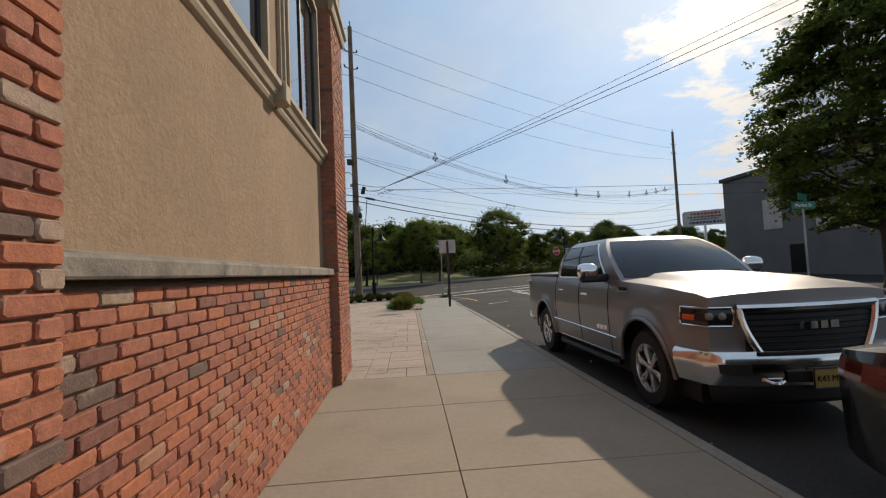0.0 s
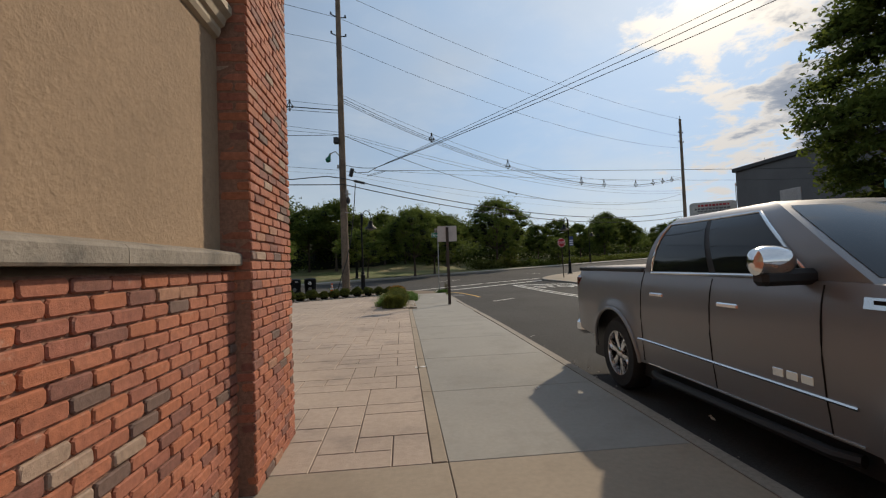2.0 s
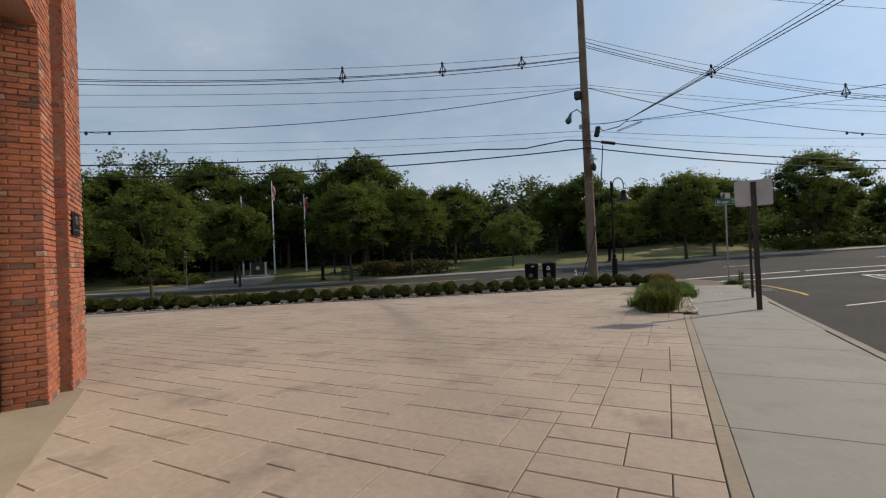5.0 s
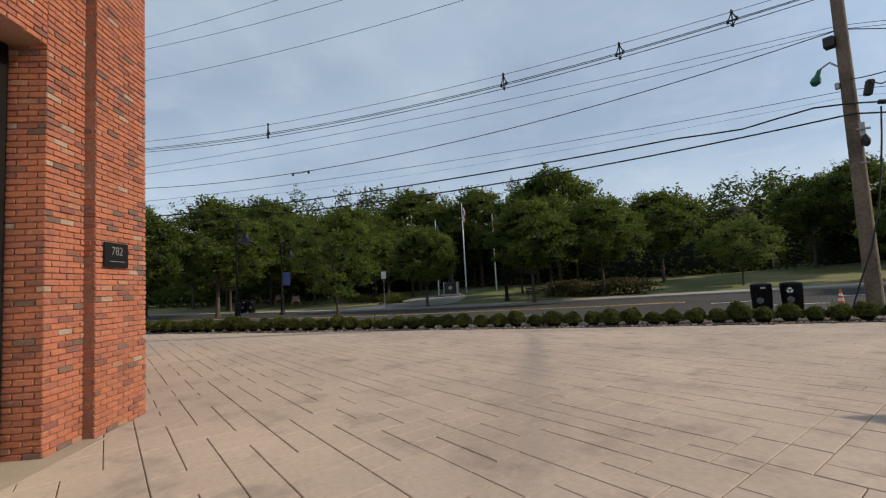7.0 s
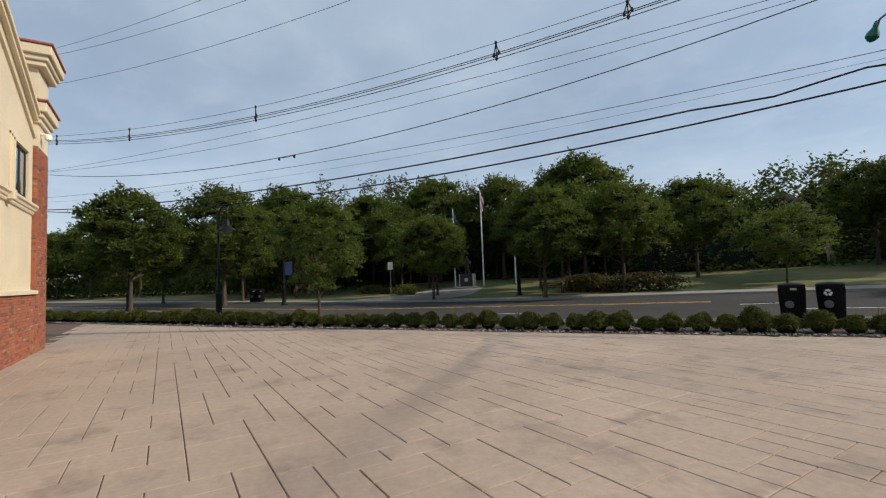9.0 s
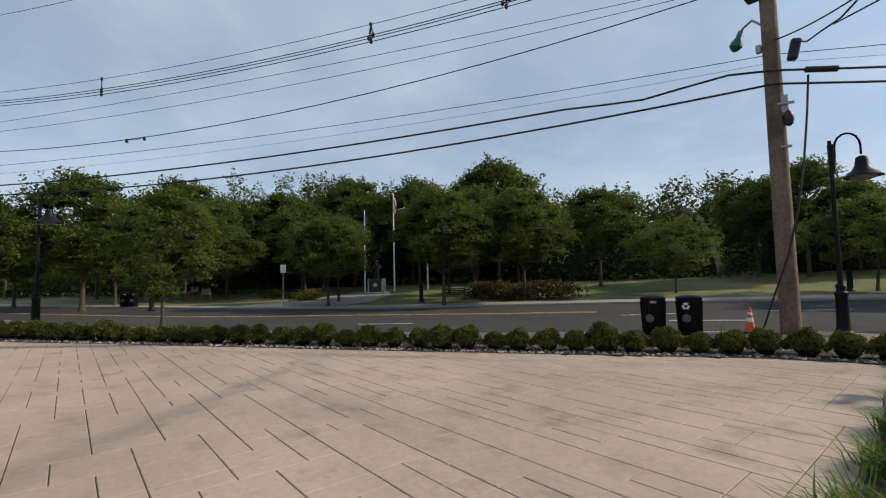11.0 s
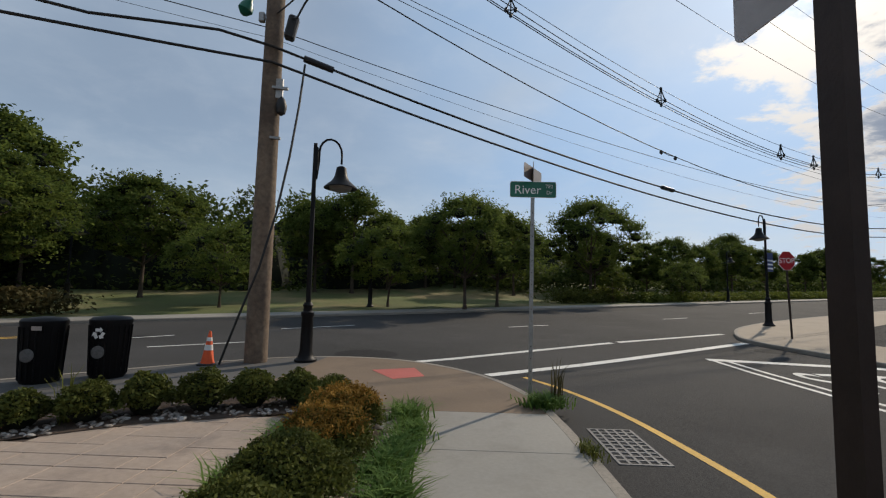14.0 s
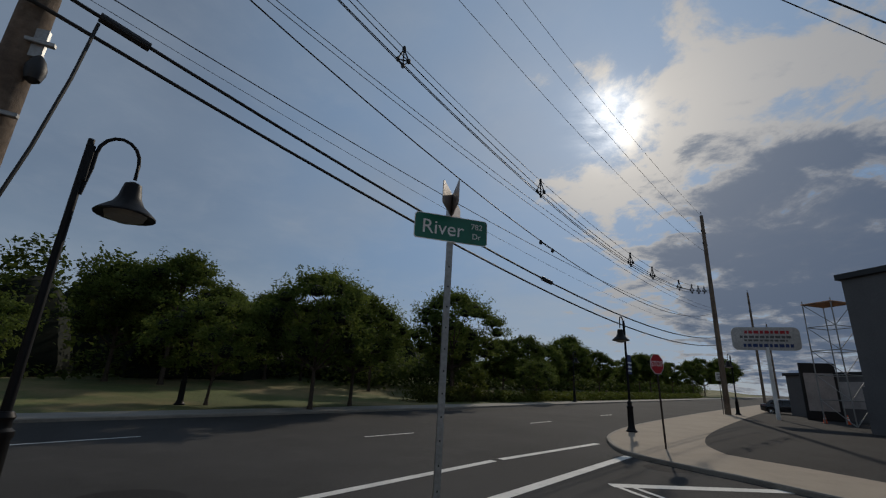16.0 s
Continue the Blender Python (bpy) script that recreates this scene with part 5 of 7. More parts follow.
def post_lamp(name, label, m, height=5.2, arm=0.66, head=True, turn=1):
    """Ornate black post: fluted base, slim shaft, a hooked arm and a bell shade."""
    t = thing(name, label, "street lamp", m)
    part("base", Shape().lathe([(0.26, 0.0), (0.26, 0.05), (0.20, 0.10), (0.175, 0.16), (0.15, 0.25), (0.135, 1.05), (0.155, 1.10), (0.155, 1.16), (0.11, 1.2), (0.10, 1.28), (0.125, 1.33), (0.09, 1.40)], 16), M["black_metal"], t, "flared black cast base")
    part("shaft", Shape().lathe([(0.062, 1.35), (0.05, height - 0.2), (0.045, height + 0.15)], 12), M["black_metal"], t)
    s = Shape()
    pts = [Vector((0.05 * turn, 0, height - 0.75)), Vector((0.10 * turn, 0, height - 0.3))]
    for k in range(9):
        a = math.pi * (1 - k / 8)
        pts.append(Vector(((0.1 + (arm - 0.1) / 2 + (arm - 0.1) / 2 * math.cos(a)) * turn, 0, height - 0.05 + 0.36 * math.sin(a))))
    pts.append(Vector((arm * turn, 0, height - 0.3)))
    s.tube(pts, 0.028, 8)
    part("arm", s, M["black_metal"], t, "curved hook arm")
    part("bracket", Shape().box(-0.045, -0.05, height - 0.55, 0.075, 0.05, height + 0.05, 0.01), M["black_metal"], t)
    part("shade", Shape().lathe([(0.05, 0.60), (0.12, 0.56), (0.14, 0.46), (0.16, 0.34), (0.22, 0.22), (0.36, 0.10), (0.42, 0.04), (0.42, 0.02), (0.30, 0.05), (0.05, 0.2)], 20, pose(arm * turn, 0, height - 0.95), cap=False), M["black_metal"], t, "black bell shade")
    part("lens", Shape().lathe([(0.30, 0.05), (0.26, -0.02), (0.12, -0.07), (0.01, -0.08)], 16, pose(arm * turn, 0, height - 0.95), cap=False), M["lamp_glass"], t, "pale glass lens")
    return t


lamp1 = post_lamp("street_lamp", "black ornate street lamp with bell shade", pose(-2.62, 33.45, walk_z(-2.6, 33.5), 0, 0, 26))
copy_thing(lamp1, pose(16.4, 45.6, walk_z(16.4, 45.6), 0, 0, 215))
copy_thing(lamp1, pose(-25.4, 16.4, walk_z(-25.4, 16.4), 0, 0, 30))
for x, y, tn in ((-26.6, 37.4, 10), (-4.95, 52.6, 200), (-34.7, 21.6, 60), (30, 72, 30), (-22.6, 48.8, 90), (-38, 12, 30), (40, 60.5, 200)):
    zz = lawn_z(x, y) if far_gap(x, y) > 0 else walk_z(x, y)
    copy_thing(lamp1, pose(x, y, zz, 0, 0, tn))
banner = thing("banner", "striped flag banner on the lamp post", "banner")
bm_ = pose(16.4, 45.6, walk_z(16.4, 45.6) + 2.7, 0, 0, 215)
part("cloth", Shape().box(-0.75, -0.01, 0, -0.08, 0.01, 0.95, 0, bm_), M["navy"], banner)
s = Shape()
for k in range(3):
    s.box(-0.74, -0.014, 0.12 + k * 0.2, -0.1, 0.014, 0.2 + k * 0.2, 0, bm_)
part("stripe", s, M["sign_white"], banner, "pale stripes")

# ---------------------------------------------------------------- signs


def channel_post(parent, h, mat, w=0.06, holes=True):
    s = Shape()
    s.box(-w / 2, -0.004, -0.2, w / 2, 0.004, h)
    s.box(-w / 2, 0.004, -0.2, -w / 2 + 0.008, 0.03, h)
    s.box(w / 2 - 0.008, 0.004, -0.2, w / 2, 0.03, h)
    part("post", s, mat, parent)
    hole = Shape().box(-0.006, -0.0055, 0.0, 0.006, 0.0, 0.015).mesh("bolt_hole", M["sign_black"])
    for k in range(int(h / 0.2)):
        part("bolt_hole", hole, None, parent, m=pose(0, 0, 0.08 + k * 0.2))


def rounded_plate(w, h, r, t=0.004):
    pts = []
    for cx, cy, a0 in ((w / 2 - r, h / 2 - r, 0), (-w / 2 + r, h / 2 - r, 90), (-w / 2 + r, -h / 2 + r, 180), (w / 2 - r, -h / 2 + r, 270)):
        for k in range(5):
            a = radians(a0 + k * 22.5)
            pts.append((cx + r * math.cos(a), cy + r * math.sin(a)))
    return pts


UPRIGHT = Matrix(((1, 0, 0, 0), (0, 0, -1, 0), (0, 1, 0, 0), (0, 0, 0, 1)))   # local plate faces -y
# back of a traffic sign
zz = walk_z(1.84, 20.75)
back = thing("traffic_sign", "blank grey back of a sign on a dark steel post", "traffic sign", pose(1.84, 20.75, zz, 0, 0, -3))
s = Shape()
s.prism([(-0.055, 0.0), (0.055, 0.0), (0.055, 0.05), (0.042, 0.05), (0.042, 0.012), (-0.042, 0.012), (-0.042, 0.05), (-0.055, 0.05)], -0.2, 3.06)
part("post", s, M["brown_post"], back, "dark brown channel post")
part("plate", Shape().prism(rounded_plate(0.76, 0.62, 0.05), 0, 0.006, pose(0, 0.058, 2.80) @ UPRIGHT), M["sign_back"], back, "pale grey metal plate")
turned = thing("traffic_sign", "grey back of a wide sign on a dark steel post", "traffic sign", pose(2.15, 24.11, walk_z(2.0, 23.9), 0, 0.5, -85))
s = Shape()
s.prism([(-0.045, 0.0), (0.045, 0.0), (0.045, 0.05), (0.033, 0.05), (0.033, 0.012), (-0.033, 0.012), (-0.033, 0.05), (-0.045, 0.05)], -0.2, 3.15)
part("post", s, M["brown_post"], turned, "dark brown channel post")
part("plate", Shape().prism(rounded_plate(0.94, 0.46, 0.045), 0, 0.006, pose(0.0, 0.058, 3.00) @ UPRIGHT), M["sign_back"], turned, "pale grey metal plate")
for zz_ in (2.93, 3.1):
    part("bolt", Shape().lathe([(0.014, 0), (0.014, 0.01), (0.005, 0.014)], 6, pose(0, -0.004, zz_, 90, 0, 0)), M["galv"], turned)
# street name sign
zz = walk_z(2.2, 30.15)
street_sign = thing("street_name_sign", "green street name blade on a galvanised post", "street sign", pose(2.2, 30.15, zz, 0, 0.6, 0))
channel_post(street_sign, 3.35, M["galv"])
blade = part("blade", Shape().prism(rounded_plate(0.76, 0.26, 0.03), -0.004, 0.004, pose(0, -0.02, 3.48) @ UPRIGHT), M["sign_green"], street_sign, "green blade")
part("border", Shape().prism(rounded_plate(0.775, 0.275, 0.035), -0.003, 0.003, pose(0, -0.02, 3.48) @ UPRIGHT), M["sign_white"], street_sign, "white edge")
words("River", 0.21, M["sign_white"], street_sign, pose(-0.09, -0.0245, 3.47) @ UPRIGHT)
words("782", 0.085, M["sign_white"], street_sign, pose(0.27, -0.0245, 3.535) @ UPRIGHT)
words("Dr", 0.085, M["sign_white"], street_sign, pose(0.27, -0.0245, 3.43) @ UPRIGHT)
for a in (60, 82):
    part("cross_blade", Shape().prism(rounded_plate(0.80, 0.24, 0.03), -0.004, 0.004, pose(0, 0.0, 3.74, 0, 0, a) @ UPRIGHT), M["sign_back"], street_sign, "pale blade seen on edge")
# stop sign
zz = walk_z(14.0, 40.7)
stop = thing("stop_sign", "red octagonal stop sign on a steel post", "stop sign", pose(13.9, 40.6, zz, 0, -2, 12))
channel_post(stop, 3.2, M["brown_post"], 0.07)
octo = [(0.40 * math.cos(radians(22.5 + 45 * k)), 0.40 * math.sin(radians(22.5 + 45 * k))) for k in range(8)]
part("border", Shape().prism([(x * 1.0, y * 1.0) for x, y in octo], -0.003, 0.003, pose(0, -0.012, 3.0) @ UPRIGHT), M["sign_white"], stop, "white edge")
part("plate", Shape().prism([(x * 0.95, y * 0.95) for x, y in octo], -0.003, 0.003, pose(0, -0.016, 3.0) @ UPRIGHT), M["sign_red"], stop, "red face")
words("STOP", 0.29, M["sign_white"], stop, pose(0, -0.0205, 3.0) @ UPRIGHT)
# speed limit
zz = walk_z(38.6, 60.6)
speed = thing("speed_sign", "white speed limit sign on a post", "traffic sign", pose(38.4, 60.6, zz, 0, 0, -20))
channel_post(speed, 3.9, M["brown_post"])
part("plate", Shape().prism(rounded_plate(0.62, 0.78, 0.04), -0.003, 0.003, pose(0, -0.012, 3.35) @ UPRIGHT), M["sign_white"], speed, "white plate")
words("35", 0.36, M["sign_black"], speed, pose(0, -0.018, 3.22) @ UPRIGHT)
part("bar", Shape().box(-0.2, -0.019, 3.53, 0.2, -0.016, 3.6), M["sign_black"], speed, "small dark unreadable line")
# small park sign
park_sign = thing("park_sign", "small white sign on a thin post by the road", "traffic sign", pose(-33.2, 29.6, lawn_z(-33.2, 29.6), 0, 0, 60))
channel_post(park_sign, 2.9, M["galv"])
part("plate", Shape().prism(rounded_plate(0.4, 0.6, 0.04), -0.003, 0.003, pose(0, -0.012, 2.75) @ UPRIGHT), M["sign_white"], park_sign)

# ---------------------------------------------------------------- bins and cone


def litter_bin(m, label, recycle):
    t = thing("litter_bin", label, "litter bin", m)
    part("body", Shape().lathe([(0.27, 0), (0.29, 0.03), (0.335, 1.0), (0.345, 1.03), (0.345, 1.08), (0.30, 1.12), (0.05, 1.15)], 24), M["black_metal"], t)
    s = Shape()
    for k in range(20):
        a = 2 * math.pi * k / 20
        s.tube([(0.30 * math.cos(a), 0.30 * math.sin(a), 0.06), (0.342 * math.cos(a), 0.342 * math.sin(a), 0.98)], 0.010, 5)
    part("rib", s, M["black_metal"], t, "upright ribs")
    seal = Shape().lathe([(0.115, 0), (0.115, 0.012), (0.10, 0.016)], 20, pose(0.0, -0.335, 0.5, 90, 0, 0))
    part("seal", seal, M["iron"], t, "grey round emblem")
    if recycle:
        s = Shape()
        for k in range(3):
            a = radians(90 + 120 * k)
            c = Vector((0.065 * math.cos(a), 0, 0.065 * math.sin(a)))
            mm_ = Matrix.Translation(Vector((0, -0.352, 0.84)) + c) @ pose(0, 0, 0, 0, -120 * k, 0)
            s.prism([(-0.06, -0.028), (0.02, -0.028), (0.02, -0.055), (0.07, 0.0), (0.02, 0.055), (0.02, 0.028), (-0.06, 0.028)], 0, 0.006, mm_ @ UPRIGHT)
        part("recycling_arrows", s, M["sign_white"], t, "white recycling arrows")
    else:
        part("label_bar", Shape().box(0.04, -0.352, 0.93, 0.2, -0.34, 1.0), M["sign_back"], t, "small pale unreadable label")
    return t


bz = walk_z(-6, 30.5)
litter_bin(pose(-6.40, 30.55, bz, 0, 0, 8), "black ribbed metal litter bin beside the hedge", False)
litter_bin(pose(-5.62, 31.12, bz, 0, 0, 8), "black ribbed recycling bin with white arrows", True)
cone = thing("traffic_cone", "orange traffic cone with white bands leaning by the pole", "traffic cone", pose(-4.59, 32.7, walk_z(-4.6, 32.7), 2, 2, 20))
part("foot", Shape().box(-0.19, -0.19, 0, 0.19, 0.19, 0.035, 0.012), M["plastic"], cone, "black rubber foot")
part("body", Shape().lathe([(0.15, 0.035), (0.13, 0.08), (0.028, 0.72), (0.02, 0.74)], 18), M["orange"], cone)
for z0, z1 in ((0.32, 0.44), (0.52, 0.60)):
    r0, r1 = 0.13 - (z0 - 0.08) * 0.1594 + 0.004, 0.13 - (z1 - 0.08) * 0.1594 + 0.004
    part("band", Shape().lathe([(r0, z0), (r1, z1)], 18, cap=False), M["sign_white"], cone, "white reflective band")

# ---------------------------------------------------------------- vehicles


def wheel(parent, x, y, r, width, side, spokes=6):
    """A wheel: tyre, and a rim with paired spokes as its part."""
    m = pose(x, y, r, 0, 90 * side, 0)
    h = width / 2
    ty = part("tyre", Shape().lathe([(r * 0.60, -h), (r * 0.90, -h), (r * 0.985, -h * 0.72), (r, -h * 0.45), (r, h * 0.45), (r * 0.985, h * 0.72), (r * 0.90, h), (r * 0.62, h), (r * 0.60, h * 0.6), (r * 0.60, -h)], 36, m, cap=False), M["rubber"], parent, "black rubber tyre")
    s = Shape().lathe([(r * 0.62, h * 0.95), (r * 0.645, h * 1.0), (r * 0.60, h * 0.98), (r * 0.57, h * 0.7), (r * 0.56, -h * 0.8)], 36, m, cap=False)
    s.lathe([(r * 0.16, h * 0.5), (r * 0.16, h * 0.86), (r * 0.10, h * 0.95), (0.002, h * 0.96)], 18, m, cap=False)
    for k in range(spokes):
        a0 = radians(360 / spokes * k + 8)
        rows = []
        for u in range(7):
            rad = r * (0.11 + 0.50 * u / 6)
            half_w = r * (0.070 + 0.012 * math.sin(u) + 0.085 * max(0, u - 2) / 4)
            twist = radians(9) * math.sin(u / 6 * math.pi)
            c, q = Vector((math.cos(a0 + twist), math.sin(a0 + twist), 0)), Vector((-math.sin(a0 + twist), math.cos(a0 + twist), 0))
            ridge = h * (0.84 + 0.10 * (u / 6) ** 2)
            split = h * 0.16 * max(0, u - 2) / 4
            rows.append([m @ (c * rad + q * half_w * e + Vector((0, 0, ridge - dz))) for e, dz in ((-1, h * 0.42), (-0.85, h * 0.03), (-0.35, 0.0), (0, split), (0.35, 0.0), (0.85, h * 0.03), (1, h * 0.42))])
        s.grid(rows)
    part("rim", s, M["rim"], ty, "polished alloy rim")
    part("brake_disc", Shape().lathe([(0.01, -h * 0.1), (r * 0.5, -h * 0.1), (r * 0.56, -h * 0.3)], 24, m, cap=False), M["plastic"], ty)


def vehicle(name, label, category, m, paint_mat, P):
    """Body skins lofted along the length, with wheel arches cut into the sides, a glazed cabin, lights and wheels."""
    t = thing(name, label, category, m)
    Ln, W, yf, yr, r = P["length"], P["half"], P["front"], P["rear"], P["wheel"]
    arch = r * 1.28

    def width(y, z):
        f = lerp_table(P["section"], z) if "section" in P else 0.972 + 0.028 * min(1, max(0, (z - 0.35) / 0.4))
        if z > P["shoulder"] and "section" not in P:
            f -= 0.10 * ((z - P["shoulder"]) / 0.3) ** 1.5
        if y < 0.7:
            f -= P.get("nose", 0.15) * ((0.7 - y) / 0.7) ** 2.2
        if y > Ln - 0.35:
            f -= P.get("tail", 0.05) * ((y - Ln + 0.35) / 0.35) ** 2
        w = W * f
        for yc in (yf, yr):
            w += P.get("flare", 0.03) * math.exp(-((math.hypot(y - yc, z - r) - arch) / 0.085) ** 2)
        return w

    stations = sorted(set([0.02 + (Ln - 0.04) * i / 70 for i in range(71)] + [yc + arch * math.cos(math.pi * k / 16) for yc in (yf, yr) for k in range(17)]))
    top = lambda y: lerp_table(P["top"], y)

    def bottom(y):
        z = lerp_table(P["bottom"], y)
        for yc in (yf, yr):
            if abs(y - yc) < arch:
                z = max(z, r + math.sqrt(arch * arch - (y - yc) ** 2))
        return z

    s = Shape()
    for sg in (-1, 1):
        s.grid([[Vector((sg * width(y, z), y, z)) for z in (bottom(y) + (top(y) - bottom(y)) * k / 14 for k in range(15))] for y in stations])
    hood_end = P["hood"]
    for y0, y1, n in ((0.02, hood_end, 24), (P["deck"], Ln - 0.02, 10)):
        rows = []
        for i in range(n + 1):
            y = y0 + (y1 - y0) * i / n
            w = width(y, top(y))
            row = []
            for k in range(-8, 9):
                q = k / 8
                bulge = 0.035 * smooth01(0.62, 0.50, abs(q)) if y0 < 1 and P.get("bulge") else 0
                row.append(Vector((q * w, y - (P.get("bow", 0.12) * (1 - q * q) * max(0.0, 1 - y / 0.6) if y0 < 1 else 0), top(y) + P["crown"] * (1 - q * q) ** 0.8 + bulge * smooth01(0.02, 0.4, y))))
            rows.append(row)
        if not (y0 > 1 and P.get("open_bed")):
            s.grid(rows)
    for y, sg in ((0.02, -1), (Ln - 0.02, 1)):
        rows = []
        for j in range(9):
            z = bottom(y) + (top(y) - bottom(y)) * j / 8
            lean = 0.0 if sg < 0 and P.get("bulge") else 0.03 * sg * (j / 8) ** 2
            lift = P["crown"] * (j / 8) if sg < 0 else 0.0
            rows.append([Vector((k / 8 * width(y, z), y + sg * P.get("bow", 0.12) * (1 - (k / 8) ** 2) - lean, z + lift * (1 - (k / 8) ** 2) ** 0.8)) for k in range(-8, 9)])
        s.grid(rows)
    for sg in (-1, 1):
        ledge = [hood_end + (P["deck"] - hood_end) * i / 12 for i in range(13)]
        s.grid([[Vector((sg * width(y, top(y)), y, top(y))) for y in ledge], [Vector((sg * P["cabin"]["w_low"] * 0.95, y, top(y) + 0.012)) for y in ledge]])
    s.smooth = True
    part("body", s, paint_mat, t, fix=False)
    # cabin
    g = P["cabin"]
    zb, zr = g["belt"], g["roof"]

    def cab(v, fr, sg):
        y0, y1 = g["front_low"] + (g["front_top"] - g["front_low"]) * v, g["rear_low"] + (g["rear_top"] - g["rear_low"]) * v
        return Vector((sg * (g["w_low"] + (g["w_top"] - g["w_low"]) * v ** 2.1), y0 + (y1 - y0) * fr, zb + (zr - zb) * (1 - (1 - v) ** 1.4)))

    s = Shape()
    vs = [k / 12 for k in range(13)]
    for sg in (-1, 1):
        s.grid([[cab(v, k / 10, sg) for k in range(11)] for v in vs])
    for fr in (0.0, 1.0):
        s.grid([[cab(v, fr, q / 5) + Vector((0, (-0.10 if fr == 0 else 0.04) * (1 - (q / 5) ** 2), 0)) for q in range(-5, 6)] for v in vs])
    s.grid([[cab(1, k / 8, q / 6) + Vector((0, (-0.10 if k == 0 else 0.04 if k == 8 else 0) * (1 - (q / 6) ** 2), 0.035 * (1 - (q / 6) ** 2) * (1 - (2 * k / 8 - 1) ** 4))) for q in range(-6, 7)] for k in range(9)])
    s.smooth = True
    part("cabin", s, paint_mat, t, fix=False)

    def pane(name_, label_, sg, f0, f1, v0=0.07, v1=0.74):
        q = Shape()
        q.grid([[cab(v0 + (v1 - v0) * j / 5, f0 + (f1 - f0) * k / 6, sg) + Vector((sg * 0.010, 0, 0)) for k in range(7)] for j in range(6)])
        q.smooth = True
        part(name_, q, M["car_glass"], t, label_, fix=False)

    def pane_trim(sg, f0, f1, v0=0.05, v1=0.77):
        e = Shape()
        loop = [cab(v0, f0 + (f1 - f0) * k / 10, sg) for k in range(11)] + [cab(v0 + (v1 - v0) * j / 6, f1, sg) for j in range(1, 7)] + [cab(v1, f1 - (f1 - f0) * k / 10, sg) for k in range(1, 11)] + [cab(v1 - (v1 - v0) * j / 6, f0, sg) for j in range(1, 7)]
        e.tube([p + Vector((sg * 0.010, 0, 0)) for p in loop], 0.014, 6)
        part("window_trim", e, M["chrome"] if P.get("chrome") else M["plastic"], t, "bright window trim" if P.get("chrome") else "black window trim", fix=False)

    for sg in (-1, 1):
        for f0, f1 in g["panes"]:
            pane("side_window", "dark tinted side window", sg, f0, f1)
        (fa, fb), (fc, fd) = g["panes"]
        q = Shape().grid([[cab(0.06 + 0.69 * j / 5, fb - 0.004 + (fc - fb + 0.008) * k / 2, sg) + Vector((sg * 0.006, 0, 0)) for k in range(3)] for j in range(6)])
        part("pillar_cover", q, M["plastic"], t, "black pillar cover", fix=False)
        pane_trim(sg, fa - 0.012, fd + 0.012)
    for fr, nm in ((0.0, "windshield"), (1.0, "rear_window")):
        s = Shape().grid([[cab(v, fr, q / 6 * 0.93) + Vector((0, (-0.10 if fr == 0 else 0.04) * (1 - (q / 6) ** 2) + (-0.012 if fr == 0 else 0.012), 0.006)) for q in range(-6, 7)] for v in (0.05, 0.2, 0.35, 0.5, 0.65, 0.8)])
        s.smooth = True
        part(nm, s, M["car_glass"], t, "dark glossy windshield" if fr == 0 else "dark rear window", fix=False)
    # wheel wells, underside
    s = Shape().box(-W * 0.86, 0.25, 0.24, W * 0.86, Ln - 0.3, min(0.9, top(1.0) - 0.12))
    part("underbody", s, M["plastic"], t, "black underbody and wheel wells")
    for yc in (yf, yr):
        for sg in (-1, 1):
            wheel(t, sg * (W - P["tyre"] / 2 - 0.015), yc, r, P["tyre"], sg)
    for y in P["seams"]:
        for sg in (-1, 1):
            zs = [bottom(y) + 0.03 + (top(y) - bottom(y) - 0.05) * k / 8 for k in range(9)]
            part("door_seam", Shape().tube([(sg * (width(y, z) + 0.001), y, z) for z in zs], 0.006, 5), M["sign_black"], t, "dark door gap", fix=False)
    for y, z in P["handles"]:
        for sg in (-1, 1):
            w = width(y, z)
            part("door_handle", Shape().box(sg * w - 0.012, y - 0.12, z - 0.022, sg * w + 0.028, y + 0.12, z + 0.02, 0.010), M["chrome"] if P.get("chrome") else paint_mat, t, "chrome door handle" if P.get("chrome") else "")
    for sg in (-1, 1):
        y, z = g["front_low"] + 0.42, zb + 0.15
        x = g["w_low"] + 0.13
        shell = Shape().lathe([(0.02, 0.0), (0.085, 0.012), (0.112, 0.05), (0.12, 0.12), (0.118, 0.2), (0.10, 0.255), (0.05, 0.275), (0.004, 0.28)], 14,
                              Matrix.Translation((sg * x, y, z)) @ pose(0, 0, 0, 0, 90 * sg, 0) @ Matrix.Diagonal((0.86, 0.72, 1.0, 1.0)))
        mirror = part("mirror", shell, M["chrome"] if P.get("chrome") else paint_mat, t, "chrome-capped door mirror" if P.get("chrome") else "")
        part("mirror_arm", Shape().box(min(sg * (x - 0.16), sg * (x + 0.24)), y - 0.06, z - 0.155, max(sg * (x - 0.16), sg * (x + 0.24)), y + 0.07, z - 0.05, 0.03), M["plastic"], mirror, "black lower mirror housing")
    return t, width, top, bottom


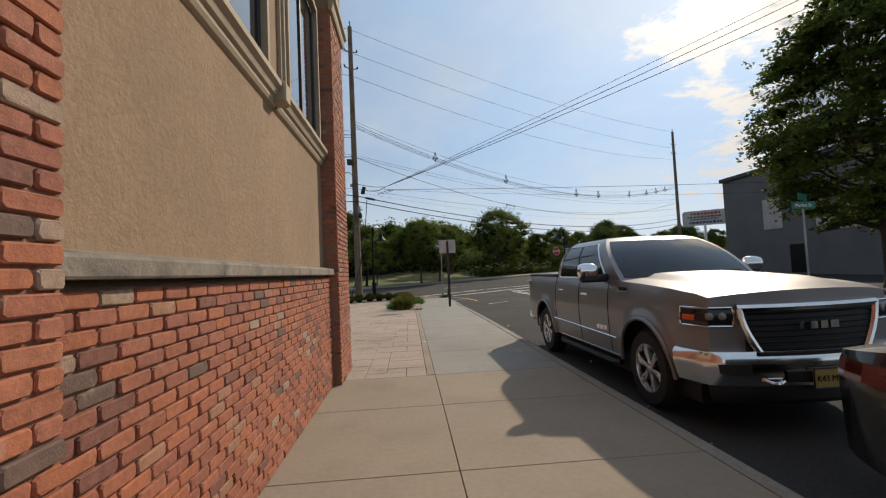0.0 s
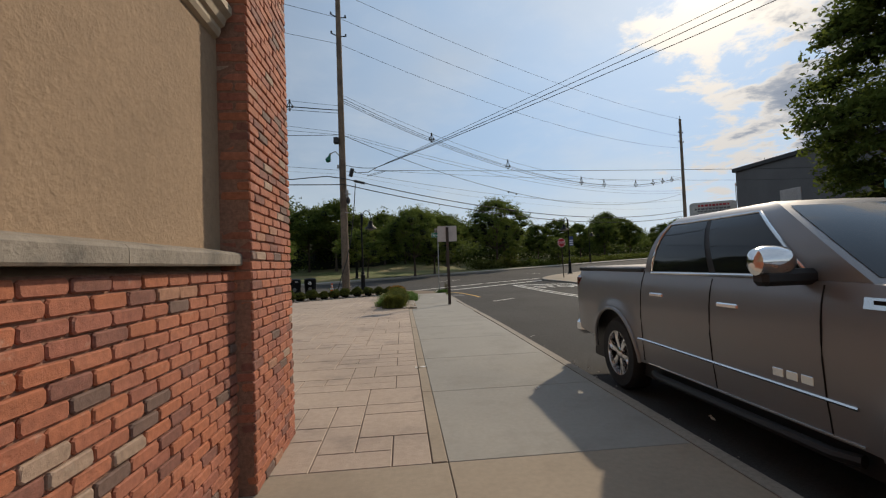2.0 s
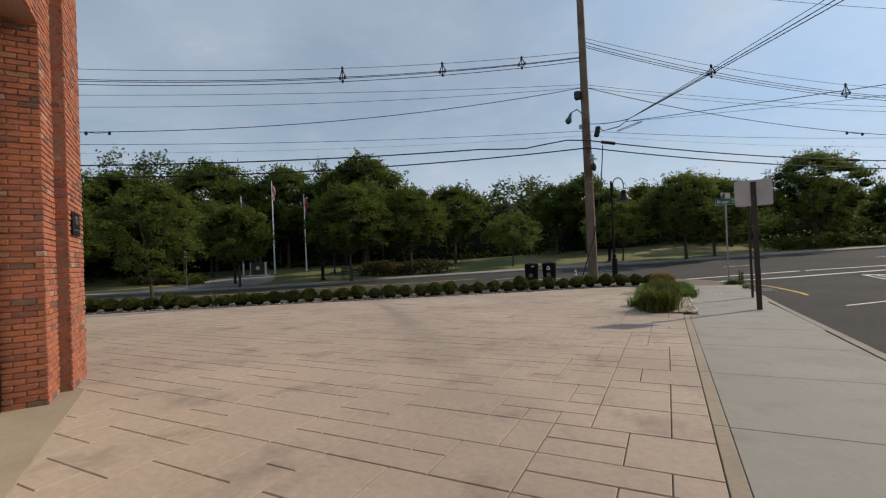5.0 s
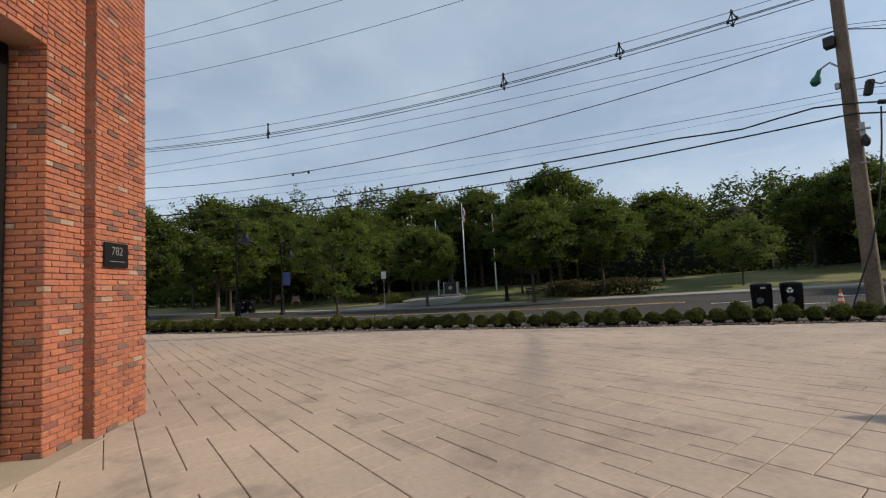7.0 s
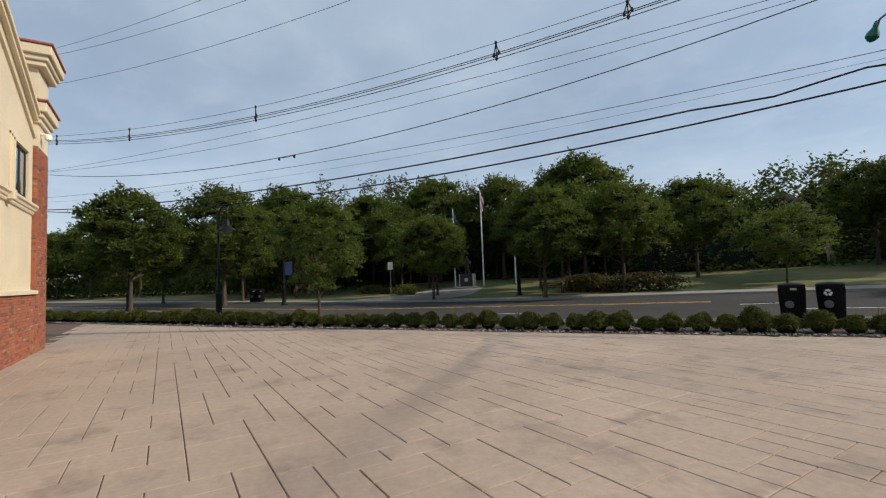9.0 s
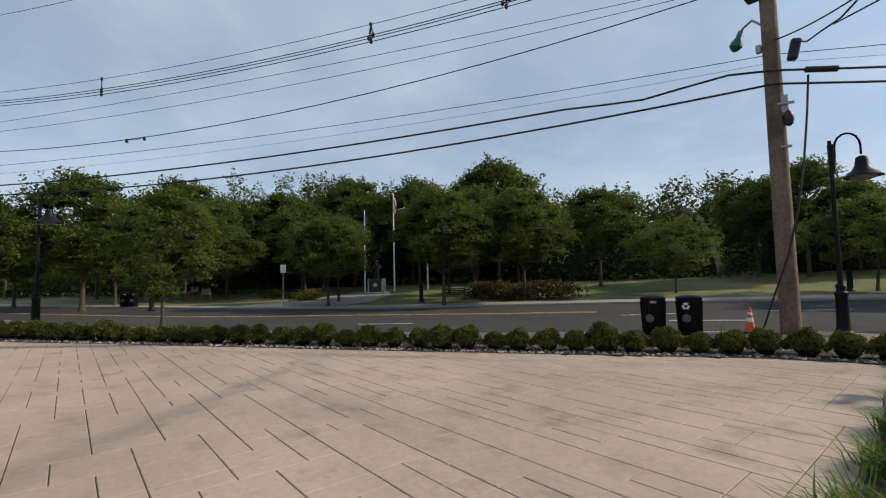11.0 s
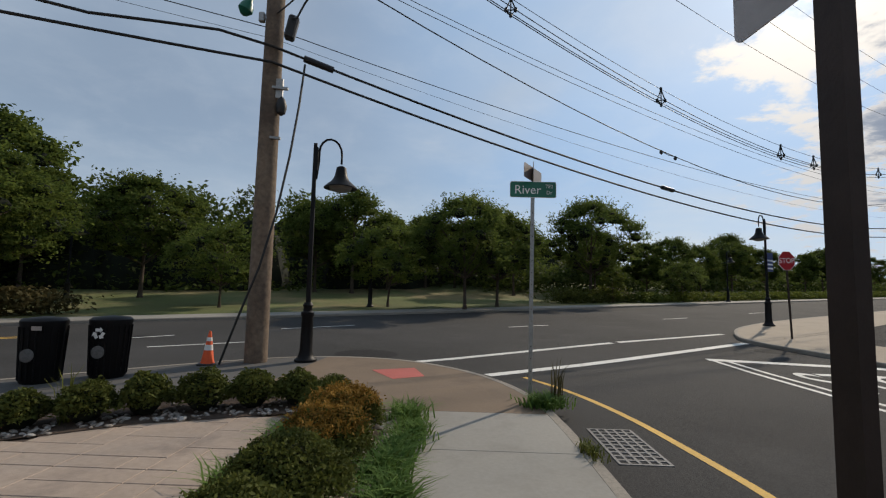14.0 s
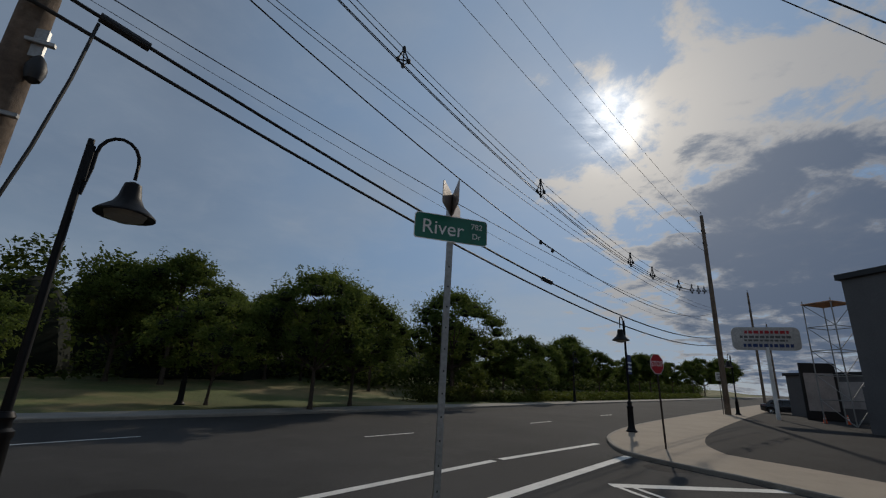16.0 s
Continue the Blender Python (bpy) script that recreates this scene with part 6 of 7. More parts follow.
TRUCK = dict(length=5.88, half=1.0, front=1.0, rear=4.66, wheel=0.425, tyre=0.28, shoulder=1.08, crown=0.05, bulge=True, hood=1.72, deck=4.04, open_bed=True, chrome=True, nose=0.10, tail=0.03, bow=0.15, flare=0.04,
             section=((0.36, 0.940), (0.48, 0.962), (0.58, 0.972), (0.64, 0.984), (0.74, 0.990), (0.90, 1.0), (1.00, 1.0), (1.09, 0.992), (1.13, 0.994), (1.22, 0.984), (1.32, 0.962), (1.42, 0.925), (1.5, 0.88)),
             top=((0, 1.235), (0.15, 1.275), (0.5, 1.315), (1.0, 1.345), (1.72, 1.375), (2.3, 1.375), (4.0, 1.40), (4.06, 1.46), (5.6, 1.445), (5.88, 1.42)),
             bottom=((0, 0.56), (0.4, 0.50), (1.7, 0.42), (4.1, 0.43), (5.3, 0.54), (5.88, 0.58)), seams=(1.90, 2.93, 4.04), handles=((2.72, 1.16), (3.74, 1.18)),
             cabin=dict(belt=1.36, roof=1.965, front_low=1.60, front_top=2.62, rear_low=4.05, rear_top=3.80, w_low=0.930, w_top=0.60, panes=((0.155, 0.52), (0.555, 0.925))))
TZ = road_z(3.7, 6.5)
truck, tw, ttop, tbot = vehicle("pickup_truck", "silver crew-cab pickup truck parked at the kerb", "pickup truck", pose(3.64, 3.93, TZ), M["silver_paint"], TRUCK)
truck.scale = (1.0, 1.0, 1.03)


def nose_point(u, z, out=0.0):
    """A point round the truck's nose: u from 0 in the middle to 1 at the corner, then back along the wing, pushed out by out."""
    def at(q):
        a = abs(q)
        if a <= 1:
            return Vector((q * tw(0.02, z), 0.02 - 0.15 * (1 - q * q), z))
        y = 0.02 + (a - 1)
        return Vector((math.copysign(tw(y, z), q), y, z))
    d = at(u + 0.02) - at(u - 0.02)
    return at(u) + Vector((d.y, -d.x, 0)).normalized() * out


def nose_skin(u0, u1, zs, n=24):
    """A skin round the nose; zs are rows of (height, push outward)."""
    sk = Shape().grid([[nose_point(u0 + (u1 - u0) * k / n, z, o) for k in range(n + 1)] for z, o in zs])
    sk.smooth = True
    return sk


# bed, cover and tailgate
part("bed_cover", Shape().box(-0.86, 4.10, 1.40, 0.86, 5.80, 1.462, 0.02), M["pale_panel"], truck, "pale dusty folding bed cover")
for sg in (-1, 1):
    part("bed_rail", Shape().box(sg * 0.90 - 0.045, 4.07, 1.405, sg * 0.90 + 0.045, 5.84, 1.452, 0.012), M["plastic"], truck, "black bed rail cap")
part("rear_bumper", Shape().box(-0.96, 5.80, 0.48, 0.96, 6.04, 0.70, 0.06), M["chrome"], truck, "chrome rear bumper")
part("rear_bumper_step", Shape().box(-0.86, 5.82, 0.69, 0.86, 6.0, 0.72, 0.01), M["plastic"], truck, "black step pad")
for sg in (-1, 1):
    part("tail_light", Shape().box(sg * 0.89 - 0.07, 5.70, 0.96, sg * 0.89 + 0.085, 5.93, 1.34, 0.035), M["red_lens"], truck, "red tail light")
# grille, lamps and bumper
part("grille", nose_skin(-0.69, 0.69, ((0.76, 0.012), (0.88, 0.016), (1.0, 0.016), (1.12, 0.012))), M["plastic"], truck, "black mesh grille")
for k in range(7):
    z = 0.79 + k * 0.05
    part("grille_bar", Shape().tube([nose_point(-0.66 + 1.32 * i / 16, z, 0.024) for i in range(17)], 0.008, 5), M["black_metal"], truck)
for z0, z1, w0, w1 in ((1.105, 1.185, 0.76, 0.76), (0.715, 0.765, 0.56, 0.56)):
    part("grille_surround", nose_skin(-w0, w1, ((z0, 0.004), (z0 + 0.01, 0.05), ((z0 + z1) / 2, 0.06), (z1 - 0.012, 0.045), (z1, 0.0))), M["chrome"], truck, "chrome grille surround")
for sg in (-1, 1):
    part("grille_surround", Shape().tube([nose_point(sg * (0.74 - 0.17 * (j / 5) ** 1.5), 1.14 - 0.40 * j / 5, 0.03) for j in range(6)], 0.034, 8), M["chrome"], truck, "chrome grille surround")
for k, w in enumerate((0.035, 0.075, 0.075, 0.09)):
    u0 = -0.19 + k * 0.105
    part("badge_block", nose_skin(u0, u0 + w, ((0.945, 0.03), (0.948, 0.055), (1.012, 0.055), (1.015, 0.03)), 3), M["chrome"], truck, "chrome badge block")
for sg in (-1, 1):
    ends = (0.78 * sg, 1.30 * sg) if sg > 0 else (1.30 * sg, 0.78 * sg)
    head = part("headlight", nose_skin(*ends, ((0.985, 0.006), (1.02, 0.016), (1.07, 0.018), (1.12, 0.014), (1.145, 0.004))), M["car_glass"], truck, "dark slim headlight")
    rim_line = [(0.79 + 0.50 * i / 10, 1.15) for i in range(11)] + [(1.30, 1.10), (1.30, 1.02)] + [(1.29 - 0.50 * i / 10, 0.985) for i in range(11)] + [(0.78, 1.03), (0.78, 1.11), (0.79, 1.15)]
    part("bezel", Shape().tube([nose_point(sg * u, z, 0.016) for u, z in rim_line], 0.011, 6), M["chrome"], head, "bright bezel")
    for u in (0.88, 0.99):
        part("projector", Shape().lathe([(0.036, 0.0), (0.034, 0.012), (0.02, 0.022), (0.003, 0.026)], 12, Matrix.Translation(nose_point(sg * u, 1.075, 0.012)) @ pose(0, 0, 0, 90, 0, 25 * sg)), M["lamp_glass"], head, "round projector lens")
    part("reflector", nose_skin(*((1.12 * sg, 1.26 * sg) if sg > 0 else (1.26 * sg, 1.12 * sg)), ((1.03, 0.016), (1.045, 0.024), (1.075, 0.024), (1.085, 0.016)), 6), M["orange"], head, "amber reflector")
    part("fog_light", nose_skin(*((0.70 * sg, 0.98 * sg) if sg > 0 else (0.98 * sg, 0.70 * sg)), ((0.575, 0.07), (0.585, 0.098), (0.665, 0.098), (0.675, 0.07)), 8), M["plastic"], truck, "black fog light recess")
    part("tow_hook", Shape().tube([nose_point(sg * (0.42 + 0.18 * i / 6), 0.525 - 0.025 * math.sin(math.pi * i / 6), 0.085 + 0.04 * math.sin(math.pi * i / 6)) for i in range(7)], 0.018, 8), M["chrome"], truck)
    # body side details
    part("side_strip", Shape().tube([(sg * (tw(y, 0.66) + 0.004), y, 0.66 + 0.012 * (y - 1.9)) for y in [1.70 + 0.1 * k for k in range(25)]], 0.013, 6), M["chrome"], truck, "chrome side strip")
    part("sill_strip", Shape().tube([(sg * (tw(y, 0.44) + 0.003), y, 0.44) for y in [1.70 + 0.12 * k for k in range(20)]], 0.008, 5), M["chrome"], truck, "thin bright sill line")
    for k in range(3):
        y0 = 1.98 + k * 0.115
        part("badge_block", Shape().box(sg * tw(y0, 0.76) - 0.004, y0, 0.715, sg * tw(y0, 0.76) + 0.010, y0 + 0.09, 0.775, 0.004), M["chrome"], truck, "chrome badge block")
    part("hood_badge", Shape().grid([[Vector((sg * (tw(y, z) + 0.007), y, z)) for y in (1.36, 1.42, 1.52, 1.60, 1.64)] for z in (1.235, 1.25, 1.285, 1.30)]), M["chrome"], truck, "chrome fender badge")
    part("hood_badge_bar", Shape().box(sg * tw(1.5, 1.27) + (0.007 if sg > 0 else -0.013), 1.41, 1.262, sg * tw(1.5, 1.27) + (0.013 if sg > 0 else -0.007), 1.58, 1.285), M["sign_black"], truck, "dark unreadable badge line")
    part("running_board", Shape().tube([(sg * 0.92, 1.75, 0.34), (sg * 0.96, 1.9, 0.33), (sg * 0.96, 3.8, 0.33), (sg * 0.92, 3.95, 0.34)], 0.04, 8), M["plastic"], truck, "black running board")
    for yc in (1.0, 4.66):
        a = [(sg * (tw(yc + 0.545 * math.cos(q), 0.425 + 0.545 * math.sin(q)) + 0.004), yc + 0.545 * math.cos(q), 0.425 + 0.545 * math.sin(q)) for q in [math.pi * k / 18 for k in range(19)]]
        part("wheel_arch_lip", Shape().tube(a, 0.022, 8), M["silver_paint"], truck)
part("front_bumper", nose_skin(-1.36, 1.36, ((0.44, 0.02), (0.47, 0.065), (0.55, 0.085), (0.66, 0.095), (0.73, 0.085), (0.765, 0.055), (0.775, 0.0)), 48), M["chrome"], truck, "chrome front bumper")
part("bumper_top_pad", nose_skin(-0.62, 0.62, ((0.735, 0.05), (0.74, 0.10), (0.76, 0.10), (0.765, 0.05))), M["plastic"], truck, "black bumper step pad")
part("bumper_valance", nose_skin(-1.05, 1.05, ((0.30, 0.0), (0.34, 0.035), (0.44, 0.045), (0.50, 0.03))), M["plastic"], truck, "black lower valance")
part("bumper_slot", nose_skin(-0.40, 0.40, ((0.50, 0.07), (0.51, 0.10), (0.60, 0.108), (0.61, 0.08))), M["plastic"], truck, "black bumper intake")
plate = part("licence_plate", Shape().box(-0.155, -0.262, 0.46, 0.155, -0.235, 0.615, 0.004), M["plate"], truck, "yellow licence plate with dark letters")
words("K43 MFX", 0.072, M["sign_black"], plate, pose(0, -0.264, 0.535) @ UPRIGHT)
part("plate_frame", Shape().tube([(-0.16, -0.258, 0.455), (0.16, -0.258, 0.455), (0.16, -0.258, 0.62), (-0.16, -0.258, 0.62), (-0.16, -0.258, 0.455)], 0.008, 5), M["plastic"], plate, "black plate frame")
for x in (-0.45, 0.25):
    part("wiper", Shape().tube([(x, 1.53, 1.42), (x + 0.18, 1.56, 1.435), (x + 0.42, 1.57, 1.445)], 0.011, 5), M["plastic"], truck)

SEDAN = dict(length=4.6, half=0.91, front=0.88, rear=3.65, wheel=0.34, tyre=0.22, shoulder=0.82, crown=0.03, hood=1.25, deck=4.05, nose=0.2, tail=0.12, bow=0.16,
             top=((0, 0.78), (0.3, 0.88), (1.25, 0.98), (2.2, 1.0), (4.0, 1.06), (4.6, 1.0)), bottom=((0, 0.30), (0.6, 0.26), (4.0, 0.27), (4.6, 0.36)),
             seams=(1.3, 2.35, 3.3), handles=((2.2, 0.86), (3.15, 0.88)),
             cabin=dict(belt=0.98, roof=1.52, front_low=1.15, front_top=1.95, rear_low=4.15, rear_top=3.5, w_low=0.83, w_top=0.60, panes=((0.12, 0.46), (0.50, 0.84))))
sedan, sw, stop_, sbot = vehicle("parked_car", "glossy black car parked in front of the pickup", "car", pose(3.62, -1.8, road_z(3.6, 0)), M["black_paint"], SEDAN)
for sg in (-1, 1):
    s = Shape()
    s.grid([[Vector((sg * (sw(y, z) + 0.006), y, z)) for y in (4.05, 4.2, 4.35, 4.5, 4.58)] for z in (0.84, 0.88, 0.93, 0.96)])
    part("tail_light", s, M["red_lens"], sedan, "dark red tail light")
    part("headlight", Shape().box(sg * 0.70 - 0.14, -0.02, 0.66, sg * 0.70 + 0.10, 0.2, 0.76, 0.03), M["car_glass"], sedan, "dark headlight")
copy_thing(sedan, pose(62.0, 73.5, road_z(62, 73.5), 0, 0, -58))
copy_thing(sedan, pose(52.0, 62.0, walk_z(52, 62), 0, 0, 30))

# ---------------------------------------------------------------- planting beds
BED = [(-36, 5.2), (-26.8, 10.9), (-18.6, 16.3), (-12.7, 20.95), (-5.3, 26.7), (-3.0, 28.4), (-1.2, 29.1)]
bed_line = along(BED, 0.6)
part("bed_soil", strip(offset(bed_line, 1.55), bed_line, walk_z, 0.012), M["mulch"], label="dark mulch bed along the plaza", kind="structure")
inner_l, inner_r = [(-0.55, 19.7), (-0.9, 20.6), (-1.0, 23.2), (-1.15, 26), (-1.35, 29.3)], [(0.3, 19.7), (0.5, 20.6), (0.5, 23.2), (0.5, 26), (0.5, 29.3)]
part("bed_soil", strip(inner_l, inner_r, walk_z, 0.016), M["mulch"], label="dark mulch bed beside the sidewalk", kind="structure")


def pebbles(name, label, spots, size, mat, zf, seed):
    """Loose rounded stones as one heap."""
    rng = random.Random(seed)
    s = Shape()
    for x, y in spots:
        r = size * rng.uniform(0.6, 1.4)
        m = Matrix.Translation((x, y, zf(x, y) + r * 0.3)) @ pose(0, 0, 0, rng.uniform(-30, 30), rng.uniform(-30, 30), rng.uniform(0, 360)) @ Matrix.Diagonal((1.3, 0.9, 0.65, 1))
        s.lathe([(0.35 * r, -0.8 * r), (0.9 * r, -0.35 * r), (0.95 * r, 0.25 * r), (0.45 * r, 0.8 * r)], 6, m)
    return tagged(part(name, s, mat, label=label, kind="stuff", fix=False), category="stones")


rng_p = random.Random(5)
spots = []
for i in range(2600):
    k = rng_p.random()
    p = bed_line[int(k * (len(bed_line) - 1))]
    q = bed_line[min(len(bed_line) - 1, int(k * (len(bed_line) - 1)) + 1)]
    t = Vector((q[0] - p[0], q[1] - p[1])).normalized() if q != p else Vector((1, 0))
    d = abs(rng_p.gauss(0.05, 0.3)) if rng_p.random() < 0.7 else rng_p.uniform(0, 1.4)
    f = rng_p.random() * 0.6
    spots.append((p[0] + t.x * f - t.y * d, p[1] + t.y * f + t.x * d))
pebbles("bed_stones", "small grey river stones edging the bed", spots, 0.032, M["grey_pebble"], lambda x, y: walk_z(x, y) + 0.012, 6)
pebbles("bed_stones", "tan rounded river stones beside the sidewalk", [(min(0.47, rng_p.gauss(0.26, 0.13)), rng_p.uniform(19.8, 29.2)) for _ in range(2000)], 0.038, M["pebble"], lambda x, y: walk_z(x, y) + 0.016, 7)


def make_bush(name, label, seed, rx, h, leaf, n, size, m, tip=None):
    """A clipped shrub: solid core painted dark as inner shade, leaves thick on the outside, uneven outline."""
    rng = np.random.default_rng(seed)
    t = thing(name, label, "shrub", m)
    # smooth filler body; the shade between the leaves is in its colour
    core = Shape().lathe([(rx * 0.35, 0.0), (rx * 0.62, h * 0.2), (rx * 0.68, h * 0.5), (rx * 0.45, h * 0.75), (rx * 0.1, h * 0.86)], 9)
    part("inner_growth", core, L["core"], t, "near-black filler painted as the shrub's inner shade", fix=False)
    d = rng.normal(size=(n, 3))
    d /= np.linalg.norm(d, axis=1, keepdims=True)
    d[:, 2] = np.abs(d[:, 2]) * 1.2 - 0.35
    lump = 1 + 0.16 * np.sin(d[:, 0] * 5 + seed) * np.cos(d[:, 1] * 4 + seed * 2) + 0.06 * rng.normal(size=n)
    rad = (0.74 + 0.30 * rng.random(n) ** 0.7) * lump
    p = np.column_stack([d[:, 0] * rad * rx, d[:, 1] * rad * rx, h * 0.46 + d[:, 2] * rad * h * 0.56])
    p[:, 2] = np.maximum(p[:, 2], 0.02)
    v, f = leaf_cards(rng, p, size * (0.6 + 0.8 * rng.random(n)), 0.0, 0.5, 0.1)
    part("foliage", array_mesh("foliage", v, f, L[leaf]), None, t)
    if tip:
        q = p[p[:, 2] > h * 0.62][::1 if tip == "orange" else 3]
        q = q + rng.normal(size=q.shape) * 0.03 + np.array([0, 0, 0.03])
        v, f = leaf_cards(rng, q, size * 1.1 * (0.6 + 0.8 * rng.random(len(q))), 0.0, 0.4, 0.1)
        part("new_growth", array_mesh("new_growth", v, f, L[tip]), None, t, "orange-brown dried tips" if tip == "orange" else "olive new growth")
    return t


def blades(name, label, seed, n, rx, ry, h, m, leaf="grass", curve=0.6, width=0.006):
    """A tuft of arching blades."""
    rng = np.random.default_rng(seed)
    base = np.column_stack([rng.normal(size=n) * rx * 0.4, rng.normal(size=n) * ry * 0.4, np.zeros(n)])
    a = rng.random(n) * 6.283
    out = np.column_stack([np.cos(a), np.sin(a), np.zeros(n)])
    side = np.column_stack([-np.sin(a), np.cos(a), np.zeros(n)]) * width
    hh = h * (0.5 + 0.6 * rng.random((n, 1)))
    c = curve * (0.3 + rng.random((n, 1))) * hh
    mid = base + out * c * 0.35 + np.array([0, 0, 1]) * hh * 0.65
    tipp = base + out * c + np.array([0, 0, 1]) * hh * (1 - 0.25 * rng.random((n, 1)))
    v = np.stack([base - side, base + side, mid + side * 0.8, mid - side * 0.8, tipp], 1).reshape(-1, 3)
    k = np.arange(n)[:, None] * 5
    f = np.concatenate([k + np.array([[0, 1, 2, 3]]), k + np.array([[3, 2, 4, 4]])])
    f3 = np.concatenate([k + np.array([[0, 1, 2]]), k + np.array([[0, 2, 3]]), k + np.array([[3, 2, 4]])])
    t = thing(name, label, "grass", m)
    part("foliage", array_mesh("foliage", v, f3, L[leaf]), None, t)
    return t


kinds = [make_bush("boxwood_bush", "round clipped dark green boxwood in the bed", 40 + k, 0.32 + 0.02 * k, 0.52 + 0.03 * k, "box", 2600, 0.030, pose(0, 0, -5)) for k in range(3)]
row = offset(along(BED, 0.08), 0.55)
rng_b = random.Random(9)
acc, last, count = 0.0, row[-1], 0
placed = []
for p in row[::-1]:
    acc += math.hypot(p[0] - last[0], p[1] - last[1])
    last = p
    if not placed or math.hypot(p[0] - placed[-1][0], p[1] - placed[-1][1]) > 0.60:
        placed.append(p)
for i, (x, y) in enumerate(placed):
    if i < 3:
        b_ = kinds[i]
        b_.matrix_basis = pose(x, y, walk_z(x, y))
    else:
        b_ = copy_thing(kinds[i % 3], pose(x + rng_b.uniform(-0.05, 0.05), y + rng_b.uniform(-0.05, 0.05), walk_z(x, y), 0, 0, rng_b.uniform(0, 360)))
        sc = rng_b.uniform(0.88, 1.12)
        b_.scale = (sc * rng_b.uniform(0.92, 1.2), sc, sc * rng_b.uniform(0.85, 1.12))
    tagged(b_, group="boxwood row along the plaza")
for i in range(14):
    x, y = row[int(len(row) * (0.28 + 0.05 * i))]
    blades("weed", "tall thin weed standing in the boxwood row", 60 + i, 26, 0.12, 0.12, 0.75, pose(x + 0.2, y + 0.1, walk_z(x, y)), "box_light", 0.3, 0.009)
INNER = ((-0.30, 21.35, 0.46, 0.52, "box", "box_light"), (-0.28, 22.35, 0.52, 0.62, "box", "box_light"), (-0.30, 23.4, 0.52, 0.62, "box", "box_light"), (-0.25, 24.4, 0.50, 0.60, "box", "box_light"),
         (-0.32, 25.4, 0.52, 0.64, "box", None), (-0.34, 26.4, 0.50, 0.62, "box", None), (-0.30, 27.3, 0.47, 0.60, "box", "orange"), (-0.34, 28.25, 0.45, 0.60, "box", "orange"), (-0.75, 29.15, 0.42, 0.55, "box", None))
for i, (x, y, r_, h_, leaf, tip) in enumerate(INNER):
    make_bush("bed_shrub", "dense green shrub with orange tips beside the sidewalk" if tip == "orange" else "dense low green shrub beside the sidewalk", 70 + i, r_ * 0.95, h_ * 0.95, leaf, 9500, 0.020, pose(x, y, walk_z(x, y), 0, 0, 40 * i), tip)
for i in range(9):
    y = 24.0 + 0.62 * i
    blades("grass_tuft", "bright green ribbon grass beside the sidewalk", 90 + i, 420, 0.26, 0.44, 0.21 + 0.05 * math.sin(i * 1.7), pose(0.40 + 0.08 * math.sin(i * 2.1), y, walk_z(0.4, y)), "grass", 1.5, 0.011)
for i in range(6):
    y = 21.4 + 1.3 * i
    blades("grass_tuft", "long loose grass spilling onto the plaza", 120 + i, 300, 0.25, 0.4, 0.27, pose(-0.85, y, walk_z(-0.85, y)), "grass", 1.5, 0.009)
blades("yucca", "spiky green clump at the head of the bed", 140, 900, 0.42, 0.42, 0.62, pose(-0.30, 20.25, walk_z(-0.3, 20.2)), "box_light", 0.9, 0.012)
make_bush("bed_shrub", "small rounded green shrub at the head of the bed", 141, 0.42, 0.5, "box_light", 3000, 0.028, pose(-0.38, 20.3, walk_z(-0.4, 20.3)))
blades("weed", "leafy weeds growing round the sign post", 142, 420, 0.34, 0.30, 0.22, pose(2.4, 29.9, walk_z(2.4, 29.9)), "grass", 1.3, 0.012)
blades("weed", "tall seeded weed at the kerb", 143, 30, 0.1, 0.1, 0.75, pose(2.62, 30.1, walk_z(2.6, 30.1)), "flower", 0.3, 0.01)
blades("weed", "small weeds in the kerb joint", 144, 160, 0.12, 0.3, 0.12, pose(2.52, 27.9, walk_z(2.5, 27.9)), "box_light", 1.0, 0.008)

# ---------------------------------------------------------------- park furniture


def flag_pole(x, y, h, label, colors):
    z = lawn_z(x, y) + 0.03
    t = thing("flagpole", label, "flagpole", pose(x, y, z))
    part("pole", Shape().lathe([(0.09, 0), (0.085, 0.3), (0.07, h * 0.5), (0.045, h)], 12), M["sign_white"], t, "white pole")
    part("finial", Shape().lathe([(0.02, 0), (0.07, 0.05), (0.07, 0.1), (0.02, 0.15)], 10, pose(0, 0, h)), M["rim"], t)
    n = len(colors)
    for i, c in enumerate(colors):
        rows = []
        for j in range(7):
            u = j / 6
            rows.append([Vector((0.06 + 0.42 * (a + u * 0.35) * (0.7 + 0.3 * math.sin(u * 5)), 0.10 * math.sin(a * 7 + u * 4), h - 0.35 - 1.55 * u - 0.25 * a)) for a in ((i) / n, (i + 0.5) / n, (i + 1) / n)])
        s = Shape().grid(rows)
        s.smooth = True
        part("flag", s, M[c], t, "limp hanging flag cloth", fix=False)
    return t


flag_pole(-40.9, 41.0, 8.5, "white flagpole with a limp dark blue flag", ("navy",))
flag_pole(-38.3, 42.9, 10.1, "white flagpole with a limp striped flag", ("navy", "sign_red", "sign_white", "sign_red", "sign_white", "sign_red"))
flag_pole(-36.6, 45.9, 8.6, "white flagpole with a limp red and white flag", ("sign_white", "sign_red", "sign_red"))
ped = thing("pedestal", "dark stone pedestal with pale edges under the statue", "pedestal", pose(-38.6, 41.0, lawn_z(-38.6, 41.0) + 0.03, 0, 0, 42))
part("block", Shape().box(-0.72, -0.6, 0.15, 0.72, 0.6, 1.45, 0.02), M["bronze"], ped)
part("corner_strip", Shape().box(-0.76, -0.62, 0.15, -0.66, 0.62, 1.46, 0.02), M["pale_stone"], ped)
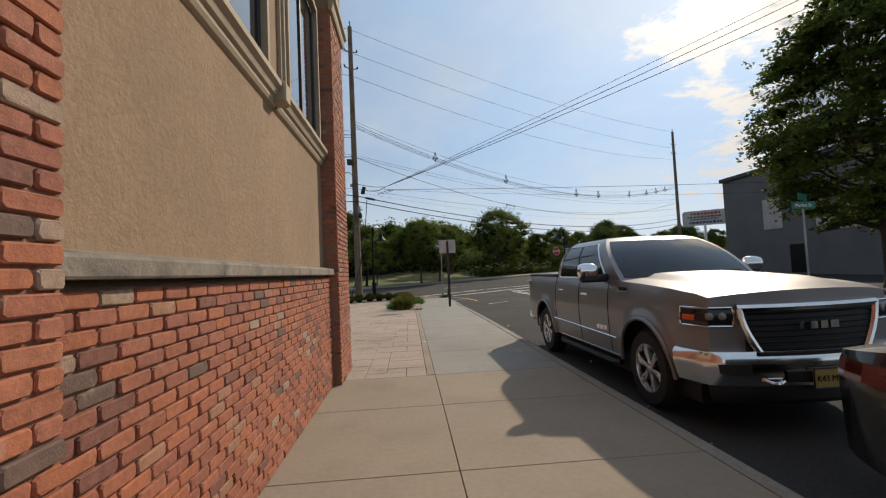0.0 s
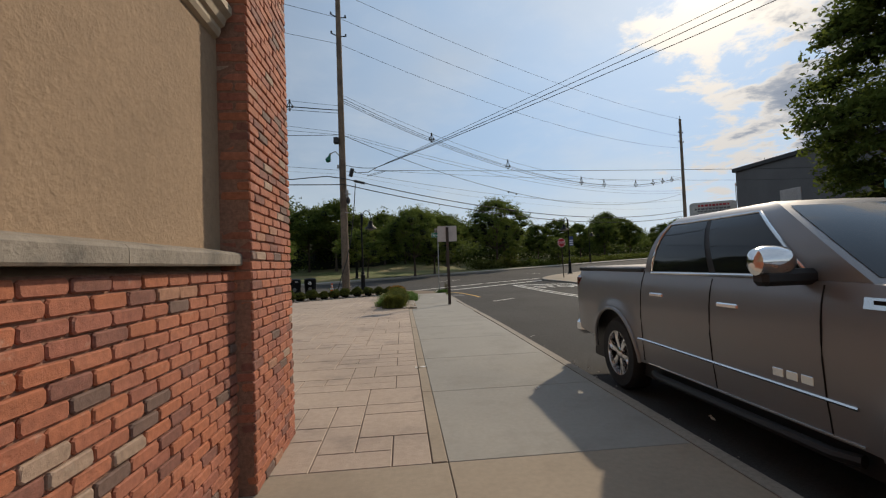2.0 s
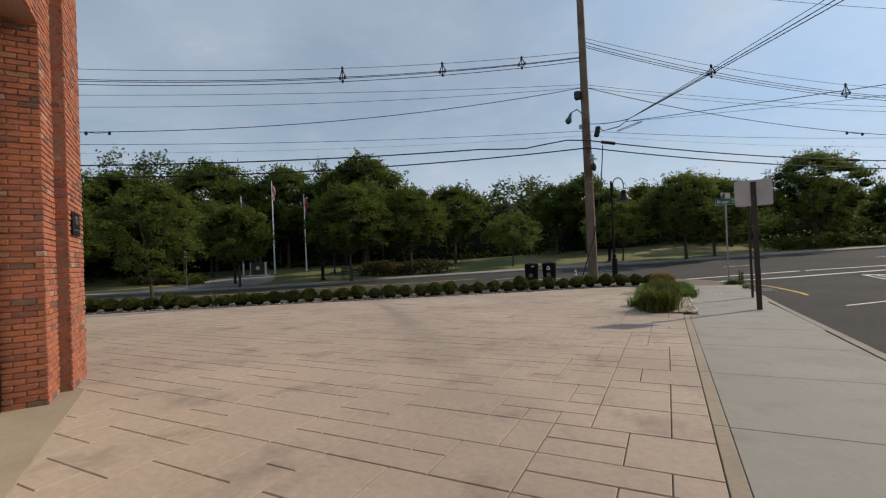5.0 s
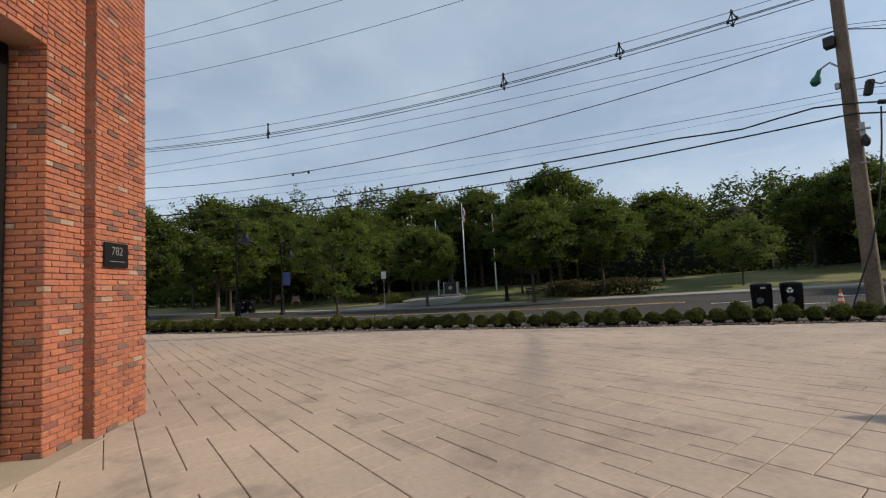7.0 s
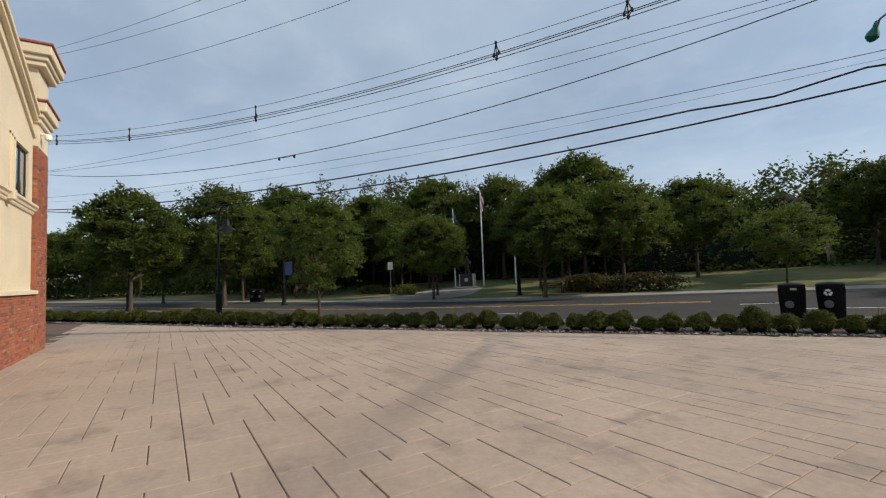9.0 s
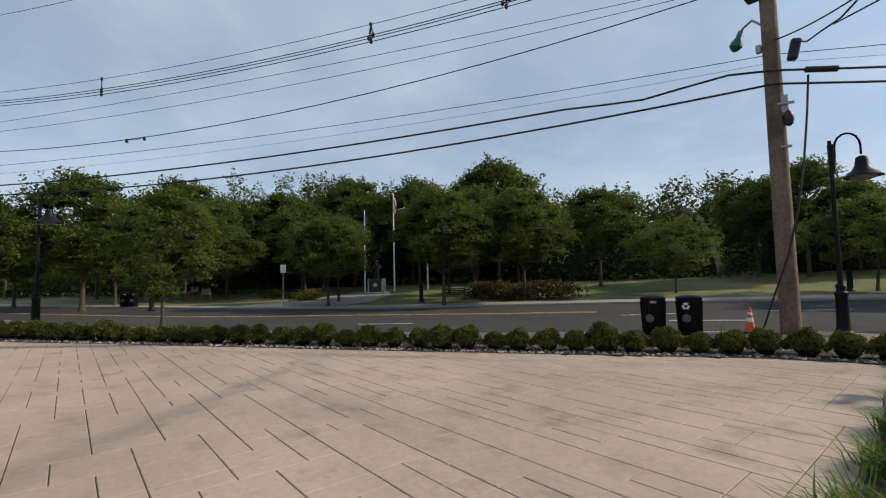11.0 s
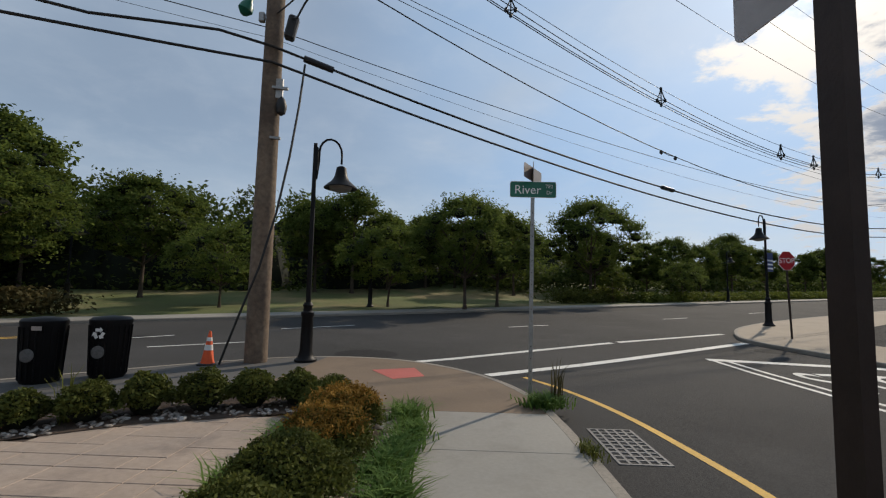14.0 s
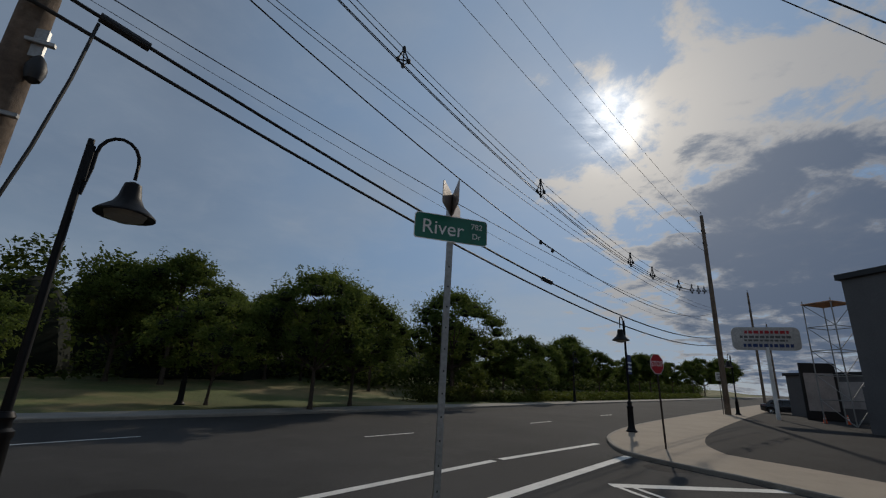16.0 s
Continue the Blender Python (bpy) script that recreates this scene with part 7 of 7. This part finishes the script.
part("corner_strip", Shape().box(0.66, -0.62, 0.15, 0.76, 0.62, 1.46, 0.02), M["pale_stone"], ped)
part("plinth", Shape().box(-1.0, -0.85, 0, 1.0, 0.85, 0.16, 0.02), M["pale_stone"], ped)
part("emblem", Shape().lathe([(0.2, 0), (0.2, 0.02)], 16, pose(0, -0.6, 0.85, 90, 0, 0)), M["pale_stone"], ped)
s = Shape()
s.tube([(-0.16, 0, 0), (-0.14, 0.02, 0.45), (-0.09, 0, 0.9)], 0.10, 8, 0.13)
s.tube([(0.22, -0.1, 0), (0.16, -0.08, 0.45), (0.08, 0, 0.9)], 0.10, 8, 0.13)
s.lathe([(0.15, 0.8), (0.21, 0.95), (0.24, 1.3), (0.22, 1.5), (0.09, 1.58)], 10)
s.lathe([(0.03, 1.55), (0.12, 1.62), (0.135, 1.72), (0.11, 1.82), (0.03, 1.88)], 10)
s.tube([(0.22, 0, 1.45), (0.42, -0.15, 1.2), (0.30, -0.4, 1.05)], 0.08, 7, 0.06)
s.tube([(-0.22, 0, 1.45), (-0.34, -0.1, 1.15), (-0.15, -0.35, 1.1)], 0.08, 7, 0.06)
tagged(part("statue", s, M["bronze"], label="dark bronze standing figure on a pedestal", m=pose(-38.6, 41.0, lawn_z(-38.6, 41.0) + 1.48, 0, 0, 42)), category="statue")


def bench(x, y, turn):
    t = thing("park_bench", "dark slatted metal park bench", "bench", pose(x, y, lawn_z(x, y) + 0.02, 0, 0, turn))
    for k in range(4):
        part("seat_slat", Shape().box(-0.85, -0.22 + k * 0.12, 0.43, 0.85, -0.13 + k * 0.12, 0.46, 0.006), M["black_metal"], t)
    for k in range(3):
        part("back_slat", Shape().box(-0.85, 0.26 + 0.02 * k, 0.55 + k * 0.12, 0.85, 0.29 + 0.02 * k, 0.64 + k * 0.12, 0.006), M["black_metal"], t)
    for x_ in (-0.8, 0.8):
        part("leg", Shape().tube([(x_, -0.22, 0), (x_, -0.22, 0.44), (x_, 0.25, 0.44), (x_, 0.34, 0.9)], 0.022, 6), M["black_metal"], t)
        part("leg", Shape().tube([(x_, 0.25, 0.44), (x_, 0.28, 0)], 0.022, 6), M["black_metal"], t)
    return t


for x, y, a in ((-24.9, 39.2, 60), (-43.0, 36.5, 200), (-44.8, 35.0, 210), (-32.5, 46.5, 20)):
    bench(x, y, a)
litter_bin(pose(-43.6, 20.9, lawn_z(-43.6, 20.9), 0, 0, 60), "black ribbed park litter bin", False)
litter_bin(pose(-42.9, 21.4, lawn_z(-42.9, 21.4), 0, 0, 60), "black ribbed park litter bin", False)
for x, y in ((-72, 26.5), (-66, 28), (-60, 29), (-52, 28.5)):
    t = thing("easel", "orange-brown wooden A-frame on the lawn", "easel", pose(x, y, lawn_z(x, y), 0, 0, 60))
    for sx in (-0.5, 0.5):
        part("leg", Shape().tube([(sx, -0.4, 0), (sx * 0.5, 0, 1.25)], 0.05, 6), M["orange_wood"], t)
        part("leg", Shape().tube([(sx, 0.5, 0), (sx * 0.5, 0, 1.25)], 0.05, 6), M["orange_wood"], t)
    part("board", Shape().box(-0.45, -0.05, 0.5, 0.45, 0.05, 1.1, 0.01), M["pale_panel"], t)
blue_banner = thing("banner", "blue banner hung on a park lamp post", "banner", pose(-34.7, 21.6, lawn_z(-34.7, 21.6) + 2.2, 0, 0, 60))
part("cloth", Shape().box(0.08, -0.01, 0, 0.62, 0.01, 1.0), M["navy"], blue_banner)

# ---------------------------------------------------------------- across the side street
gb = thing("grey_building", "dark grey flat-roofed commercial building", "building", pose(35.6, 12.0, 0.0))
part("wall", Shape().box(0, 0, -0.2, 24, 35.1, 10.3), M["grey_wall"], gb)
part("parapet", Shape().box(-0.25, -0.25, 10.05, 24.25, 35.35, 10.45, 0.03), M["plastic"], gb, "dark metal parapet edge")
part("plinth", Shape().box(-0.12, -0.1, -0.2, 0.0, 35.2, 3.0), M["grey_wall"], gb)
for y0, z0, w, h in ((20, 3.6, 4.0, 1.1), (13, 3.6, 5.0, 1.1), (27.5, 4.2, 2.2, 3.0), (6, 3.6, 4.0, 1.1)):
    w_ = part("window", Shape().box(-0.08, y0, z0, 0.02, y0 + w, z0 + h, 0.02), M["pale_panel"], gb, "pale boarded window")
part("door", Shape().box(-0.16, 25.2, 0, -0.1, 26.8, 2.6, 0.02), M["sign_black"], gb, "dark doorway")
part("roof_unit", Shape().box(3, 18, 10.3, 7, 22, 11.6, 0.05), M["grey_wall"], gb)
part("vent_pipe", Shape().tube([(1, 24, 10.3), (1, 24, 11.9)], 0.07, 8), M["galv"], gb)
low = thing("low_building", "grey single-storey building behind the lot", "building", pose(50, 54, walk_z(50, 54)))
part("wall", Shape().box(0, 0, -0.3, 16, 9, 4.2), M["grey_wall"], low)
part("roof", Shape().box(-0.2, -0.2, 4.2, 16.2, 9.2, 4.5, 0.03), M["plastic"], low)
part("panel", Shape().box(-0.06, 1, 1.2, 0.0, 7, 3.6, 0.01), M["pale_panel"], low, "pale wrapped panel")
scaf = thing("scaffold", "tall bare steel scaffold tower beside the building", "scaffold", pose(40.6, 51.2, walk_z(41, 51)))
for x, y in ((0, 0), (2.4, 0), (0, 2.2), (2.4, 2.2)):
    part("standard", Shape().tube([(x, y, 0), (x, y, 9.8)], 0.045, 6), M["galv"], scaf)
for k in range(5):
    z = 1.9 * (k + 1)
    for a, b in (((0, 0), (2.4, 0)), ((2.4, 0), (2.4, 2.2)), ((2.4, 2.2), (0, 2.2)), ((0, 2.2), (0, 0))):
        part("ledger", Shape().tube([(*a, z), (*b, z)], 0.035, 6), M["galv"], scaf)
    part("brace", Shape().tube([(0, 0, z - 1.9), (2.4, 0, z)], 0.028, 6), M["galv"], scaf)
    part("brace", Shape().tube([(0, 2.2, z), (0, 0, z - 1.9)], 0.028, 6), M["galv"], scaf)
part("platform", Shape().box(-0.1, -0.1, 9.5, 2.5, 2.3, 9.56), M["orange_wood"], scaf, "plank platform")
bz_ = walk_z(39.8, 56.5)
board = thing("billboard", "white rounded billboard with red and dark lines on a pole", "billboard", pose(39.8, 56.5, bz_, 0, 0, -34))
part("pole", Shape().tube([(0, 0, -0.2), (0, 0, 6.0)], 0.16, 12), M["sign_white"], board)
part("panel", Shape().prism(rounded_plate(5.2, 2.0, 0.45), -0.12, 0.12, pose(0, 0, 6.75) @ UPRIGHT), M["pale_stone"], board, "white rounded panel")
for x0, x1, z0, z1, c in ((-1.6, 1.8, 7.18, 7.45, "sign_red"), (-2.0, 1.9, 6.78, 7.0, "grey_wall"), (-1.7, 1.6, 6.5, 6.66, "grey_wall"), (-1.8, 2.0, 6.0, 6.28, "navy")):
    x = x0
    i = 0
    while x < x1:
        w = 0.22 + 0.16 * ((i * 7) % 5) / 4
        part("line_bar", Shape().box(x, -0.135, z0, min(x + w, x1), -0.12, z1), M[c], board, "unreadable line of lettering")
        x += w + 0.1
        i += 1
board2 = thing("notice_board", "dark framed notice board on the lot", "notice board", pose(46.0, 57.0, walk_z(46, 57), 0, 0, -34))
part("frame", Shape().box(-1.4, -0.1, 0, 1.4, 0.1, 5.0, 0.05), M["plastic"], board2)
part("sheet", Shape().box(-1.15, -0.13, 0.8, 1.15, -0.1, 4.1), M["pale_panel"], board2, "pale faded sheet")
for x, y in ((41.5, 54.0), (43.2, 53.4)):
    copy_thing(cone, pose(x, y, walk_z(x, y)))
wall_low = tagged(part("retaining_wall", Shape().box(0, 0, -0.2, 0.35, 11, 1.15, 0.03), M["pale_panel"], label="low grey concrete retaining wall", m=pose(17.2, 4.0, 0.0, 0, 0, -6)), kind="structure")
leaf_band("shrubs", "yellow-green shrubs behind the low wall", [(18.2, 4.5), (18.8, 9.5), (19.4, 14.5)], 1.6, 2.1, "hedge", 9000, 0.07, lambda x, y: 0.2, 35)
ms = thing("street_name_sign", "small green street name blades on a post", "street sign", pose(13.3, 13.9, walk_z(13.3, 13.9), 0, 0, 0))
channel_post(ms, 3.1, M["galv"])
part("blade", Shape().prism(rounded_plate(0.85, 0.24, 0.03), -0.004, 0.004, pose(0, -0.02, 3.2) @ UPRIGHT), M["sign_green"], ms, "green blade")
words("Market St", 0.15, M["sign_white"], ms, pose(0, -0.0245, 3.195) @ UPRIGHT)
part("blade", Shape().prism(rounded_plate(0.85, 0.24, 0.03), -0.004, 0.004, pose(0, 0.0, 3.48, 0, 0, 30) @ UPRIGHT), M["sign_green"], ms, "green blade")

# ---------------------------------------------------------------- small litter and marks
for x, y, a, w in ((1.45, 25.45, 30, 0.16), (0.25, 9.75, 10, 0.10), (1.55, 8.35, 40, 0.05), (3.0, 7.4, 70, 0.08), (2.75, 12.6, 20, 0.05)):
    zz = walk_z(x, y) if x < 2.4 else road_z(x, y)
    s = Shape()
    s.grid([[Vector((w * (i - 1.5) * 0.6, w * 0.35 * (j - 0.5), 0.008 + 0.015 * ((i + j) % 2))) for i in range(4)] for j in range(2)])
    tagged(part("paper_scrap", s, M["litter"], label="crumpled pale paper scrap on the ground", m=pose(x, y, zz, 0, 0, a)), category="litter")
rng_l = random.Random(77)
s = Shape()
for _ in range(260):
    y = rng_l.uniform(2, 26)
    x = 2.42 + abs(rng_l.gauss(0, 0.12))
    r = rng_l.uniform(0.006, 0.02)
    s.lathe([(r, 0), (r * 0.9, r * 0.5), (r * 0.2, r * 0.9)], 5, pose(x, y, road_z(x, y)), cap=False)
tagged(part("gutter_grit", s, M["grey_pebble"], label="loose grit and leaf litter in the gutter", kind="stuff", fix=False), category="debris")

# ---------------------------------------------------------------- brickwork, last
brick_field(wall_street, (STREET, 1.36, 0), (0, 1, 0), (1, 0, 0), 4.99, 1.515, (0.0, 2.4, 0.1, 1.6), seed=2)
brick_field(wall_street, (PIER, -1.5, 0), (0, 1, 0), (1, 0, 0), 2.86, 5.0, seed=3)
brick_field(wall_street, (PIER, 6.345, 0), (0, 1, 0), (1, 0, 0), 1.055, 5.36, seed=4)
brick_field(wall_street, (-1.5, 6.345, 0), (1, 0, 0), (0, -1, 0), 1.5 + PIER, 5.36, seed=5)
brick_field(wall_street, (-2.6, 7.40, 0), (1, 0, 0), (0, 1, 0), 2.6 + PIER, 5.36, seed=6)
brick_field(wall_corner, O + D * JAMB, D, N, -JAMB, 8.0, seed=7)
brick_field(wall_corner, O + N * 0.13, D, N, 1.03, 6.2, seed=8)
brick_field(wall_corner, O + D * JAMB - N * 0.4, N, -D, 0.4, 8.0, seed=9)
brick_field(wall_corner, O + N * -0.02, N, -D, 0.15, 6.2, seed=14)
brick_field(wall_corner, O - D * 6.6, D, N, 6.6 + JAMB, 8.0, z0=4.4, seed=15)
brick_field(wall_plaza, (-15.72, FACE, 0), (1, 0, 0), (0, 1, 0), 6.62, 1.51, seed=10)
brick_field(wall_plaza, (-9.1, FACE + 0.036, 0), (1, 0, 0), (0, 1, 0), 1.38, 6.2, seed=11)
brick_field(wall_plaza, (-16.9, FACE + 0.016, 0), (1, 0, 0), (0, 1, 0), 1.18, 5.39, seed=12)
brick_field(wall_plaza, (-15.72 + 0.016, FACE - 0.1, 0), (0, 1, 0), (1, 0, 0), 0.11, 5.39, seed=13)

# ---------------------------------------------------------------- stamped plaza, last
plaza = thing("pavement_plaza", "beige stamped-concrete plaza in an ashlar pattern", "plaza", kind="structure")
rng = random.Random(11)
UNIT = 0.305
rects = []


def ashlar(columns, rows):
    """Fills a grid with stones of mixed size, row by row, so that no joint runs far."""
    taken = [[False] * rows for _ in range(columns)]
    for y in range(rows):
        for x in range(columns):
            if taken[x][y]:
                continue
            sizes = [(2, 1), (2, 2), (3, 2), (2, 1), (1, 2), (3, 1), (2, 2), (1, 1)]
            rng.shuffle(sizes)
            for w, h in sizes + [(1, 1)]:
                if x + w <= columns and y + h <= rows and not any(taken[x + a][y + b] for a in range(w) for b in range(h)):
                    break
            for a in range(w):
                for b in range(h):
                    taken[x + a][y + b] = True
            rects.append((x - columns, y, w, h))


ashlar(132, 78)
far_shape, count = Shape(), 0
for i, j, w, h in rects:
    x0, y0 = 0.2 + i * UNIT, 6.62 + j * UNIT
    x1, y1 = x0 + w * UNIT, y0 + h * UNIT
    cx, cy = (x0 + x1) / 2, (y0 + y1) / 2
    edge = 29.4 + 0.745 * (cx + 1.4)
    if cy > min(edge, 30.3) + 0.4 or y1 > 29.4 or y0 < 6.6 or (cy < 11.0 and cx < -8.2) or (cx > -8.2 and (cx - O.x) * N.x + (cy - O.y) * N.y < -0.3):
        continue
    near = cx > -3.4 and cy < 13.0
    s = Shape() if near and count < 300 else far_shape
    flag(s, x0, y0, x1, y1, rng.uniform(-0.0015, 0.0015), 0.004, 0.006, 0.02)
    if s is not far_shape:
        count += 1
        part("paver", s, M["slab"], plaza, fix=False)
part("pavers", far_shape, M["slab"], plaza, fix=False, kind="stuff")
